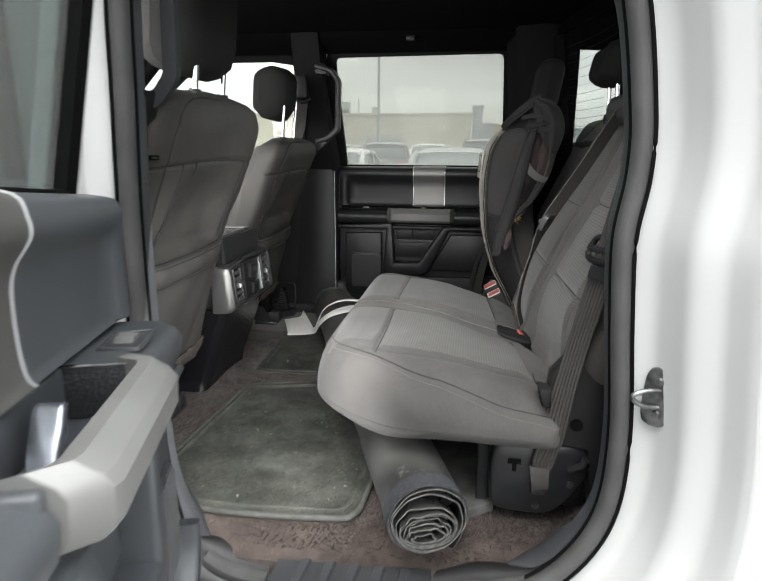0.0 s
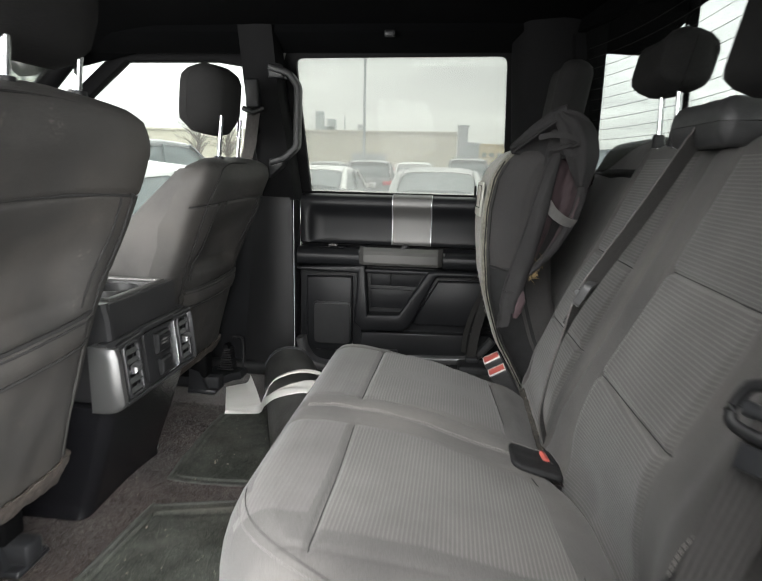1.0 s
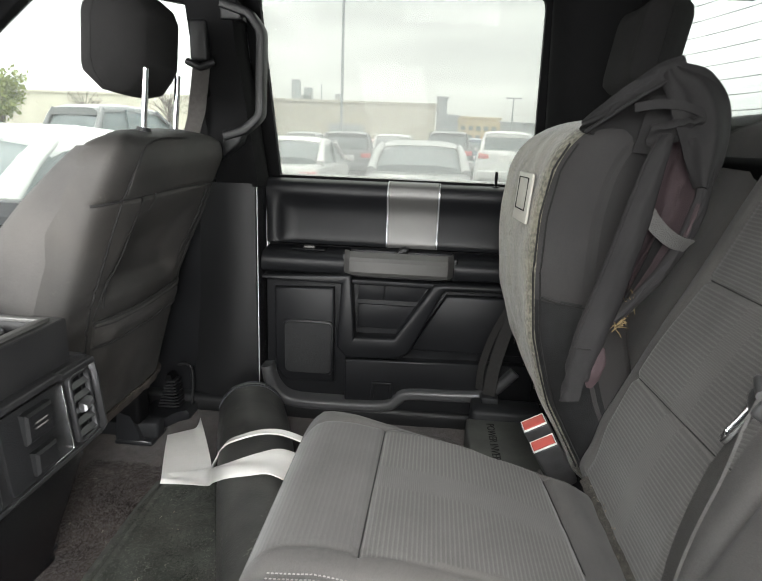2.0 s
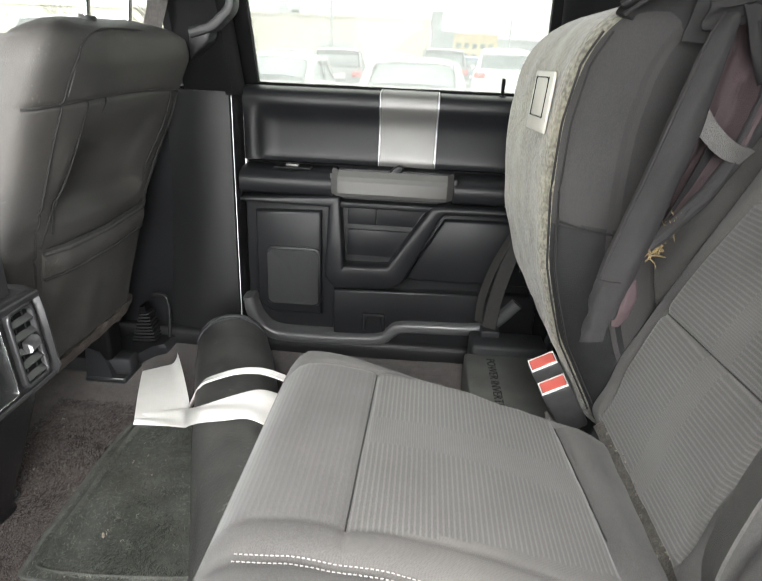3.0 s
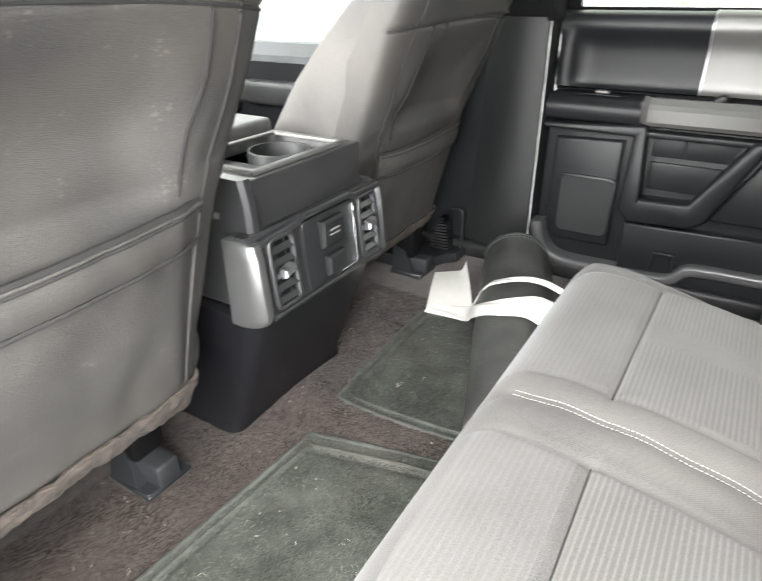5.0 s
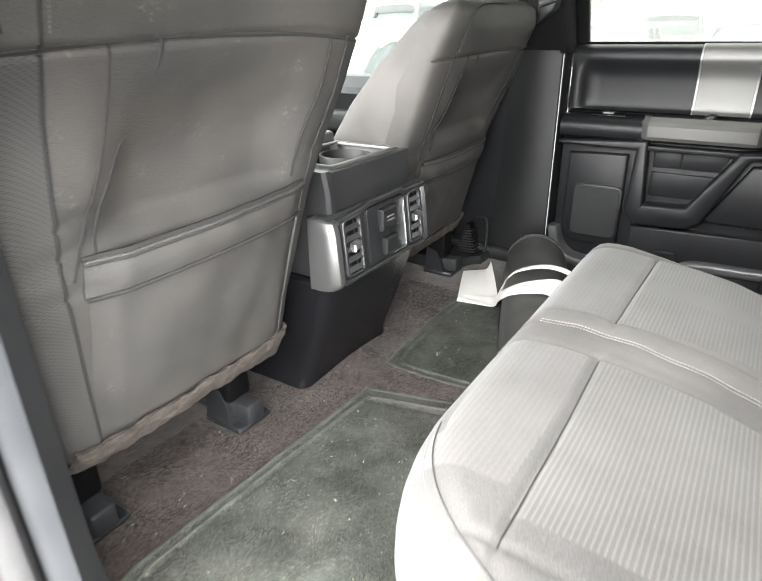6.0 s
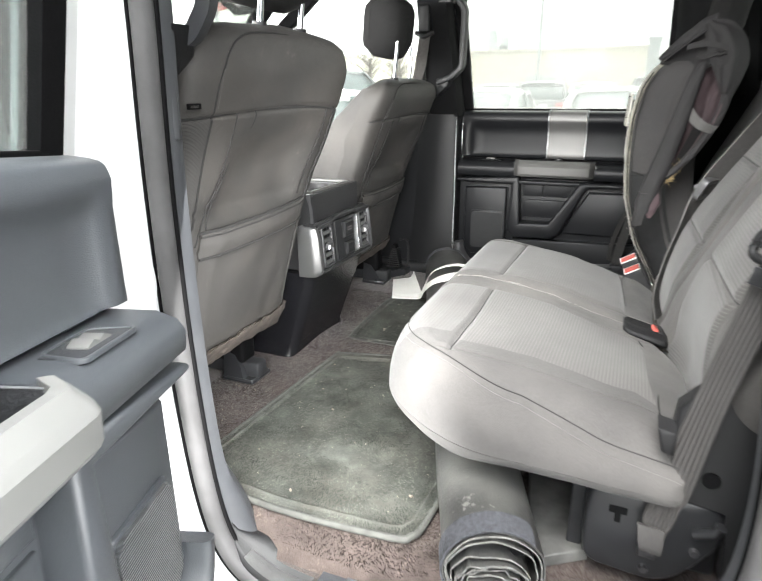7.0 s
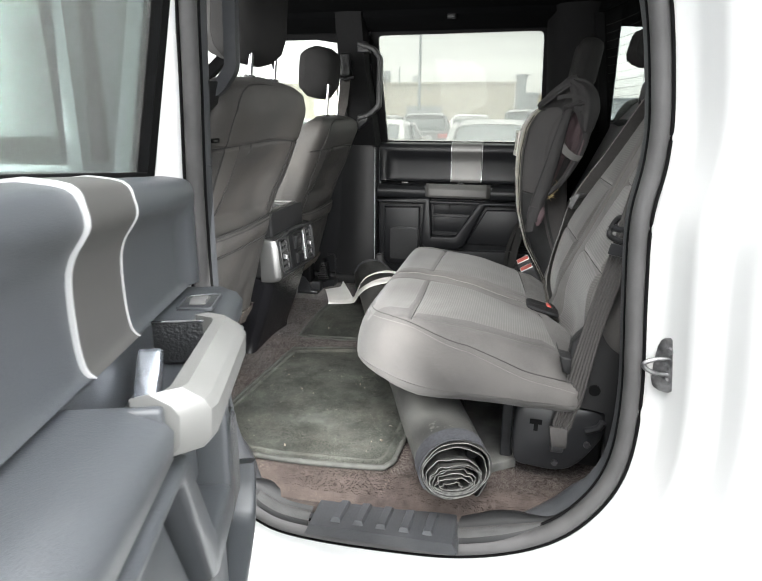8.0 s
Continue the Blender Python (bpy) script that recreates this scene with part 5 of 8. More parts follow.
def fx(z):
    return -0.388 - (z - 0.924) * 0.094
def post(y0, y1, m, top):
    r = 0.010
    secs = [[(-0.445, y0, z), (x - 0.022, y0, z), (x - 0.008, y0 + 0.004, z), (x, y0 + r, z), (x + 0.001, (y0 + y1) / 2, z), (x, y1 - 0.004, z), (x - 0.007, y1, z), (-0.445, y1, z)]
            for z, x in ((0.916, -0.398), (0.922, -0.386), (0.935, -0.379), (1.03, -0.388), (top - 0.006, -0.394), (top, -0.410))]
    return part("corner_trim", loft(secs), m, con, "satin silver corner trim" if m is POST_SILVER else "gunmetal corner trim", sharp=35)
post(1.432, 1.460, POST_SILVER, 1.056)
post(1.768, 1.786, GUNMETAL, 1.062)
part("frame_trim", ribbon(rounded([(1.455, 1.048), (1.545, 1.054), (1.556, 1.060), (1.684, 1.060), (1.694, 1.054), (1.778, 1.054)], 0.008), 0.012, 0, 0.010, 0.003), GUNMETAL, con, "gunmetal upper frame", xf=Matrix.Translation((-0.402, 0, 0)) @ YZ)
part("frame_trim", ribbon([(1.463, 0.926), (1.770, 0.926)], 0.008, 0, 0.008, 0.002), GUNMETAL, con, xf=Matrix.Translation((-0.391, 0, 0)) @ YZ)
def vent(cy, w):
    lean = Matrix.Translation((fx(0.99) - 0.002, 0, 0)) @ Matrix.Translation((0, 0, 0.99)) @ Matrix.Rotation(radians(-5.4), 4, "Y") @ Matrix.Translation((0, 0, -0.99))
    v = part("vent_frame", ribbon(rounded([(cy, 0.936), (cy - w, 0.936), (cy - w, 1.047), (cy + w, 1.047), (cy + w, 0.936), (cy, 0.936)], 0.012, 4), 0.007, 0, 0.011, 0.003),
             GUNMETAL, con, "gunmetal framed air vent", xf=lean @ YZ)
    part("vent_well", box((-0.004, cy - w, 0.937), (0.0025, cy + w, 1.046)), SOFT_BLACK, v, xf=lean)
    for k in range(5):
        z = 0.945 + 0.0205 * k
        part("slat", loft([[(0.002, y, z + 0.004), (0.009, y, z - 0.003), (0.010, y, z - 0.001), (0.003, y, z + 0.0065)] for y in (cy - w + 0.002, cy + w - 0.002)]), SLAT, v, xf=lean, smooth=False)
    for k in (-1, 1):
        part("slat", box((0.000, cy + k * w * 0.42 - 0.0012, 0.938), (0.004, cy + k * w * 0.42 + 0.0012, 1.045)), SLAT, v, xf=lean, smooth=False)
    part("knob", loft([[(x, cy - a, 0.990 - b), (x, cy + a * 1.2, 0.994 - b), (x, cy + a * 1.2, 0.994 + b), (x, cy - a, 0.990 + b)] for x, a, b in ((0.006, 0.010, 0.009), (0.016, 0.011, 0.007), (0.020, 0.009, 0.004))]), GREY_METAL, v, "satin metal vane knob", xf=lean, sharp=25)
vent(1.500, 0.027)
vent(1.733, 0.025)
part("socket_panel", prism(round_rect(1.552, 1.692, 0.934, 1.050, 0.008), 0, 0.006, 0.002), PLASTIC, con, xf=Matrix.Translation((fx(0.99), 0, 0.99)) @ Matrix.Rotation(radians(-5.4), 4, "Y") @ Matrix.Translation((0, 0, -0.99)) @ YZ)
for z, y0, y1, hh in ((1.018, 1.590, 1.648, 0.023), (0.962, 1.596, 1.644, 0.018)):
    c = part("socket_cover", loft([[(fx(z) + x, y0 + e, z - hh + e), (fx(z) + x, y1 - e, z - hh + e), (fx(z) + x, y1 - e, z + hh - e), (fx(z) + x, y0 + e, z + hh - e)] for x, e in ((0.003, 0.0), (0.013, 0.0), (0.017, 0.004))]), PLASTIC, con, "black socket cover", sharp=30)
    for k in range(2 if z > 1 else 0):
        part("socket_mark", box((fx(z) + 0.0168, 1.606, z + 0.004 - 0.008 * k), (fx(z) + 0.0175, 1.632, z + 0.0065 - 0.008 * k)), DULL_THREAD, c)
part("socket_trim", ribbon(rounded([(1.640, 0.9365), (1.689, 0.9365), (1.689, 1.044)], 0.006), 0.0026, 0, 0.003, 0.0008), CHROME, con, "chrome edge line", xf=Matrix.Translation((fx(0.99) + 0.005, 0, 0.99)) @ Matrix.Rotation(radians(-5.4), 4, "Y") @ Matrix.Translation((0, 0, -0.99)) @ YZ)
part("shoulder_trim", loft([[(-0.470, 1.459, z), (x, 1.459, z), (x + 0.006, 1.466, z), (x + 0.006, 1.478, z), (-0.470, 1.480, z)] for z, x in ((1.054, -0.418), (1.10, -0.420), (1.137, -0.428))]), GUNMETAL, con, "gunmetal shoulder trim", sharp=35)
# open tray on top, behind the lid
part("tray_edge", ribbon([(-0.59, 1.503), (-0.437, 1.503), (-0.437, 1.725), (-0.59, 1.725), (-0.59, 1.503)], 0.012, 1.134, 1.140, 0.002), SILVER, con,
     xf=Matrix(((1, 0, 0, 0), (0, 0, 1, 0), (0, 1, 0, 0), (0, 0, 0, 1))))
part("cup_well", ribbon([(-0.518 + 0.052 * math.cos(i * math.pi / 12), 1.655 + 0.052 * math.sin(i * math.pi / 12)) for i in range(25)], 0.004, 1.079, 1.130, 0.001), PLASTIC, con, xf=Matrix(((1, 0, 0, 0), (0, 0, 1, 0), (0, 1, 0, 0), (0, 0, 0, 1))))
part("lid", box((-0.99, 1.475, 1.105), (-0.615, 1.753, 1.158), 0.010, 3), LID_VINYL, con, "padded console lid")

# ======== rear bench: the wide part, folded down ========
bench = thing("rear_bench_seat", "grey fabric rear bench with ribbed inserts and white stitching", "car seat", at=(0.4, 1.37, FLOOR))
YN, YF, SPLIT = 0.885, 1.87, 1.405
def top_line(u):
    return interp(u, [(-0.04, 0.892), (0.0, 0.900), (0.06, 0.902), (0.12, 0.897), (0.25, 0.880), (0.38, 0.855), (0.46, 0.848)])
def rear_seam(v):
    return 0.405 - 0.073 * max(0, v - 1.25)
def front_seam(v):
    return 0.1165 - 0.016 * (v - 1.025) if v < 1.40 else 0.105 + 0.02 * (v - 1.452)
def cushion_relief(u, v):
    h = 0.0025 * noise.noise((u * 5, v * 5, 1)) + 0.0016 * noise.noise((u * 24, v * 17, 6)) * step(0.15, 0.45, abs(noise.noise((u * 3, v * 3, 9))))
    h += groove(v - SPLIT, 0.010, 0.0045) + 0.002 * math.exp(-((abs(v - SPLIT) - 0.03) / 0.02) ** 2)
    for a, b in ((0.985, 1.335), (1.452, 1.765)):
        if a - 0.03 < v < b + 0.03:
            edge = step(a - 0.05, a + 0.03, v) * (1 - step(b - 0.02, b + 0.025, v))
            h += edge * groove(u - front_seam(v), 0.0045, 0.0045)
            h += edge * groove(u - rear_seam(v), 0.007, 0.009)
            h += 0.005 * edge * math.sin(math.pi * min(1, max(0, (u - 0.105) / 0.30)))
        for q in (a, b):
            h += groove(v - q, 0.0050, 0.0026) * step(-0.05, 0.02, u) * (1 - step(0.39, 0.42, u))
    h -= 0.02 * step(0.40, 0.46, u)
    return h
def cushion_pick(u, v):
    if -0.03 < u < 0.105 and (1.455 < v < 1.765):
        return 2
    if 0.105 <= u < rear_seam(v) and (1.447 + 0.13 * max(0, u - 0.11) < v < 1.745):
        return 3 if 1.588 < v < 1.636 else 1
    if 0.112 < u < rear_seam(v) and (1.02 < v < 1.33 - 0.05 * (u - 0.11)):
        return 1
    if 0.0 < u < 0.10 and 1.05 < v < 1.335:
        return 2
    return 0
def cushion_place(u, v, h):
    near_lift = 0.012 * (1 - step(0.9, 1.2, v))
    back = interp(u, [(0, 0), (0.08, 0.03), (0.19, 0.08), (0.285, 0.115), (0.31, 0.075), (0.46, 0.07)]) * step(1.72, 1.85, v)
    lift = step(0.02, 0.08, h)
    h = -0.047 + 1.553 * min(h, 0.085) + max(0, h - 0.085) if h >= 0 else -0.047 + 0.45 * h
    h += 0.045 * step(0.08, 0.45, u) * (1 - step(0.95, 1.1, v)) * (1 - step(-0.06, 0.05, h))
    return (u + 0.066 * lift * step(0.36, 0.46, u) * (1 - step(1.22, 1.45, v)) + 0.030 * step(0.36, 0.46, u) * (1 - step(1.30, 1.42, v)) + 0.022 * step(0.36, 0.46, u) * step(1.34, 1.48, v), v - back, top_line(u) + near_lift + h - 0.022 * step(0.16, 0.42, u) * step(1.05, 1.32, v) * lift)
part("cushion", pad((-0.052, 0.462), (YN, YF), 0.170, 0.080, lambda i: ((0.30, 0.03), (0.06, 0.014))[i], cushion_relief, cushion_place, 120, 220, cushion_pick), [FABRIC, RIB_Y, RIB_FRONT, RIB_FINE], bench, sharp=179)
def cush_pt(u, v, off=0.0):
    return cushion_place(u, v, 0.085 + cushion_relief(u, v) + off)
def stitches(name, path, r=0.0006, on=3, off=1, m=THREAD):
    """A dashed thread along points, one mesh."""
    bm = bmesh.new()
    for i in range(0, len(path) - on, on + off):
        tube(path[i:i + on + 1], r, 5, bm=bm)
    return part(name, bm, m, bench, "pale stitching")
for o in (-0.0042, 0.0042):
    stitches("stitching", [cush_pt(0.012 + 0.373 * i / 400, SPLIT + o, 0.0011) for i in range(401)], 0.0006, 3, 2)
# piping round the near side and front of the near seat
def cushion_edge(u, v):
    dv = v - YN
    ins = 0.30 - math.sqrt(max(0, 0.09 - max(0, 0.30 - dv) ** 2))
    du = max(1e-5, u + 0.052 - ins)
    near = 1 / (min(du, 0.46 - u + 0.003) ** -4 + dv ** -4) ** 0.25
    q = max(0.0, 1 - near / 0.080) ** 2
    return 0.085 * math.sqrt(max(0.0, 1 - q))
def rim_pt(t, e=0.0):
    c, u0 = 0.30, -0.052
    d = 0.013 + 0.022 * min(1, t / 0.45) + e
    if t < 0.45:
        u, v = 0.44 - (0.44 - u0 - c) * t / 0.45, YN + d
    else:
        a = (t - 0.45) / 0.55 * radians(78)
        u, v = u0 + c - (c - d) * math.sin(a), YN + c - (c - d) * math.cos(a)
    return cushion_place(u, v, cushion_edge(u, v) + 0.0008)
part("seam", tube([rim_pt(i / 90, 0.0030) for i in range(91)], 0.0008, 6), SIDE_FABRIC, bench)
stitches("stitching", [rim_pt(i / 420, -0.006) for i in range(421)], 0.00042, 2, 1, DULL_THREAD)

# backrest, leaning
BACK0, LEAN_BACK = Vector((0.452, 0, 0.915)), Vector((0.405, 0, 0.914)).normalized()
BNORM = Vector((-LEAN_BACK.z, 0, LEAN_BACK.x))
INSERTS = ((1.075, 1.375, 0.387, 0.186), (1.532, 1.826, 0.360, 0.171))
def back_relief(u, v):
    h = 0.004 * noise.noise((u * 6, v * 6, 5))
    h += groove(v - 1.475, 0.012, 0.010)
    for a, b, hi, lo in INSERTS:
        e = step(a - 0.012, a + 0.012, v) * (1 - step(b - 0.012, b + 0.012, v))
        h += e * (groove(u - hi, 0.0055, 0.011) + groove(u - lo - 0.03 * (b - v), 0.0065, 0.007))
        h += 0.012 * e * math.sin(math.pi * min(1, max(0, u / hi))) - 0.003 * e
        if -0.02 < u < 0.60:
            h += groove(v - a, 0.0050, 0.005) + groove(v - b, 0.0050, 0.005)
    h += 0.013 * math.exp(-((v - 0.968) / 0.035) ** 2) - 0.012 * (1 - step(0.90, 0.94, v))
    return h
def back_pick(u, v):
    if -0.025 < u < 0.585 and any(a < v < b for a, b, _, _ in INSERTS):
        return 2 if 1.638 < v < 1.684 else 1
    return 0
def back_place(u, v, h):
    sag = 0.02 * math.exp(-((v - 1.475) / 0.03) ** 2) * step(0.5, 0.63, u)
    tuck = 0.045 * (1 - step(0.0, 0.17, u)) * (1 - step(1.25, 1.45, v)) + 0.012 * (1 - step(0, 0.08, u))
    p = BACK0 + LEAN_BACK * (u - sag) + BNORM * (h - 0.055 - tuck)
    return (p.x, v, p.z)
part("backrest", pad((-0.055, 0.640), (0.862, 1.895), 0.11, 0.05, lambda i: ((0.33, 0.09), (0.03, 0.075))[i], back_relief, back_place, 150, 190, back_pick), [FABRIC, RIB_Z, RIB_ZF], bench, sharp=179)
def back_pt(u, v, off=0.0):
    return back_place(u, v, 0.055 + back_relief(u, v) + off)
stitches("stitching", [back_pt(0.08 + 0.46 * i / 190, 0.957 - 0.062 * i / 190, 0.0030) for i in range(191)], 0.0011, 2, 1)
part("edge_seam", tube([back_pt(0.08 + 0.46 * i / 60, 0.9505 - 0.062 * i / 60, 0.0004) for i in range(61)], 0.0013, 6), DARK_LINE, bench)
GAP_FELT = mat("linty_grey_felt", (0.060, 0.055, 0.048), rough=1.0, spread=0.4, scale=60, bump=1.0, bump_scale=500, fine=0.5, specks=(0.24, 0.21, 0.16), speck_scale=240.0, speck_amount=0.5)
def gap_strip(u, v):
    y = 1.36 + 0.45 * u
    return (0.446 + 0.032 * v + 0.004 * noise.noise((y * 25, v, 0)), y, 0.880 + 0.010 * math.sin(v * 3) + 0.004 * noise.noise((y * 30, v * 3, 1))), (-0.5, 0, 0.85)
part("gap_felt", sheet(80, 6, gap_strip, 0.01), GAP_FELT, bench, "crumb-strewn felt strip in the seat gap")
# headrests
def rear_headrest(parent, cy, xc, zc, w=0.255, hh=0.155, folded=0.0, th=0.105):
    def place(u, v, h):
        q = Vector((h - 0.012 * (abs(v - cy) / (w / 2)) ** 2, 0, u))
        q.rotate(Euler((0, radians(12 + folded), 0)))
        return (xc + q.x, v, zc + q.z)
    part("headrest", pad((0.0, hh), (cy - w / 2, cy + w / 2), th, 0.030, lambda i: (0.032, 0.036), lambda u, v: groove(v - cy - 0.03, 0.004, 0.003), place, 28, 36), HEAD_FABRIC, parent)
    for yy in (-0.052, 0.052):
        part("headrest_post", tube([(xc + 0.012, cy + yy, 1.44), (xc + 0.008, cy + yy, zc + 0.02)], 0.0058, 10), CHROME, parent, "chrome headrest post")
        part("post_collar", tube([(xc + 0.011, cy + yy, 1.474), (xc + 0.010, cy + yy, 1.503)], [0.016, 0.012], 10), PLASTIC, parent)
rear_headrest(bench, 1.765, 0.70, 1.583, 0.235, 0.115)
rear_headrest(bench, 1.225, 0.690, 1.525, 0.285, 0.20)
part("belt_guide", pad((0.655, 0.745), (1.36, 1.60), 0.075, 0.02, lambda i: (0.02, 0.02), lambda u, v: 0.004 * noise.noise((u * 20, v * 20, 1)), lambda u, v, h: (u, v, 1.498 + h), 20, 24), SOFT_VINYL, bench, "black padded belt guide cover")
part("corner_tab", prism([(0.438, 0.965), (0.462, 0.960), (0.462, 0.925), (0.446, 0.930)], 0.93, 0.888, 0.006), LOWER_VINYL, bench)
# sewn seams as near-black cords, the grooves' shade put into their colour
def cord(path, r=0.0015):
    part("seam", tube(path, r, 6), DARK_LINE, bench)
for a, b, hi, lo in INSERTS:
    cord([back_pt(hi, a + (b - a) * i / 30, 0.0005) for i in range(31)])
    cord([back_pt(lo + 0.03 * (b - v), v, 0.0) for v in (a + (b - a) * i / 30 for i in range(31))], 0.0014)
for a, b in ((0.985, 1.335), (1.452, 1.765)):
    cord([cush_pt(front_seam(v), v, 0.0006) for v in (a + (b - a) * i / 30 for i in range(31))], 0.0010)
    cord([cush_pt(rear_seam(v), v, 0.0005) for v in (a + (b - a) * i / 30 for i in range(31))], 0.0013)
# seat stand seen below the cushion
stand = thing("seat_bracket", "black pressed steel seat bracket bolted to the floor", "bracket", at=(0.45, 0.95, FLOOR))
PRESSED = smooth_loop([(0.366, 0.690, 0), (0.358, 0.745, 0), (0.360, 0.810, 0), (0.378, 0.830, 0), (0.44, 0.834, 0), (0.51, 0.836, 0), (0.545, 0.824, 0), (0.552, 0.785, 0), (0.527, 0.735, 0), (0.495, 0.694, 0), (0.46, 0.678, 0), (0.41, 0.680, 0)], 5)
pc = Vector((0.455, 0.76, 0))
part("pressing", loft([[(pc.x + (q.x - pc.x) * k, y, pc.y + (q.y - pc.y) * k) for q in PRESSED] for y, k in ((1.0, 1.0), (0.945, 1.0), (0.935, 0.985), (0.929, 0.955), (0.927, 0.92))]), BRACKET, stand, sharp=60)
part("side_plate", box((0.37, 0.99, 0.66), (0.56, 1.05, 0.84), 0.01), STEEL_BLACK, stand)
part("key_slot", prism([(0.393, 0.800), (0.419, 0.800), (0.419, 0.788), (0.411, 0.788), (0.411, 0.772), (0.402, 0.772), (0.402, 0.788), (0.393, 0.788)], 0.9265, 0.9255), SOFT_BLACK, stand, smooth=False)
for x, z in ((0.515, 0.752), (0.448, 0.742), (0.452, 0.700)):
    part("bolt", tube([(x, 0.929, z), (x, 0.921, z)], [0.008, 0.006], 10), DARK_STEEL, stand)
part("clip", tube([(0.51, 0.925, 0.785), (0.535, 0.918, 0.80), (0.54, 0.915, 0.815)], 0.008, 8), BRACKET, stand)
part("side_cover", prism([(0.452, 0.842), (0.462, 0.985), (0.50, 1.03), (0.60, 1.10), (0.62, 0.72), (0.55, 0.72), (0.548, 0.84)], 0.95, 0.918, 0.006), PLASTIC, stand)
part("cover_plug", tube([(0.516, 0.919, 0.885), (0.516, 0.914, 0.885)], 0.012, 14), SOFT_BLACK, stand)
part("under_leg", box((0.335, 0.97, 0.66), (0.36, 1.0, 0.86), 0.004), STEEL_BLACK, stand)

BUCKLE_DARK = mat("dark_grey_buckle", (0.045, 0.045, 0.046), rough=0.45, bump=0.1)
NEAR_WEB = mat("corded_webbing", (0.036, 0.034, 0.033), rough=0.75, spread=0.12, scale=160, bump=0.15, bump_scale=700)
# near lap and shoulder belt
nb = thing("seat_belt", "black seat belt webbing hanging from the near pillar", "seat belt", group="seat belts", at=(0.46, 0.90, 0.78))
npath = smooth_loop([(0.452, 0.905, 0.775), (0.462, 0.903, 0.83), (0.480, 0.902, 0.93), (0.503, 0.895, 1.06), (0.527, 0.875, 1.19), (0.541, 0.860, 1.28), (0.571, 0.846, 1.45), (0.60, 0.86, 1.65)], 6, False)
part("webbing", corded_belt(npath, [0.034] * 4 + [0.040] * 4 + [0.047] * 40, [(0.94 - 0.34 * k, -0.10 - 0.68 * k, -0.15) for k in (step(0.78, 1.02, p.z) for p in npath)]), NEAR_WEB, nb)
part("fold", belt([(0.450, 0.898, 0.80), (0.453, 0.893, 0.77), (0.455, 0.90, 0.755)], [0.037, 0.034, 0.028], (0.97, 0.1, -0.15), 0.003), NEAR_WEB, nb)
part("anchor", box((0.438, 0.905, 0.735), (0.466, 0.925, 0.765), 0.005), DARK_STEEL, nb)
TONGUE = Matrix.Translation((0.541, 0.878, 1.225)) @ Matrix.Rotation(radians(-52), 4, "Z") @ Matrix.Rotation(radians(-18), 4, "X")
part("tongue", tube(smooth_loop([(-0.036, -0.010, 0.012), (-0.040, -0.010, -0.012), (-0.020, -0.012, -0.020), (0.03, -0.012, -0.020), (0.038, -0.012, 0.0), (0.03, -0.012, 0.018), (-0.02, -0.012, 0.022)], 4), 0.0058, 8, closed=True), PLASTIC, nb, xf=TONGUE)
part("tongue_plate", box((-0.026, -0.014, -0.050), (0.024, -0.009, -0.028), 0.002), BRACKET, nb, xf=TONGUE)
part("tongue_bar", tube([(-0.030, -0.012, 0.0), (0.032, -0.012, 0.0)], 0.007, 8), BRACKET, nb, xf=TONGUE)

WEB_GREY = mat("grey_belt_webbing", (0.062, 0.060, 0.058), rough=0.7, spread=0.12, scale=120, bump=0.6, bump_scale=700, fine=0.3)
# middle shoulder belt lying on the backrest
mb = thing("seat_belt", "grey seat belt lying over the middle of the backrest", "seat belt", group="seat belts", at=(0.5, 1.45, 0.95))
mpts = [(0.715, 1.50, 1.525), (0.690, 1.485, 1.515), (0.655, 1.478, 1.462), (0.585, 1.463, 1.345), (0.503, 1.451, 1.214), (0.471, 1.450, 1.129), (0.452, 1.451, 1.054), (0.443, 1.453, 0.977), (0.455, 1.460, 0.92)]
mpath = smooth_loop(mpts, 5, False)
turn = [step(1.24, 1.10, p.z) if p.z > 1.10 else 1.0 for p in mpath]
part("webbing", belt(mpath, 0.046, [(0.665 - 0.40 * k, 0.665 + 0.28 * k, -0.29 + 0.25 * k) for k in turn]), WEB_GREY, mb)
cp = Vector((0.500, 1.450, 1.208))
MT = Matrix.Translation(cp) @ pose(0, 0, 0, 0, 27, -25)
part("tongue", ribbon(rounded([(0, -0.016), (-0.025, -0.016), (-0.029, 0.020), (0.029, 0.020), (0.025, -0.016), (0, -0.016)], 0.007, 4), 0.010, -0.008, 0.006, 0.003), BUCKLE_DARK, mb, "dark plastic belt tongue", xf=MT @ pose(0, 0, 0, 0, 0, 90))
part("tongue_bar", tube([(-0.008, -0.025, 0.002), (-0.008, 0.025, 0.002)], 0.0055, 8), BUCKLE_DARK, mb, xf=MT)
part("tongue_plate", ribbon(rounded([(-0.012, -0.014), (-0.011, -0.062), (0.011, -0.062), (0.012, -0.014)], 0.008, 4), 0.008, -0.002, 0.002, 0.0008), CHROME, mb, "chrome tongue plate", xf=MT @ pose(0, 0, 0, 0, 0, 90))
# dark pocket in the cushion's split, round the middle buckle
pk_place = lambda u, v, h: (u + 0.012, v, 0.9285 - 0.26 * (u - 0.35) + h)
part("buckle_pocket", pad((0.372, 0.462), (1.342, 1.432), 0.014, 0.007, lambda i: (0.02, 0.015), lambda u, v: -0.006 * math.exp(-((u - 0.40) / 0.03) ** 2 - ((v - 1.405) / 0.02) ** 2), pk_place, 24, 24), LOWER_VINYL, bench, "black vinyl buckle pocket")
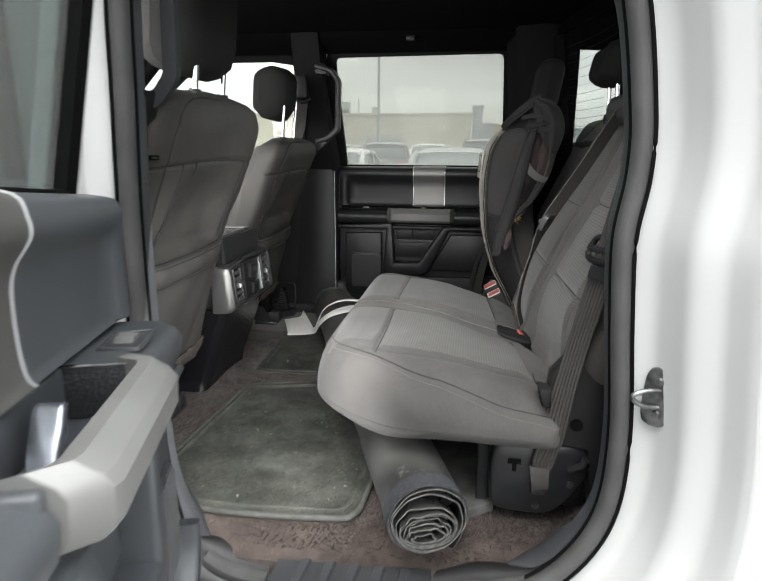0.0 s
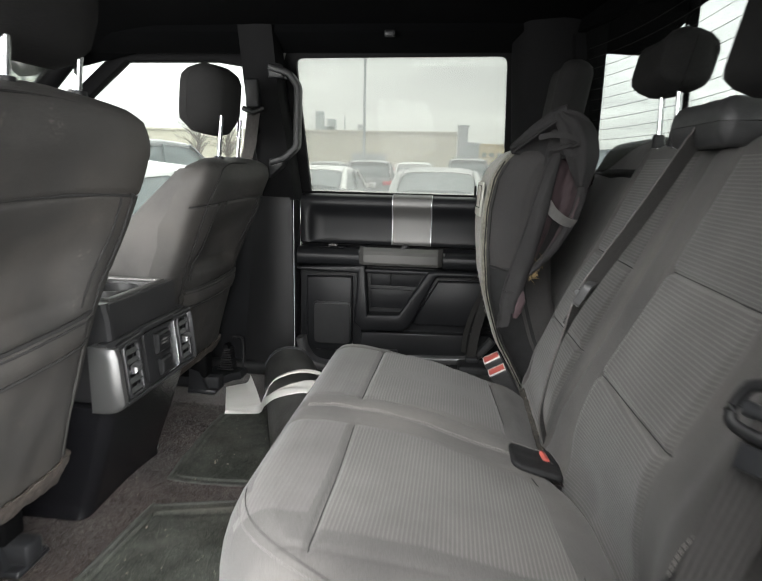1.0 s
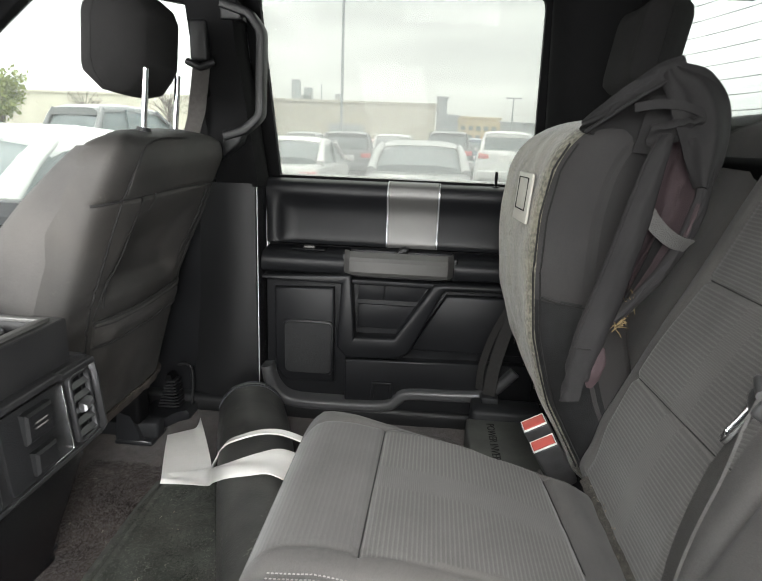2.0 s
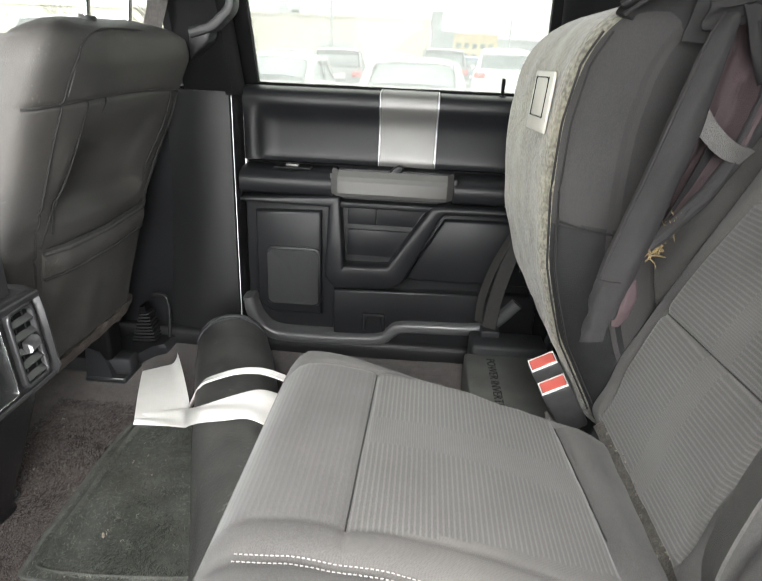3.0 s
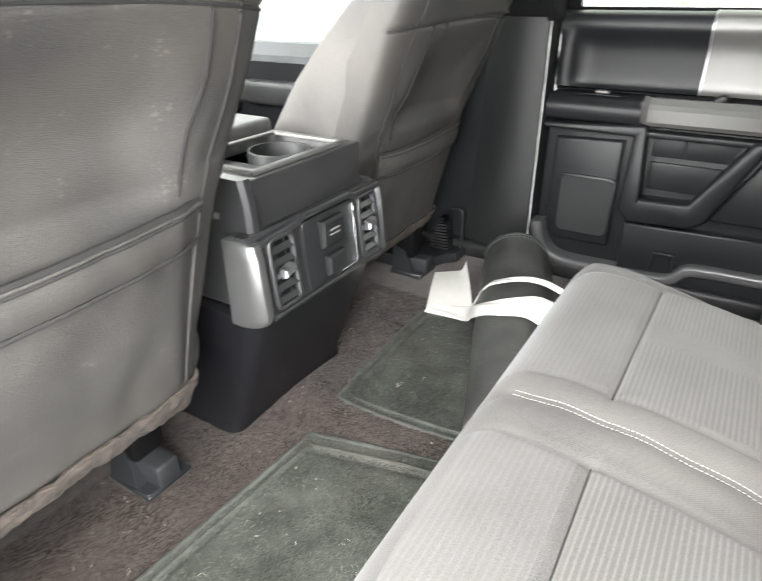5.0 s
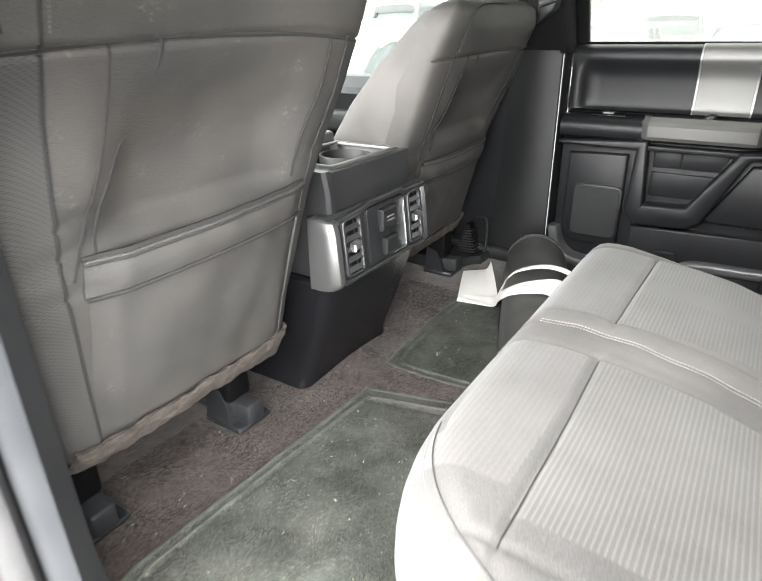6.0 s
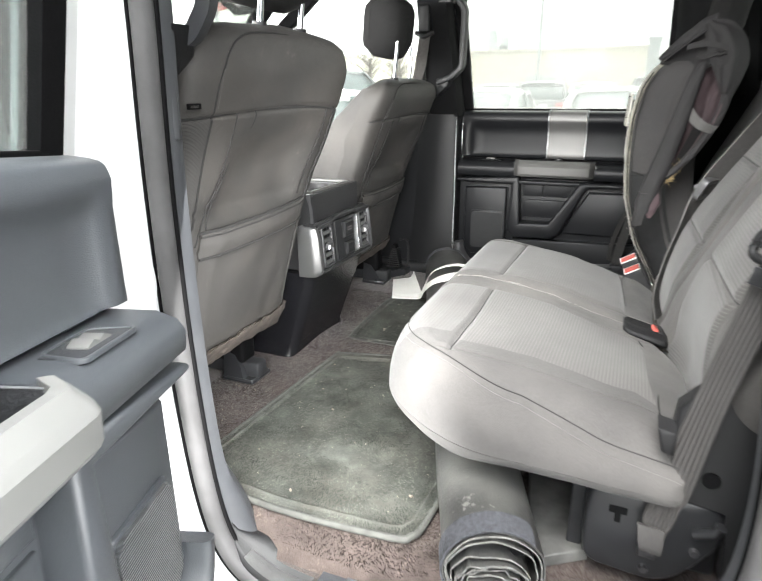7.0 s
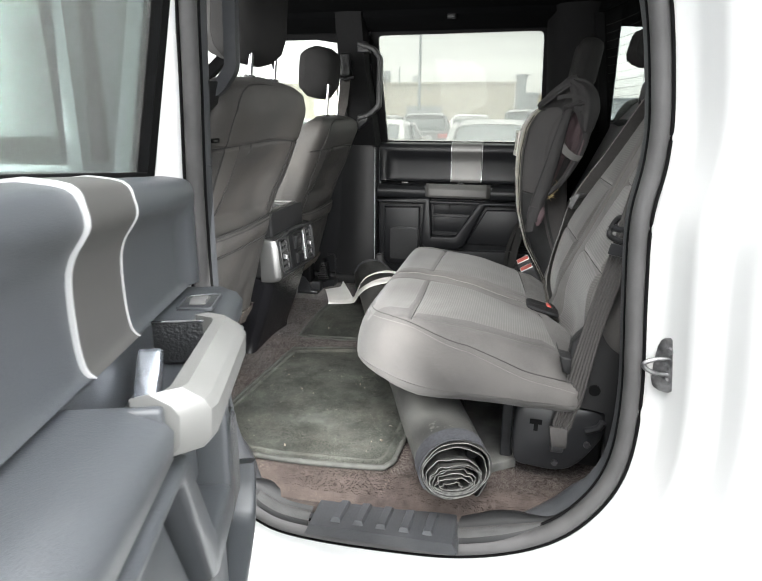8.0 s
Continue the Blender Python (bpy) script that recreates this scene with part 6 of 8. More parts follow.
part("pocket_stitching", tube([pk_place(u, v, 0.0072) for u, v in [(0.380 + 0.074 * i / 20, 1.422) for i in range(21)]], 0.0006, 5), DULL_THREAD, bench)
# buckles
bk = thing("belt_buckle", "black belt buckle with a red button in the seat gap", "buckle", group="buckles", at=(0.43, 1.43, 0.89))
part("body", box((-0.013, -0.028, -0.05), (0.013, 0.028, 0.024), 0.006), PLASTIC, bk, xf=pose(0.468, 1.412, 0.892, 0, -62, 8))
part("button", box((-0.012, -0.020, 0.022), (0.012, 0.012, 0.034), 0.003), RED, bk, xf=pose(0.468, 1.412, 0.892, 0, -62, 8))
for k, (x, y, z) in enumerate(((0.372, 1.935, 0.925), (0.385, 1.895, 0.905))):
    bk = thing("belt_buckle", "black belt buckle with a bright red button on a stalk", "buckle", group="buckles", at=(x, y, z - 0.1))
    part("body", box((-0.025, -0.0145, -0.13), (0.025, 0.0145, 0.0), 0.006), BUCKLE_DARK, bk, xf=pose(x + 0.01, y - 0.01, z, 22, -30, 0))
    part("button", box((-0.0205, -0.010, -0.003), (0.0205, 0.010, 0.0035), 0.0015), RED, bk, xf=pose(x + 0.01, y - 0.01, z, 22, -30, 0))
    part("button_rim", tube([(-0.022, -0.0115, 0.0005), (0.022, -0.0115, 0.0005), (0.022, 0.0115, 0.0005), (-0.022, 0.0115, 0.0005)], 0.0019, 6, closed=True), TAG, bk, xf=pose(x + 0.01, y - 0.01, z, 22, -30, 0))

LATCH = mat("aged_plastic", (0.38, 0.37, 0.33), rough=0.5, spread=0.08, scale=30, bump=0.1)
# ======== the narrow part, its cushion flipped up ========
fold = thing("folded_rear_seat", "flipped-up rear seat cushion with grey felt underside", "car seat", at=(0.45, 2.12, 0.8))
def felt_x(z):
    return interp(z, [(0.80, 0.48), (0.88, 0.440), (0.98, 0.385), (1.05, 0.362), (1.11, 0.346), (1.22, 0.335), (1.32, 0.336), (1.40, 0.350), (1.45, 0.378), (1.49, 0.42)])
def felt_place(u, v, h):
    # u up, v across, h forward (the felt face)
    z = 0.80 + u
    x = sum(felt_x(z + k * 0.012) for k in (-2, -1, 0, 1, 2)) / 5
    return (x + 0.088 - h + 0.02 * (1 - step(1.86, 1.93, v)) * (h > 0), v, z)
part("cushion", pad((0.0, 0.692), (1.868, 2.385), 0.176, 0.040, lambda i: ((0.04, 0.05), (0.04, 0.13))[i], lambda u, v: 0.004 * noise.noise((u * 14, v * 14, 2)), felt_place, 90, 70,
                    lambda u, v: 1 if v > 1.893 else (2 if u < 0.375 else 0)), [SIDE_FABRIC, FELT, LOWER_VINYL], fold, sharp=179)
for o in (0.0, 0.007):
    part("zip_seam", tube([(felt_x(0.86 + 0.58 * i / 40) + 0.010 + o * 1.5, 1.8905 - o, 0.86 + 0.58 * i / 40) for i in range(41)], 0.0018, 6), DARK_LINE, fold)
part("side_seam", tube([(0.358 + 0.090 * i / 12, 1.8665, 1.186 - 0.016 * i / 12 - 0.004 * math.sin(i / 12 * 3)) for i in range(13)], 0.002, 6), DARK_LINE, fold)
fl = part("felt_latch_plate", box((-0.002, -0.050, -0.044), (0.003, 0.050, 0.044), 0.002), LATCH, fold, "pale latch plate", xf=pose(0.330, 1.985, 1.343, 0, 4, 5))
part("latch_frame", tube([(-0.0025, -0.030, -0.022), (-0.0025, 0.036, -0.022), (-0.0025, 0.036, 0.035), (-0.0025, -0.030, 0.035)], 0.0013, 5, closed=True), SOFT_BLACK, fl, xf=pose(0.330, 1.985, 1.343, 0, 4, 5))
part("strap_tab", belt([(0.40, 1.89, 0.83), (0.42, 1.90, 0.80), (0.46, 1.91, 0.78)], 0.06, (0, 1, 0), 0.003), FABRIC, fold)
def fb_place(u, v, h):
    p = BACK0 + LEAN_BACK * u + BNORM * (h - 0.055)
    return (p.x + 0.03, v, p.z)
part("backrest", pad((-0.05, 0.668), (1.905, 2.40), 0.11, 0.05, lambda i: (0.03, 0.08), lambda u, v: 0.004 * noise.noise((u * 8, v * 8, 2)), fb_place, 40, 40), FABRIC, fold)
rear_headrest(fold, 2.13, 0.548, 1.535, 0.22, 0.170, -3, 0.085)
part("floor_hinge", box((0.40, 1.96, 0.655), (0.56, 2.36, 0.72), 0.01), STEEL_BLACK, fold)
for y in (1.98, 2.34):
    part("hinge_arm", tube([(0.48, y, 0.70), (0.50, y, 0.78), (0.50, y, 0.86)], 0.014, 8), STEEL_BLACK, fold)

# ======== on the floor ========
def floor_mat(name, label, outline, z=FLOOR):
    m = thing(name, label, "floor mat", "floor mats", at=(sum(p[0] for p in outline) / len(outline), sum(p[1] for p in outline) / len(outline), z))
    loop = [(q.x, q.y) for q in smooth_loop([(x, y, 0) for x, y in outline], 5)]
    cx, cy = sum(x for x, y in loop) / len(loop), sum(y for x, y in loop) / len(loop)
    bm = bmesh.new()
    rings = []
    for f in [1.0, 0.99, 0.98, 0.97, 0.96, 0.95, 0.94, 0.93, 0.92, 0.91, 0.90, 0.89, 0.88, 0.87] + [0.84 - 0.04 * k for k in range(21)]:
        rings.append([bm.verts.new((cx + (x - cx) * f, cy + (y - cy) * f,
                      z + 0.013 + 0.0025 * noise.noise((x * f * 9 + 5, y * f * 9, 0)) + 0.0045 * math.exp(-((f - 0.925) / 0.014) ** 2) - 0.003 * math.exp(-((f - 0.895) / 0.014) ** 2)
                      + 0.0012 * noise.noise((x * f * 70, y * f * 70, 2)))) for x, y in loop])
    base = [bm.verts.new((x, y, z)) for x, y in loop]
    n = len(loop)
    for a, b in zip([base] + rings, rings):
        for j in range(n):
            bm.faces.new((a[j], a[(j + 1) % n], b[(j + 1) % n], b[j]))
    bm.faces.new(rings[-1])
    bm.faces.new(base[::-1])
    part("carpet_face", bm, MAT, m)
    part("binding", tube([(x, y, z + 0.009) for x, y in loop], 0.0065, 8, closed=True), MAT_EDGE, m, "stitched mat edge")
    return m
MAT_NEAR = [(-0.40, 0.93), (-0.405, 1.0), (-0.39, 1.30), (-0.378, 1.50), (-0.36, 1.52), (-0.20, 1.56), (0.05, 1.60), (0.10, 1.55),
                                                     (0.105, 1.2), (0.098, 0.95), (0.085, 0.895), (0.05, 0.878), (-0.15, 0.865), (-0.33, 0.878), (-0.385, 0.895)]
MAT_FAR = [(-0.40, 1.66), (-0.41, 1.80), (-0.415, 1.99), (-0.39, 2.03), (-0.2, 2.06), (0.05, 2.08), (0.09, 2.04), (0.09, 1.75), (0.07, 1.69), (-0.16, 1.635), (-0.37, 1.625)]
floor_mat("floor_mat", "worn grey carpet floor mat with a bound edge", MAT_NEAR)
floor_mat("floor_mat", "dark grey carpet floor mat on the far side", MAT_FAR)

VINYL_EDGE = mat("frayed_edge", (0.13, 0.13, 0.125), rough=0.9, spread=0.5, scale=90, bump=0.6)
# rolled vinyl cover under the seat
roll = thing("rolled_cover", "rolled dusty black vinyl cover with hook tape edge", "rolled cover", at=(0.0, 1.5, FLOOR))
A, B = Vector((0.247, 0.80, 0.733)), Vector((-0.278, 2.275, 0.735))
AX = (B - A).normalized()
SIDE, UPV = AX.cross(Vector((0, 0, 1))).normalized(), Vector((0, 0, 1))
def roll_pt(s, w, r):
    flat = 0.92
    return A + AX * s + SIDE * (r * math.cos(w)) + UPV * (r * flat * math.sin(w))
LEN = (B - A).length
def roll_skin(u, v):
    s, w = LEN * u, -1.1 + 2 * math.pi * v
    r = 0.076 + 0.009 * step(0.3, 0.9, u) + 0.004 * noise.noise((s * 5, math.cos(w) * 2, math.sin(w) * 2)) - 0.004 * step(0.9, 1.0, u)
    c = roll_pt(s, w, r)
    return c, (c - (A + AX * s)).normalized()
part("outer_layer", sheet(70, 48, roll_skin, 0.003), VINYL, roll)
turns = 9.2
def spiral(u, v):
    w = -1.1 - 2 * math.pi * turns * v
    r = interp(v, [(0, 0.0725), (0.16, 0.068), (0.30, 0.058), (0.6, 0.047), (0.85, 0.034), (1, 0.012)])
    r += (0.002 + 0.008 * v) * noise.noise((math.cos(w) * 2.6, math.sin(w) * 2.6, 5 * v)) + 0.0018 * noise.noise((v * 120, 0, 4))
    squash = interp(v, [(0, 0.92), (0.15, 0.86), (0.3, 0.72), (0.7, 0.55), (1, 0.35)])
    low = -(0.0665 - 0.020 * v - r * squash) * step(0.05, 0.3, v)
    c = A + AX * (-0.005 + 0.30 * u + 0.010 * noise.noise((v * 14, 3, 0))) + SIDE * (r * math.cos(w) - 0.004 * v) + UPV * (r * squash * math.sin(w) + low)
    return c, (SIDE * math.cos(w) + UPV * math.sin(w)).normalized()
part("inner_winding", sheet(3, 460, spiral, 0.0016), VINYL, roll)
part("winding_edge", tube([spiral(0, i / 460)[0] for i in range(461)], 0.0009, 5), VINYL_EDGE, roll, "frayed grey edge")
def tape(u, v):
    w = 0.75 + 3.0 * v
    c = roll_pt(-0.003 + 0.042 * u, w, 0.0785)
    return c, (c - (A + AX * 0.01)).normalized()
part("hook_tape", sheet(4, 40, tape, 0.003), VELCRO, roll, "grey hook and loop tape")
def flap(u, v):
    c = roll_pt(0.0 + 0.34 * u, -0.5 - 0.5 * v, 0.078 + 0.012 * v + 0.004 * noise.noise((u * 7, v * 3, 1)))
    return c, SIDE
part("loose_flap", sheet(16, 6, flap, 0.003), VINYL, roll)
def end_tape(u, v):
    w = 0.3 + 2.6 * v
    c = roll_pt(LEN - 0.030 + 0.030 * u, w, 0.0845 - 0.003 * u + 0.002 * noise.noise((v * 30, u * 4, 0)))
    return c, (c - (A + AX * LEN)).normalized()
part("hook_tape", sheet(4, 40, end_tape, 0.003), VELCRO, roll, "grey hook and loop tape")
part("end_cap", tube([roll_pt(LEN - 0.02, 0, 0), roll_pt(LEN - 0.004, 0, 0)], [0.080, 0.072], 28), VINYL, roll)
part("core", tube([roll_pt(0.008, 0.75, 0.050), roll_pt(0.10, 0.75, 0.050)], 0.013, 12), SOFT_BLACK, roll)

# flat board beside the roll
board = tagged(part("flat_board", prism([(0.285, 0.905), (0.372, 0.965), (0.33, 1.30), (0.22, 1.30)], 0.653, 0.675, 0.003), WOOD_DUSTY,
                    xf=Matrix(((1, 0, 0, 0), (0, 0, 1, 0), (0, 1, 0, 0), (0, 0, 0, 1)))), "dusty black flat board on the carpet", "board")

# white strap lying over the roll
strap = thing("white_strap", "white plastic strap wound round the rolled cover", "strap", at=(-0.35, 2.0, 0.68))
LOW_EDGE = smooth_loop([(-0.405, 2.006, 0.670), (-0.340, 2.000, 0.675), (-0.285, 1.978, 0.692), (-0.246, 1.913, 0.748), (-0.200, 1.862, 0.795), (-0.147, 1.836, 0.819), (-0.100, 1.835, 0.823), (-0.03, 1.82, 0.80)], 6, False)
TOP_EDGE = smooth_loop([(-0.402, 2.034, 0.674), (-0.355, 2.050, 0.676), (-0.308, 2.050, 0.690), (-0.266, 1.972, 0.745), (-0.200, 1.900, 0.806), (-0.145, 1.905, 0.824), (-0.100, 1.925, 0.824), (-0.03, 1.93, 0.80)], 6, False)
def band_at(u, v):
    i = min(int(u * (len(LOW_EDGE) - 1)), len(LOW_EDGE) - 2)
    k = u * (len(LOW_EDGE) - 1) - i
    p = LOW_EDGE[i].lerp(LOW_EDGE[i + 1], k).lerp(TOP_EDGE[i].lerp(TOP_EDGE[i + 1], k), v)
    return (p.x, p.y, p.z + 0.004 * math.sin(v * 3.1) + 0.003 * math.sin(v * 7 + u * 9)), (0.0, 0.0, 1.0)
part("wide_end", sheet(48, 8, band_at, 0.0025), TAG, strap)
def flap_at(u, v):
    lo = Vector((-0.404, 2.010, 0.670)).lerp(Vector((-0.312, 2.078, 0.674)), u)
    hi = Vector((-0.485, 2.218, 0.668)).lerp(Vector((-0.405, 2.262, 0.676)), u)
    p = lo.lerp(hi, v)
    curl = 0.026 * max(0, (u - 0.72) / 0.28) ** 2 * v ** 2
    return (p.x - 0.3 * curl, p.y, p.z + 0.006 * math.sin(math.pi * v) + curl + 0.008 * (1 - v) * (1 - u) ** 4), (0, -0.1, 0.99)
part("wide_flap", sheet(20, 14, flap_at, 0.0025), TAG, strap)
loop_pts = smooth_loop([(-0.305, 2.068, 0.682), (-0.283, 2.030, 0.725), (-0.242, 1.985, 0.793), (-0.202, 1.967, 0.822), (-0.168, 1.973, 0.832), (-0.138, 1.982, 0.832), (-0.104, 1.985, 0.826), (-0.04, 1.99, 0.80)], 5, False)
part("narrow_band", belt(loop_pts, 0.016, (0.1, 1, 0.1), 0.0018), TAG, strap)

# power inverter on the far floor
inv = thing("power_inverter", "black power inverter box with raised lettering", "power inverter", at=(0.38, 2.10, 0.66))
DUSTY = mat("dusty_grey_case", (0.060, 0.062, 0.058), rough=0.6, spread=0.2, scale=14, bump=0.2, stain=(0.12, 0.12, 0.11), stain_scale=9, stain_amount=0.5)
part("case", box((0.285, 1.915, 0.655), (0.47, 2.275, 0.752), 0.006), DUSTY, inv)
word("lettering", "POWER INVERTER", 0.027, pose(0.335, 2.25, 0.7535, 0, 0, -90), LOWER_VINYL, inv, "raised black lettering")
part("bracket_bar", box((0.30, 2.27, 0.70), (0.48, 2.36, 0.775), 0.01), STEEL_BLACK, inv)

FAR_WEB = mat("black_webbing", (0.020, 0.0195, 0.019), rough=0.7, spread=0.15, scale=120, bump=0.5, bump_scale=700, ior=1.25)
# far belt hanging by the door
fbelt = thing("seat_belt", "black seat belt hanging beside the far door", "seat belt", group="seat belts", at=(0.36, 2.36, 0.78))
part("webbing", belt(smooth_loop([(0.40, 2.36, 1.05), (0.375, 2.36, 0.95), (0.355, 2.355, 0.86), (0.345, 2.34, 0.785)], 5, False), 0.034, (0.9, -0.4, 0.1)), FAR_WEB, fbelt)
part("webbing", belt(smooth_loop([(0.395, 2.37, 1.05), (0.35, 2.375, 0.95), (0.325, 2.37, 0.86), (0.32, 2.35, 0.80)], 5, False), 0.026, (0.6, -0.8, 0.1)), FAR_WEB, fbelt)
part("anchor", box((0.325, 2.32, 0.77), (0.37, 2.36, 0.79), 0.004), STEEL_BLACK, fbelt)

# front passenger belt on the far pillar
pb = thing("seat_belt", "grey front seat belt on the far pillar", "seat belt", group="seat belts", at=(-0.43, 2.40, 1.3))
part("webbing", belt([(-0.425, 2.392, 1.60), (-0.440, 2.385, 1.48), (-0.475, 2.365, 1.35), (-0.53, 2.34, 1.22)], 0.046, (0.9, 0.3, 0.3)), WEB, pb)
part("guide", tube([(-0.46, 2.388, 1.605), (-0.425, 2.38, 1.59), (-0.39, 2.388, 1.605)], 0.009, 8), PLASTIC, pb)
part("guide_cover", box((-0.448, 2.372, 1.605), (-0.402, 2.40, 1.70), 0.008), PLASTIC, pb)

# pleated cover and foot of the far seat by the pillar
boot = thing("cable_boot", "black pleated plastic cover at the foot of the far pillar", "cover", at=(-0.48, 2.38, FLOOR))
for k in range(10):
    z, w = 0.672 + 0.0092 * k, 0.031 - 0.0022 * k
    part("pleat", loft([[(-0.541 + 0.001 * k - w, y, z), (-0.541 + 0.001 * k + w, y + 0.006, z), (-0.541 + 0.001 * k + w, y + 0.006, z + 0.0042), (-0.541 + 0.001 * k - w, y, z + 0.0042)] for y in (2.345, 2.385)]), PLASTIC, boot, smooth=False)
part("pleat_core", loft([[(-0.566, 2.352, z), (-0.520, 2.356, z), (-0.520, 2.39, z), (-0.566, 2.39, z)] if z < 0.7 else [(-0.545, 2.352, z), (-0.532, 2.356, z), (-0.532, 2.39, z), (-0.545, 2.39, z)] for z in (0.66, 0.775)]), SOFT_BLACK, boot)
part("frame", tube(smooth_loop([(-0.492, 2.392, 0.665), (-0.487, 2.396, 0.72), (-0.490, 2.398, 0.780), (-0.505, 2.400, 0.794), (-0.530, 2.400, 0.790)], 4, False), 0.0045, 8), PLASTIC, boot)
part("foot", loft([[(-0.60, 2.24, z), (-0.56 + e, 2.225 + e, z), (-0.50 - e, 2.33, z), (-0.480 - e, 2.345, z), (-0.478, 2.40, z), (-0.60, 2.40, z)] for z, e in ((0.645, 0.0), (0.668, 0.0), (0.676, 0.008))]), BRACKET, boot, sharp=30)
CLOTH_GREY = weave(mat("grey_padded_cloth", (0.0145, 0.0135, 0.0142), rough=0.85, bump=0.5, bump_scale=700, spread=0.2, scale=9, fine=0.3), 0.0016, 0.78, 0.15)
CLOTH_DARK = mat("black_bag_cloth", (0.014, 0.0133, 0.014), rough=0.85, bump=0.5, bump_scale=700, spread=0.2, scale=9, fine=0.3)
BRUSH = mat("straw_coloured_pile", (0.15, 0.11, 0.055), rough=0.9, spread=0.4, scale=90, bump=0.8, bump_scale=600)
# dark backpack hung over the flipped seat, its strap towards the bench
bag = thing("hanging_backpack", "dark grey backpack with plum lining hung over the folded seat", "backpack", at=(0.48, 1.86, 1.1))
FRONT = smooth_loop([(0.488, 1.772, 1.452), (0.476, 1.758, 1.415), (0.461, 1.748, 1.350), (0.446, 1.745, 1.280), (0.428, 1.740, 1.210), (0.410, 1.732, 1.150), (0.402, 1.728, 1.100)], 8, False)
BACKS = smooth_loop([(0.530, 1.765, 1.455), (0.543, 1.762, 1.410), (0.542, 1.755, 1.365), (0.528, 1.750, 1.318), (0.500, 1.748, 1.262), (0.470, 1.745, 1.222), (0.440, 1.742, 1.190)], 8, False)
def along(path, u):
    i = min(int(u * (len(path) - 1)), len(path) - 2)
    return path[i].lerp(path[i + 1], u * (len(path) - 1) - i)
def soft_band(path, width, bulge, across, seed, curl=0.0):
    """A wide strip of padded cloth with a rounded face, creases and one edge curled in."""
    ac = Vector(across).normalized()
    def f(u, v):
        c, d = along(path, u), (along(path, min(1, u + 0.03)) - along(path, max(0, u - 0.03))).normalized()
        a = (ac - d * ac.dot(d)).normalized()
        nn = d.cross(a)
        nn = -nn if nn.y > 0 else nn
        k = 2 * v - 1
        w = interp(u, width) / 2
        lift = bulge * (1 - k * k) + 0.004 * noise.noise((u * 6, v * 2, seed)) + 0.0025 * noise.noise((u * 17, v * 5 + u * 6, seed + 3))
        return c + a * w * k * (1 - curl * max(0, k) ** 3) + nn * (lift - 0.020 * curl * max(0, k) ** 3), nn
    return sheet(56, 16, f, 0.005)
part("padded_strap", soft_band(FRONT, [(0, 0.020), (0.12, 0.032), (0.35, 0.046), (0.65, 0.054), (0.85, 0.052), (1, 0.040)], 0.013, (0.85, 0.0, -0.45), 3, 0.35), CLOTH_GREY, bag, "grey padded shoulder strap")
part("strap_edge", tube([along(FRONT, i / 60) + Vector((-0.85, -0.1, 0.45)) * interp(i / 60, [(0, 0.010), (0.12, 0.0165), (0.35, 0.0235), (0.65, 0.0275), (0.85, 0.0265), (1, 0.020)]) for i in range(61)], 0.0022, 6), CLOTH_GREY, bag, "bound strap edge")
part("thin_strap", soft_band(BACKS, [(0, 0.034), (0.3, 0.022), (1, 0.016)], 0.006, (0.85, 0.0, -0.45), 9), CLOTH_GREY, bag)
def lining(u, v):
    p = along(FRONT, 0.05 + u * 0.75).lerp(along(BACKS, u), v)
    return p + Vector((0.012, 0.045, 0.0)) * math.sin(math.pi * min(1, v * 1.1)) * (1 - 0.3 * u) + Vector((0, 0.014, 0.006)) * noise.noise((u * 7, v * 5, 2)), Vector((0.3, -0.9, 0.1))
part("lining", sheet(40, 18, lining, 0.004), CLOTH, bag, "plum cloth lining")
def inside(u, v):
    p = along(FRONT, 0.42 + 0.42 * u).lerp(along(BACKS, 0.45 + 0.5 * u), 0.42 + 0.58 * v)
    return p + Vector((0.004, 0.026, -0.010)) * math.sin(math.pi * v), Vector((0, -1, 0))
part("dark_inside", sheet(16, 10, inside, 0.003), CLOTH_DARK, bag)
BRIM = smooth_loop([(0.392, 1.860, 1.470), (0.420, 1.835, 1.494), (0.452, 1.815, 1.520), (0.480, 1.800, 1.540), (0.506, 1.790, 1.552)], 8, False)
UNDER = smooth_loop([(0.398, 1.885, 1.458), (0.430, 1.885, 1.452), (0.465, 1.875, 1.448), (0.490, 1.850, 1.440), (0.505, 1.82, 1.43)], 8, False)
SHOULDER = smooth_loop([(0.506, 1.790, 1.552), (0.540, 1.790, 1.540), (0.566, 1.788, 1.512), (0.578, 1.782, 1.470), (0.572, 1.775, 1.425), (0.556, 1.766, 1.380)], 8, False)
INNER = smooth_loop([(0.478, 1.806, 1.535), (0.486, 1.790, 1.508), (0.492, 1.778, 1.482), (0.500, 1.770, 1.458), (0.514, 1.764, 1.425), (0.530, 1.758, 1.385)], 8, False)
part("brim", soft_band(BRIM, [(0, 0.010), (0.3, 0.022), (0.8, 0.030), (1, 0.026)], 0.005, (-0.35, 0.1, 0.9), 5), CLOTH_DARK, bag, "dark folded brim")
part("brim_edge", tube([p + Vector((0.003, -0.006, -0.012)) for p in BRIM], 0.0032, 6), CLOTH_GREY, bag)
def under(u, v):
    p = along(BRIM, u).lerp(along(UNDER, u), v)
    return p + Vector((0, 0.02, 0)) * math.sin(math.pi * v), Vector((0, -1, 0.2))
part("dark_hollow", sheet(30, 12, under, 0.003), CLOTH_DARK, bag)
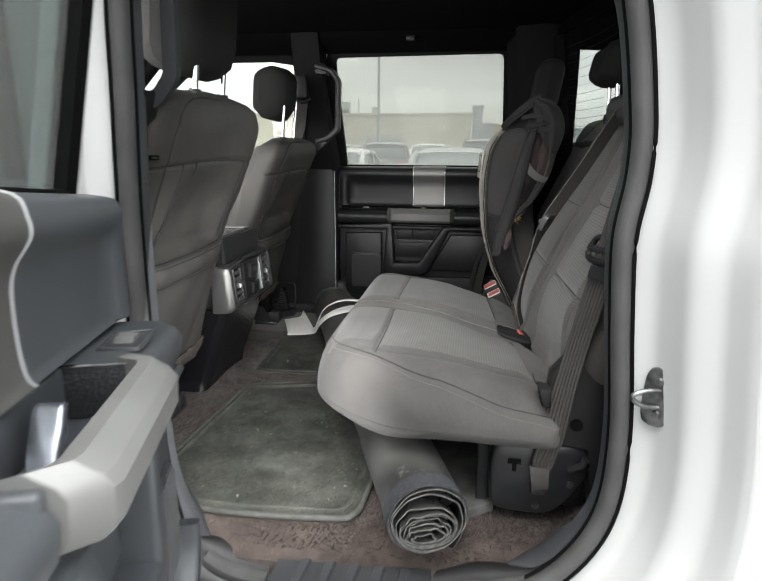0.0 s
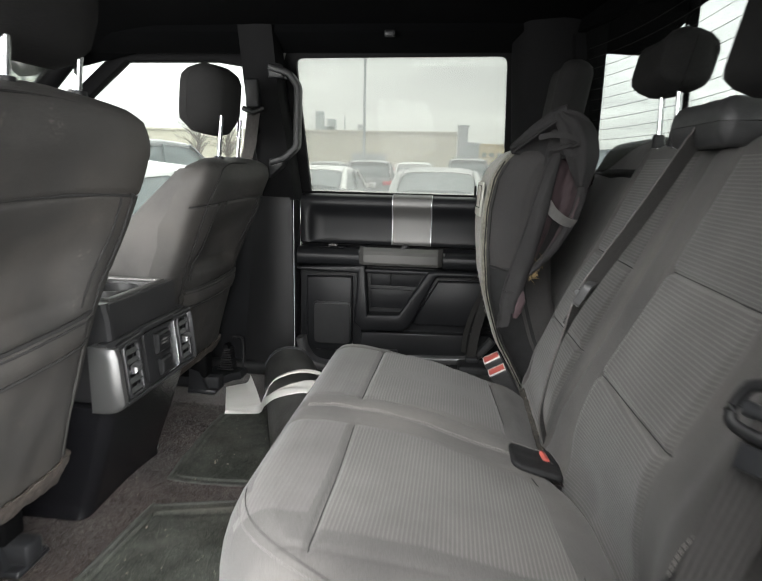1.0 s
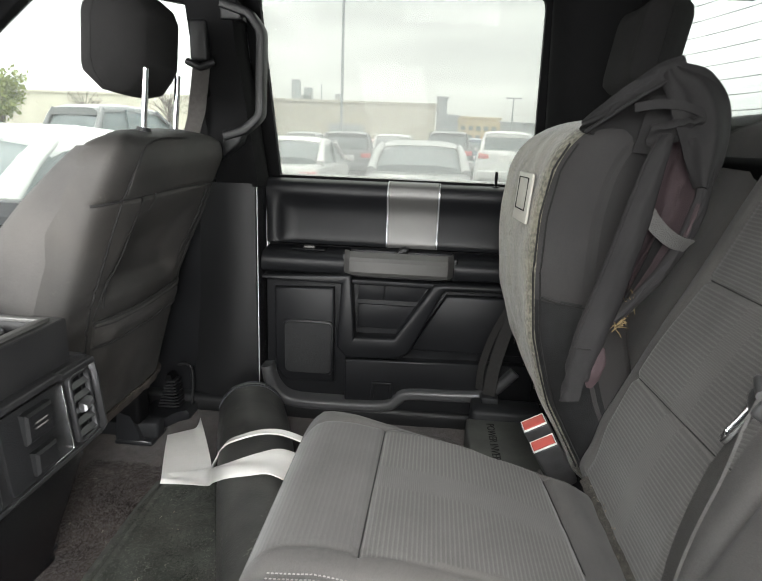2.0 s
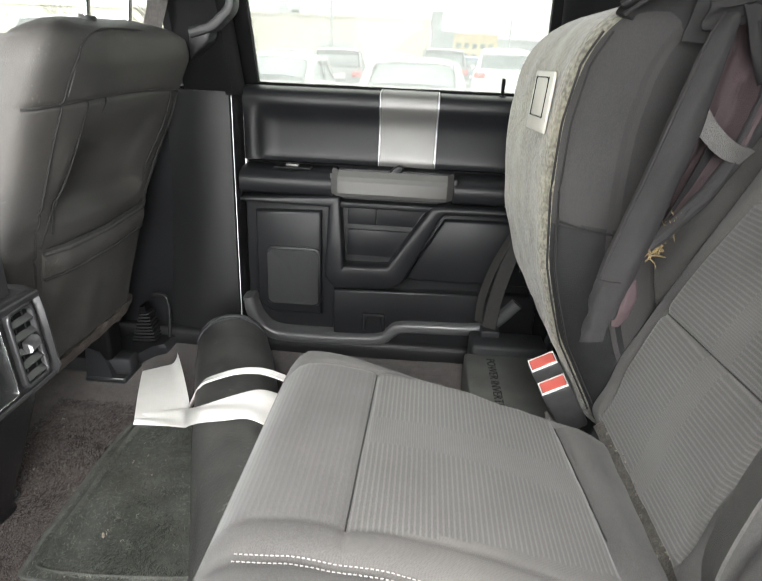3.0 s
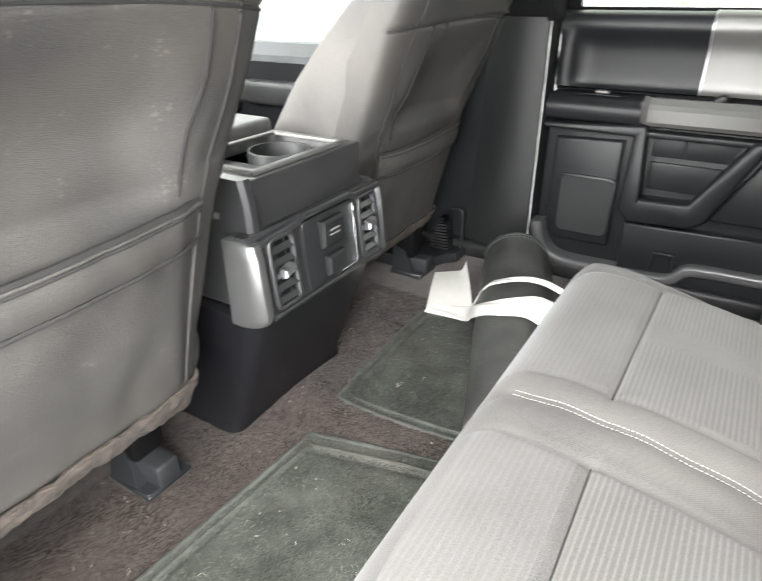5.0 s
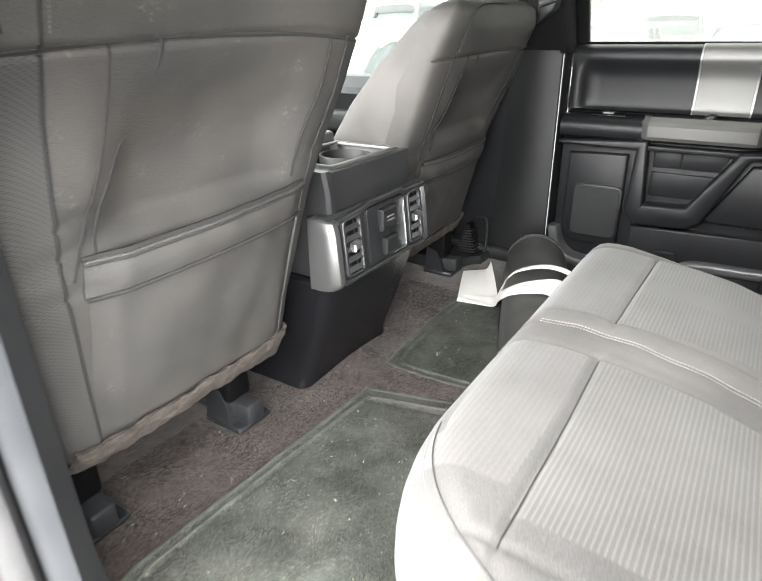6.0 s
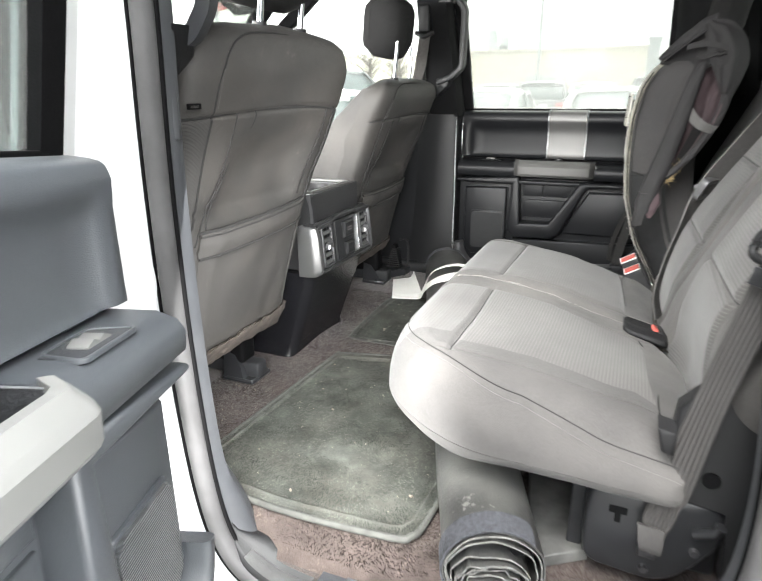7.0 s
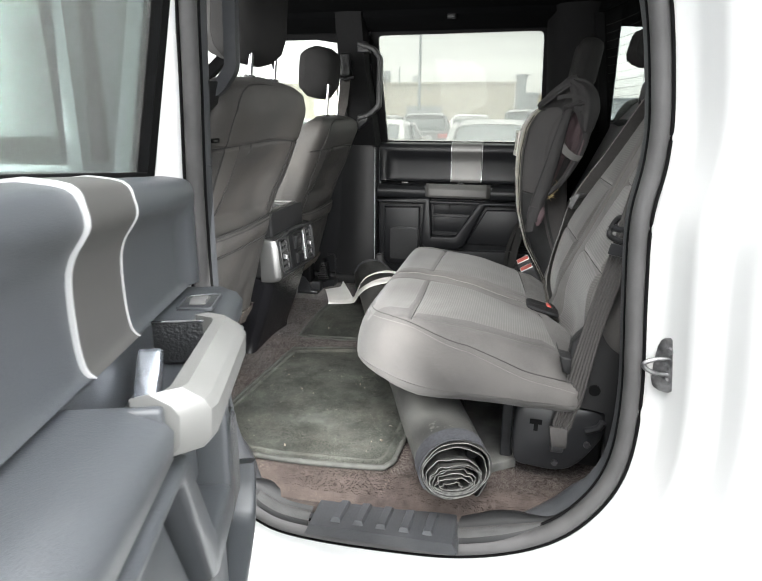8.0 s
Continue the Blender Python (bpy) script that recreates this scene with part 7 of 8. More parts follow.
def cape(u, v):
    p = along(INNER, u).lerp(along(SHOULDER, u), v)
    fold = 0.020 * math.sin(math.pi * v) + 0.010 * noise.noise((u * 4, v * 4, 7)) + 0.006 * math.sin(7 * v + 5 * u)
    return p + Vector((-0.2, -0.9, 0.2)) * fold, Vector((-0.2, -0.9, 0.2))
part("cape", sheet(40, 26, cape, 0.005), CLOTH_GREY, bag, "grey cloth back panel in folds")
def collar(u, v):
    p = Vector((0.470, 1.795, 1.455)).lerp(Vector((0.535, 1.770, 1.470)), u) + Vector((0, -0.012, 0)) * math.sin(math.pi * u)
    return p + Vector((0, 0.008 * math.sin(6 * v), 0.030 * (v - 0.5) + 0.006 * noise.noise((u * 6, v * 3, 1)))), Vector((-0.1, -1, 0))
part("collar_fold", sheet(24, 8, collar, 0.006), CLOTH_GREY, bag)
def back_panel(u, v):
    p = Vector((0.468, 1.845, 1.430)).lerp(Vector((0.560, 1.825, 1.420)), u).lerp(Vector((0.482, 1.830, 1.535)).lerp(Vector((0.560, 1.815, 1.505)), u), v)
    return p + Vector((0, -0.014, 0)) * math.sin(math.pi * u) + Vector((0, 0.006, 0)) * noise.noise((u * 5, v * 5, 3)), Vector((0, -1, 0))
part("back_panel", sheet(16, 16, back_panel, 0.004), CLOTH_GREY, bag)
part("hood_strap", belt(smooth_loop([(0.448, 1.80, 1.492), (0.475, 1.782, 1.497), (0.505, 1.768, 1.494), (0.545, 1.764, 1.480)], 5, False), 0.013, (-0.1, 0.2, 0.95)), CLOTH_GREY, bag)
part("adjuster", belt(smooth_loop([(0.468, 1.752, 1.352), (0.482, 1.742, 1.330), (0.505, 1.738, 1.312), (0.530, 1.744, 1.305)], 5, False), 0.022, (0.60, -0.1, 0.75)), WEB_GREY, bag, "grey webbing adjuster")
def knot(u, v):
    w = 2 * math.pi * v
    r = 0.013 * math.sin(math.pi * (0.12 + 0.80 * u)) + 0.003 * noise.noise((u * 4, math.cos(w) * 2, math.sin(w) * 2))
    c = Vector((0.424, 1.730, 1.150)).lerp(Vector((0.414, 1.724, 1.088)), u)
    return c + Vector((math.cos(w) * r * 1.1, math.sin(w) * r * 0.7, 0)), Vector((math.cos(w), math.sin(w), 0))
part("gathered_end", sheet(18, 24, knot, 0.002), CLOTH, bag, "plum lining turned out at the strap's end")
def fold_over(u, v):
    w = math.pi * (0.45 + 0.75 * v)
    c = Vector((0.404, 1.728, 1.150)).lerp(Vector((0.396, 1.728, 1.070)), u)
    r = 0.020 + 0.004 * noise.noise((u * 5, v * 4, 8))
    return c + Vector((math.cos(w) * r * 1.1, -math.sin(w) * r * 0.7, -0.012 * v * u)), Vector((math.cos(w), -math.sin(w), 0))
part("fold_over", sheet(18, 14, fold_over, 0.004), CLOTH_GREY, bag)
rs = random.Random(4)
bm = bmesh.new()
for _ in range(90):
    t = rs.random()
    c = Vector((0.447, 1.744, 1.178)).lerp(Vector((0.470, 1.752, 1.228)), t)
    e = c + Vector((rs.gauss(0, 0.006), rs.uniform(-0.010, 0.002), rs.gauss(0, 0.008)))
    tube([c + Vector((rs.gauss(0, 0.003), 0, rs.gauss(0, 0.004))), c.lerp(e, 0.6) + Vector((0, -0.002, 0)), e], [0.0011, 0.0009, 0.0004], 4, bm=bm)
part("straw_tuft", bm, BRUSH, bag, "straw-coloured pile inside the bag")

# dome lamp mark and visor clip on the headliner
dome = thing("ceiling_hook", "small black coat hook on the far rail", "hook", at=(0.04, 2.38, 1.83))
part("hook", box((0.02, 2.345, 1.822), (0.055, 2.362, 1.842), 0.004), PLASTIC, dome)

# crumbs and lint on carpet, mats and seat gap
CRUMB = mat("crumb", (0.15, 0.13, 0.105), rough=0.9, spread=0.5, scale=200, bump=0)
rc = random.Random(11)
bm = bmesh.new()
for _ in range(230):
    if rc.random() < 0.85:
        x, y = rc.uniform(-0.62, 0.12), rc.uniform(0.88, 2.1)
        z = FLOOR + 0.002 + (0.014 if (-0.39 < x < 0.1 and (0.9 < y < 1.52 or 1.66 < y < 2.0)) else 0.0) + 0.012 * math.exp(-((y - MID) / 0.12) ** 2)
    else:
        x, y, z = rc.uniform(0.45, 0.475), rc.uniform(1.38, 1.79), 0.896
    k = rc.uniform(0.0005, 0.0016) if rc.random() < 0.93 else rc.uniform(0.002, 0.0032)
    m = Matrix.Translation((x, y, z)) @ Euler((rc.random() * 6, rc.random() * 6, rc.random() * 6)).to_matrix().to_4x4() @ Matrix.Diagonal((k * rc.uniform(0.7, 2.5), k, k * 0.7, 1))
    bmesh.ops.create_icosphere(bm, subdivisions=1, radius=1, matrix=m)
tagged(part("crumbs", bm, CRUMB), "pale crumbs and lint scattered on carpet and mats", "crumbs", kind="stuff")

# cut pile standing on the carpet and mats
def pile_material(name, dark, mid, light):
    m = bpy.data.materials.new(name)
    m.use_nodes = True
    n, l = m.node_tree.nodes, m.node_tree.links
    g, r, b = n.new("ShaderNodeNewGeometry"), n.new("ShaderNodeValToRGB"), n["Principled BSDF"]
    r.color_ramp.elements[0].color, r.color_ramp.elements[1].color = (*dark, 1), (*light, 1)
    r.color_ramp.elements.new(0.72).color = (*mid, 1)
    co, ns, mx = n.new("ShaderNodeTexCoord"), n.new("ShaderNodeTexNoise"), n.new("ShaderNodeMix")
    ns.inputs["Scale"].default_value, ns.inputs["Detail"].default_value = 11.0, 4.0
    r2 = n.new("ShaderNodeValToRGB")
    r2.color_ramp.elements[0].position, r2.color_ramp.elements[1].position = 0.36, 0.66
    r2.color_ramp.elements[0].color, r2.color_ramp.elements[1].color = (0.46, 0.46, 0.46, 1), (1.1, 1.1, 1.1, 1)
    mx.data_type, mx.blend_type = "RGBA", "MULTIPLY"
    mx.inputs["Factor"].default_value = 1.0
    l.new(g.outputs["Random Per Island"], r.inputs["Fac"])
    l.new(co.outputs["Object"], ns.inputs["Vector"])
    l.new(ns.outputs["Fac"], r2.inputs["Fac"])
    l.new(r.outputs["Color"], mx.inputs["A"])
    l.new(r2.outputs["Color"], mx.inputs["B"])
    l.new(mx.outputs["Result"], b.inputs["Base Color"])
    b.inputs["Roughness"].default_value, b.inputs["IOR"].default_value = 0.95, 1.15
    return m
def inside_of(loop, x, y):
    odd = False
    for (x0, y0), (x1, y1) in zip(loop, loop[1:] + loop[:1]):
        if (y0 > y) != (y1 > y) and x < x0 + (x1 - x0) * (y - y0) / (y1 - y0):
            odd = not odd
    return odd
def pile(name, label, category, m, n, x_range, y_range, keep, ground, tall, seed):
    r = random.Random(seed)
    verts, faces = [], []
    while len(faces) < n:
        x, y = r.uniform(*x_range), r.uniform(*y_range)
        if not keep(x, y):
            continue
        z, w, ln = ground(x, y) + r.uniform(-0.0004, 0.0006), r.uniform(0.0004, 0.0008), tall * r.uniform(0.6, 1.3)
        a = 5.0 * noise.noise((x * 5, y * 5, seed)) + r.gauss(0, 0.7)
        cx, cy, rise = math.cos(a), math.sin(a), r.uniform(0.0004, 0.0011)
        k = len(verts)
        verts += [(x + cy * w, y - cx * w, z), (x + cx * ln + cy * w * 0.4, y + cy * ln - cx * w * 0.4, z + rise), (x + cx * ln - cy * w * 0.4, y + cy * ln + cx * w * 0.4, z + rise), (x - cy * w, y + cx * w, z)]
        faces.append((k, k + 1, k + 2, k + 3))
    me = bpy.data.meshes.new(name)
    me.from_pydata(verts, [], faces)
    me.materials.append(m)
    return tagged(new(name, me), label, category, kind="stuff")
MATS = [[(q.x, q.y) for q in smooth_loop([(x, y, 0) for x, y in o], 3)] for o in (MAT_NEAR, MAT_FAR)]
on_mat = lambda x, y: any(inside_of(o, x, y) for o in MATS)
pile("carpet_pile", "maroon-brown cut pile of the floor carpet", "carpet pile", pile_material("carpet_fibre", (0.030, 0.0235, 0.0225), (0.048, 0.038, 0.035), (0.092, 0.076, 0.066)), 60000,
     (-0.62, 0.54), (0.835, 2.10), lambda x, y: not on_mat(x, y) and not (x > 0.12 and y > 1.35), lambda x, y: carpet_at((x + 1.45) / 2.2, (y - 0.815) / 1.66)[0][2] + 0.001, 0.0075, 21)
pile("mat_pile", "worn grey-green pile of the floor mats", "mat pile", pile_material("mat_fibre", (0.040, 0.043, 0.038), (0.066, 0.070, 0.062), (0.115, 0.115, 0.100)), 60000,
     (-0.42, 0.11), (0.86, 2.09), on_mat, lambda x, y: FLOOR + 0.0142 + 0.0025 * noise.noise((x * 9 + 5, y * 9, 0)), 0.0070, 22)

# fibres of lint on carpet and felt
LINT = mat("pale_lint", (0.34, 0.31, 0.26), rough=1.0, spread=0.3, bump=0)
bm = bmesh.new()
for _ in range(170):
    if rc.random() < 0.6:
        x, y = rc.uniform(-0.62, 0.42), rc.uniform(0.87, 2.1)
        z = FLOOR + 0.003 + (0.0145 if (-0.39 < x < 0.09 and (0.9 < y < 1.52 or 1.66 < y < 2.0)) else 0.0) + 0.012 * math.exp(-((y - MID) / 0.12) ** 2) + 0.05 * step(0.46, 0.75, x)
        a, l = rc.uniform(0, 6.28), rc.uniform(0.004, 0.012)
        p = [Vector((x, y, z)), Vector((x + l * math.cos(a) * 0.5, y + l * math.sin(a) * 0.5, z + 0.0015)), Vector((x + l * math.cos(a + 0.6), y + l * math.sin(a + 0.6), z))]
    else:
        y, z = rc.uniform(1.90, 2.30), rc.uniform(0.95, 1.42)
        a, l = rc.uniform(0, 6.28), rc.uniform(0.004, 0.014)
        x = felt_x(z) - 0.001
        p = [Vector((x, y, z)), Vector((x - 0.003, y + l * math.cos(a) * 0.5, z + l * math.sin(a) * 0.5)), Vector((x - 0.002, y + l * math.cos(a + 0.7), z + l * math.sin(a + 0.7)))]
    tube(p, 0.00024, 3, bm=bm)
tagged(part("lint", bm, LINT), "pale lint fibres on carpet and felt", "lint", kind="stuff")

# dry straw caught on the seat's foot, and crumbs on the floor
STRAW = mat("dry_straw", (0.42, 0.31, 0.14), rough=0.8, spread=0.2, scale=200, bump=0)
scrap = thing("straw_scrap", "dry yellow straw scrap lying on the seat foot", "straw", at=(-0.54, 1.318, FLOOR + 0.013))
for a, ln in ((0.2, 0.018), (1.5, 0.012), (2.6, 0.015), (4.1, 0.014)):
    part("straw", tube([(-0.54, 1.318, FLOOR + 0.0155), (-0.54 + ln * math.cos(a), 1.318 + ln * math.sin(a), FLOOR + 0.017)], [0.0016, 0.0007], 6), STRAW, scrap)

# ======== outside: car park, building, cars ========
def ground_at(u, v):
    return (-900 + 1800 * u, -500 + 1800 * v, 0.0)
tagged(part("ground", sheet(30, 30, ground_at), ASPHALT), "grey asphalt car park reaching far out", "ground", kind="structure")

BEIGE = mat("beige_render", (0.48, 0.455, 0.375), rough=0.9, spread=0.06, scale=0.3, bump=0.1, bump_scale=5)
GREY_WALL = mat("grey_cladding", (0.30, 0.33, 0.35), rough=0.8, spread=0.05, scale=0.5, bump=0)
SHUTTER = mat("grey_shutter", (0.34, 0.36, 0.38), rough=0.7, spread=0.06, scale=1, bump=0)
WARM = mat("yellow_render", (0.52, 0.42, 0.22), rough=0.9, spread=0.06, scale=0.3, bump=0)
DARK_GLASS = mat("dark_window", (0.09, 0.11, 0.13), rough=0.25, spread=0.1, scale=1, bump=0)
SIGN_RED = mat("red_sign", (0.55, 0.09, 0.08), rough=0.6, spread=0.05, bump=0)

def building(name, label, x0, x1, y, z1, m, depth=14):
    b = thing(name, label, "building", at=((x0 + x1) / 2, y + depth / 2, 0))
    part("wall", box((x0, y, 0), (x1, y + depth, z1)), m, b, smooth=False)
    part("roof", box((x0 - 0.15, y - 0.15, z1), (x1 + 0.15, y + depth, z1 + 0.25)), m, b, smooth=False)
    return b
hall = building("warehouse", "low beige warehouse with a roller door", -60, 0.1, 75, 5.7, BEIGE)
part("roller_door", box((-13.0, 74.85, 0), (-8.5, 75.02, 3.2)), SHUTTER, hall, smooth=False)
part("door_frame", ribbon([(-13.1, 0), (-13.1, 3.3), (-8.4, 3.3), (-8.4, 0)], 0.25, 75.02, 74.8), BEIGE, hall, smooth=False)
for k in range(6):
    part("door_slat", box((-12.9, 74.80, 0.3 + 0.48 * k), (-8.6, 74.86, 0.34 + 0.48 * k)), GREY_WALL, hall, smooth=False)
for x0, x1, z1, m in ((-18.4, -17.4, 8.5, GREY_WALL), (-16.8, -15.8, 7.55, GREY_WALL), (-12.8, -11.9, 6.9, SHUTTER), (-17.4, -15.9, 6.6, GREY_WALL)):
    v = part("roof_unit", box((x0, 78, 5.9), (x1, 79, z1)), m, hall, smooth=False)
part("roof_mast", tube([(-14.5, 78, 5.8), (-14.5, 78, 8.0)], 0.09, 6), GREY_WALL, hall)
part("wall_lamp", box((-10.3, 74.8, 5.0), (-10.0, 75, 5.2)), SHUTTER, hall)
tower = building("stair_tower", "narrow grey stair tower beside the warehouse", 0.25, 1.45, 76, 6.6, GREY_WALL, 5)
building("grey_annex", "grey annex with a dark roof", 1.45, 3.0, 78, 4.6, GREY_WALL, 8)
hotel = building("yellow_block", "pale yellow three-storey block with rows of windows", 2.0, 9.0, 85, 4.75, WARM, 10)
for r in range(3):
    for k in range(6):
        x = 2.6 + 1.05 * k
        part("window", box((x, 84.9, 0.7 + 1.25 * r), (x + 0.62, 85.05, 1.3 + 1.25 * r)), DARK_GLASS, hotel, smooth=False)
part("red_fascia", box((2.0, 84.85, 1.75), (8.8, 85.0, 2.15)), SIGN_RED, hotel, smooth=False)
building("grey_shed", "long low grey shed far off", 7.0, 30.0, 95, 4.6, GREY_WALL, 10)

def street_lamp(name, x, y, h, heads):
    s = thing(name, "tall thin grey car park lamp post", "street lamp", "lamp posts", at=(x, y, 0))
    part("pole", tube([(x, y, 0), (x, y, h)], [0.11, 0.08], 10), GREY_WALL, s)
    part("arm", box((x - heads, y - 0.05, h - 0.1), (x + heads, y + 0.05, h)), GREY_WALL, s)
    for sx in (-1, 1):
        part("lamp_head", box((x + sx * heads - 0.25, y - 0.15, h - 0.15), (x + sx * heads + 0.25, y + 0.15, h + 0.05), 0.03), GREY_WALL, s)
street_lamp("street_lamp", -5.95, 40, 11.5, 0.9)
street_lamp("street_lamp", 9.3, 75, 6.9, 0.7)

TYRE = mat("tyre_rubber", (0.02, 0.02, 0.02), rough=0.8, bump=0.3)
CAR_GLASS = mat("car_window_glass", (0.10, 0.12, 0.125), rough=0.25, ior=1.3, spread=0.1, scale=2, bump=0)
LIGHT_RED = mat("tail_lamp", (0.45, 0.03, 0.03), rough=0.25, spread=0.1, bump=0)
PAINTS = {"white": mat("white_paint", (0.50, 0.51, 0.50), rough=0.25, spread=0.02, bump=0, coat=0.6), "dark": mat("charcoal_paint", (0.06, 0.065, 0.07), rough=0.25, spread=0.05, bump=0, coat=0.6),
          "silver": mat("silver_paint", (0.27, 0.28, 0.275), rough=0.3, metal=0.3, spread=0.04, bump=0, coat=0.5), "blue": mat("blue_grey_paint", (0.12, 0.16, 0.22), rough=0.25, spread=0.05, bump=0, coat=0.6),
          "red": mat("red_paint", (0.42, 0.05, 0.05), rough=0.3, spread=0.05, bump=0, coat=0.5)}

def car(label, shape, paint, x, y, turn):
    """A parked car: length along its own y (rear at -y)."""
    c = thing("parked_car", label, "car", "parked cars", at=(x, y, 0))
    m4 = pose(x, y, 0, 0, 0, turn)
    paint = PAINTS[paint]
    if shape == "sedan":
        L, W, belt_z, roof_z, cab0, cab1 = 4.7, 0.92, 0.93, 1.44, -1.75, 1.35
    elif shape == "suv":
        L, W, belt_z, roof_z, cab0, cab1 = 4.7, 0.95, 1.08, 1.70, -2.2, 1.2
    else:
        L, W, belt_z, roof_z, cab0, cab1 = 5.6, 1.0, 1.18, 1.90, -0.75, 1.45
    def sec(yy, w, z0, z1):
        return [(-w, yy, z0), (-w * 1.0, yy, (z0 + z1) / 2), (-w * 0.95, yy, z1 - 0.06), (-w * 0.85, yy, z1), (w * 0.85, yy, z1), (w * 0.95, yy, z1 - 0.06), (w, yy, (z0 + z1) / 2), (w, yy, z0)]
    h = L / 2
    bed = belt_z if shape != "pickup" else belt_z + 0.08
    part("body", loft([sec(-h, W * 0.90, 0.35, bed - 0.12), sec(-h + 0.08, W * 0.97, 0.28, bed - 0.02), sec(-h + 0.6, W, 0.22, bed), sec(0, W, 0.22, belt_z),
                       sec(h - 1.2, W, 0.22, belt_z - 0.02), sec(h - 0.3, W * 0.95, 0.25, belt_z - 0.16), sec(h, W * 0.82, 0.35, belt_z - 0.30)]), paint, c, xf=m4, sharp=40)
    rake0 = 0.75 if shape == "sedan" else 0.25
    f0, f1 = cab0 + rake0, cab1 - 0.75
    def cab(yy, w, z):
        return [(-W * 0.87, yy, belt_z - 0.05), (-W * 0.85, yy, belt_z), (-w - 0.03, yy, (belt_z + z) / 2), (-w, yy, z - 0.10), (-w * 0.86, yy, z - 0.03), (-w * 0.5, yy, z), (w * 0.5, yy, z), (w * 0.86, yy, z - 0.03),
                (w, yy, z - 0.10), (w + 0.03, yy, (belt_z + z) / 2), (W * 0.85, yy, belt_z), (W * 0.87, yy, belt_z - 0.05)]
    part("cabin", loft([cab(cab0, W * 0.80, belt_z + 0.12), cab(f0, W * 0.74, roof_z - 0.05), cab((f0 + f1) / 2, W * 0.75, roof_z - 0.02), cab(f1, W * 0.74, roof_z - 0.05), cab(cab1, W * 0.80, belt_z + 0.12)]), CAR_GLASS, c, xf=m4, sharp=60)
    def top(yy, w, z):
        return [(-w - 0.012, yy, z - 0.13), (-w - 0.004, yy, z - 0.06), (-w * 0.84, yy, z - 0.005), (-w * 0.5, yy, z + 0.015), (w * 0.5, yy, z + 0.015), (w * 0.84, yy, z - 0.005), (w + 0.004, yy, z - 0.06), (w + 0.012, yy, z - 0.13)]
    part("roof", loft([top(f0 - 0.10, W * 0.735, roof_z - 0.09), top(f0 + 0.1, W * 0.75, roof_z - 0.03), top((f0 + f1) / 2, W * 0.75, roof_z), top(f1, W * 0.74, roof_z - 0.04), top(f1 + 0.1, W * 0.73, roof_z - 0.08)]), paint, c, xf=m4, sharp=60)
    for sx in (-1, 1):
        part("roof_pillar", tube([(sx * W * 0.86, cab0 - 0.02, belt_z), (sx * W * 0.80, cab0 + rake0 * 0.6, (belt_z + roof_z) / 2 + 0.05), (sx * W * 0.745, f0, roof_z - 0.08)], [0.09, 0.065, 0.05], 8), paint, c, xf=m4)
        part("roof_pillar", tube([(sx * W * 0.86, cab1, belt_z), (sx * W * 0.755, f1, roof_z - 0.09)], 0.04, 6), paint, c, xf=m4)
        part("roof_pillar", tube([(sx * W * 0.865, 0.0, belt_z), (sx * W * 0.775, 0.0, roof_z - 0.09)], 0.03, 6), CAR_GLASS, c, xf=m4)
        part("tail_lamp", box((sx * W * 0.72 - 0.18, -h - 0.015, bed - 0.30), (sx * W * 0.72 + 0.18, -h + 0.25, bed - 0.11), 0.05), LIGHT_RED, c, xf=m4)
        part("head_lamp", box((sx * W * 0.6 - 0.17, h - 0.2, belt_z - 0.40), (sx * W * 0.6 + 0.17, h + 0.005, belt_z - 0.27), 0.03), CHROME, c, xf=m4)
        part("door_mirror", box((sx * (W + 0.10) - 0.08, cab1 - 0.55, belt_z), (sx * (W + 0.10) + 0.08, cab1 - 0.42, belt_z + 0.14), 0.03), paint, c, xf=m4)
        for wy in (-h + 0.95, h - 0.95):
            w = part("wheel", tube([(sx * (W - 0.2), wy, 0.33), (sx * (W + 0.01), wy, 0.33)], 0.33, 20), TYRE, c, xf=m4)
            part("rim", tube([(sx * (W + 0.005), wy, 0.33), (sx * (W + 0.02), wy, 0.33)], 0.21, 14), CHROME, w, xf=m4)
    part("bumper", box((-W * 0.88, -h - 0.06, 0.36), (W * 0.88, -h + 0.08, 0.62), 0.04), paint, c, xf=m4)
    part("plate", box((-0.26, -h - 0.025, bed - 0.36), (0.26, -h - 0.01, bed - 0.22)), TAG, c, xf=m4)
    return c
# red oval sign on a pole by the road
sign = thing("road_sign", "red oval sign on a tall pole", "sign", at=(-25, 33, 0))
part("pole", tube([(-25, 33.2, 0), (-25, 33.2, 6.4)], 0.12, 8), GREY_WALL, sign)
part("panel", loft([[(-25 + o, 33.2 + 1.5 * math.cos(w), 7.2 + 0.95 * math.sin(w)) for w in (2 * math.pi * j / 28 for j in range(28))] for o in (-0.12, 0.12)]), SIGN_RED, sign, sharp=30)
car("white parked sedan seen from behind", "sedan", "white", -2.80, 14.0, 0)
car("silver-grey parked sedan seen from behind", "sedan", "silver", -0.08, 12.6, 0)
car("charcoal parked suv in the car park", "suv", "dark", -3.1, 24.3, 4)
car("silver parked sedan in the car park", "sedan", "silver", -4.9, 24.5, 0)
car("white parked suv in the car park", "suv", "white", -1.6, 28.5, 0)
car("dark parked pickup in the car park", "pickup", "dark", 0.75, 27.0, 0)
car("white parked pickup seen from behind", "pickup", "white", 2.75, 22.8, -6)
car("blue-grey parked suv behind the pickup", "suv", "blue", 1.95, 33.0, 0)
car("silver parked suv in the car park", "suv", "silver", -6.6, 33.0, 0)
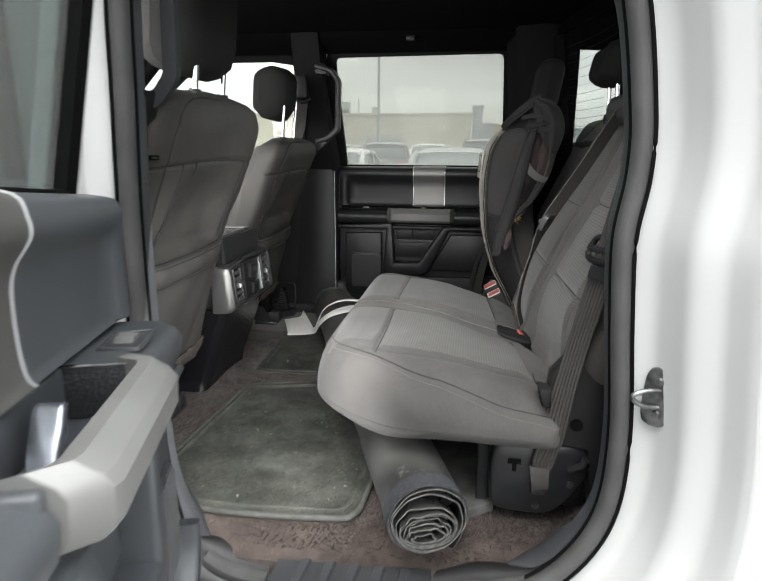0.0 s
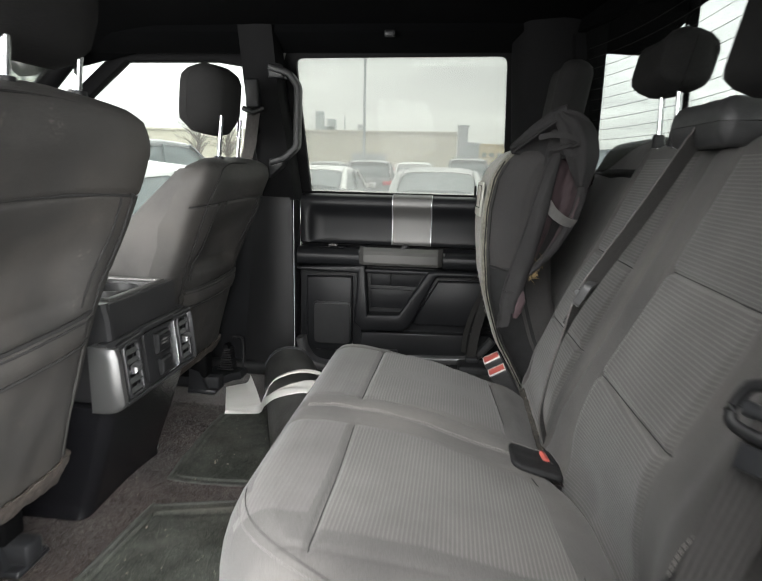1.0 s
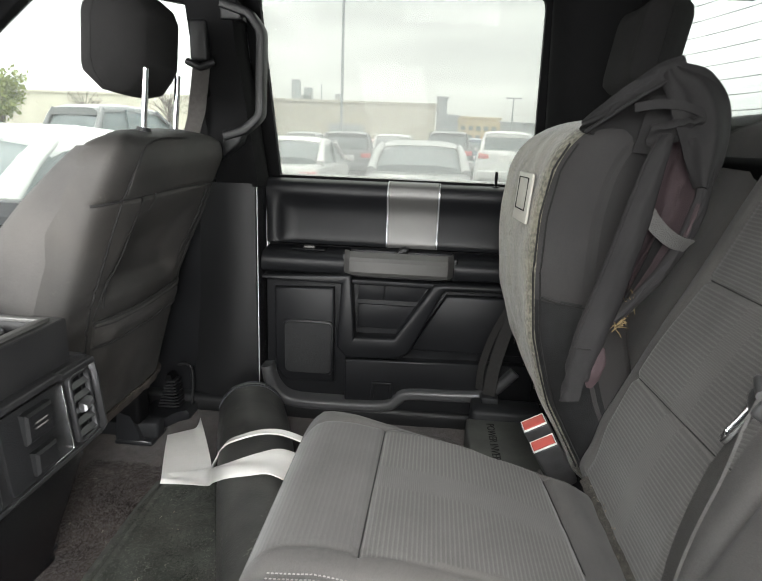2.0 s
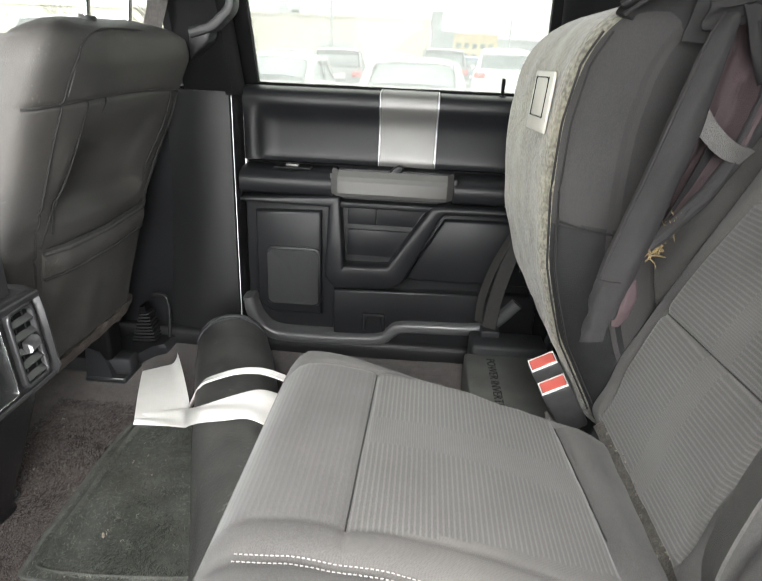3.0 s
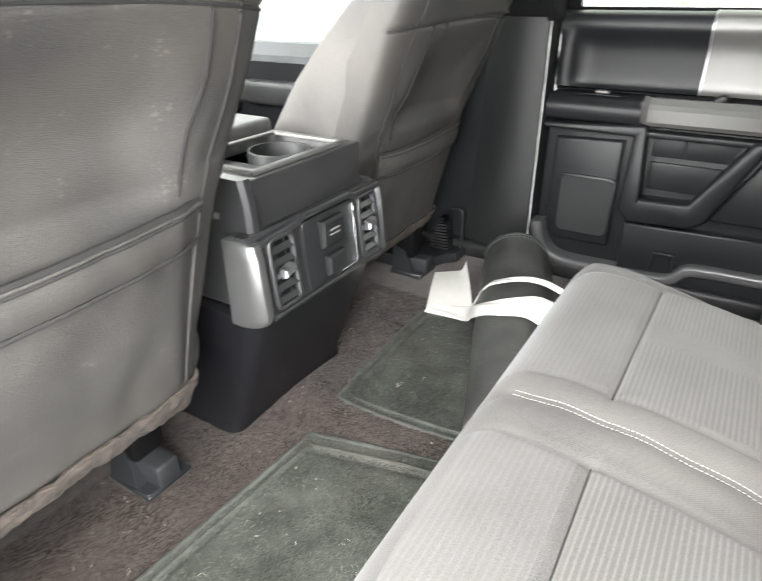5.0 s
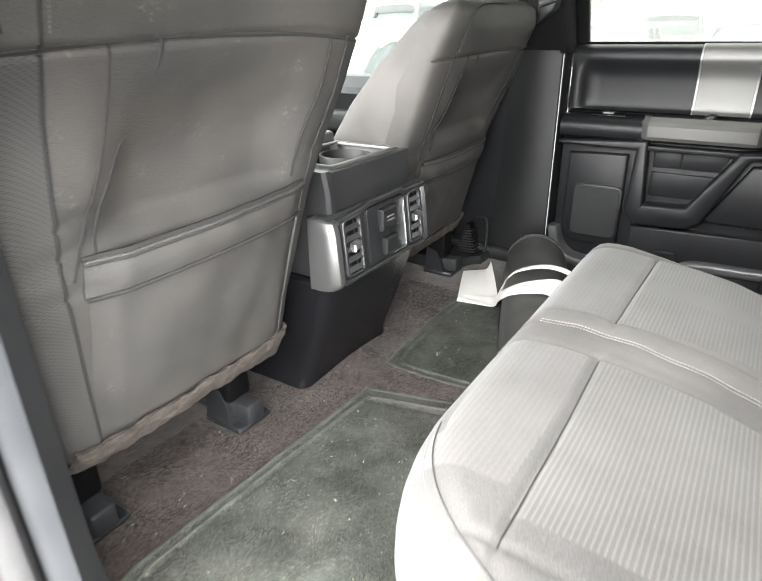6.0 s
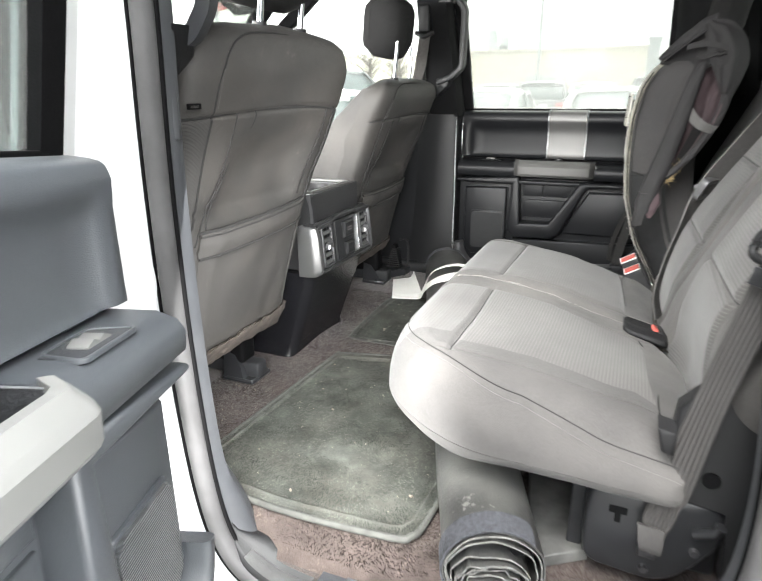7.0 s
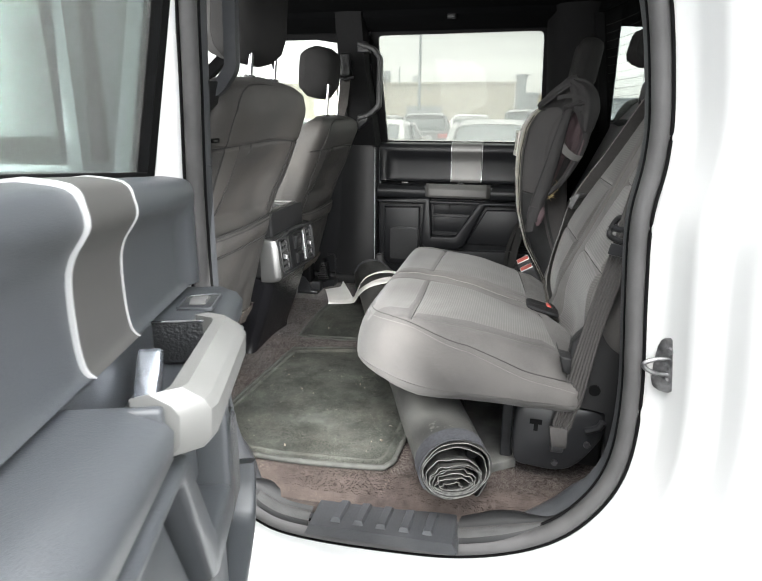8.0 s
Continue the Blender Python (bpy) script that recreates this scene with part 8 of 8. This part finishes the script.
car("red parked sedan in the car park", "sedan", "red", -4.0, 38.0, 0)
car("silver parked sedan in the car park", "sedan", "silver", -9.2, 26.0, 0)
car("dark parked pickup facing across", "pickup", "dark", -6.5, 12.5, -25)
car("white parked sedan standing beside the truck", "sedan", "white", -3.0, 5.6, 0)
car("silver parked sedan in the car park", "sedan", "silver", 6.2, 24.0, 0)
car("charcoal parked suv in the car park", "suv", "dark", 9.0, 28.0, 0)

# trees along the far edge
LEAF = mat("spring_leaves", (0.16, 0.19, 0.05), rough=0.8, spread=0.4, scale=3, bump=0)
BARK = mat("grey_bark", (0.12, 0.105, 0.09), rough=0.95, spread=0.3, bump=0.5)
def tree(x, y, h, leafy, seed):
    r = random.Random(seed)
    t = thing("tree", "spring tree with thin yellow-green leaves" if leafy else "bare grey tree with thin twigs", "tree", "trees", at=(x, y, 0))
    part("trunk", tube([(x, y, 0), (x + r.uniform(-.2, .2), y, h * 0.35), (x + r.uniform(-.3, .3), y, h * 0.6)], [0.22, 0.16, 0.09], 8), BARK, t)
    bm, tips = bmesh.new(), []
    for k in range(46):
        z0 = h * r.uniform(0.25, 0.6)
        a, l = r.uniform(0, 6.28), h * r.uniform(0.18, 0.42)
        d = Vector((math.cos(a), math.sin(a), r.uniform(0.5, 1.6))).normalized()
        p0 = Vector((x, y, z0))
        p1, p2 = p0 + d * l * 0.5 + Vector((0, 0, r.uniform(-.1, .3))), p0 + d * l
        tube([p0, p1, p2], [0.05, 0.025, 0.008], 4, bm=bm)
        tips += [p1, p2]
        for _ in range(4):
            q = p1.lerp(p2, r.random())
            e = q + Vector((r.uniform(-1, 1), r.uniform(-1, 1), r.uniform(0, 1.2))) * h * 0.09
            tube([q, e], [0.014, 0.005], 3, bm=bm)
            tips.append(e)
    part("limbs", bm, BARK, t)
    if leafy:
        bm = bmesh.new()
        for p in tips:
            for _ in range(18):
                c = p + Vector((r.gauss(0, 1), r.gauss(0, 1), r.gauss(0, 1))) * h * 0.055
                s = r.uniform(0.08, 0.16)
                a, b = Vector((r.uniform(-1, 1), r.uniform(-1, 1), r.uniform(-1, 1))) * s, Vector((r.uniform(-1, 1), r.uniform(-1, 1), r.uniform(-1, 1))) * s
                bm.faces.new([bm.verts.new(c + a), bm.verts.new(c + b), bm.verts.new(c - a), bm.verts.new(c - b)])
        part("crown", bm, LEAF, t, smooth=False)
for k, (x, y, h, leafy) in enumerate(((-31, 42, 5.5, True), (-36, 45, 6.0, True), (-27, 46, 5.0, False), (-22, 50, 6.5, False), (-41, 40, 6, True), (-46, 44, 7, False), (-55, 40, 7, False), (-18.5, 48, 6, False), (-60, 25, 7, False))):
    tree(x, y, h, leafy, k)
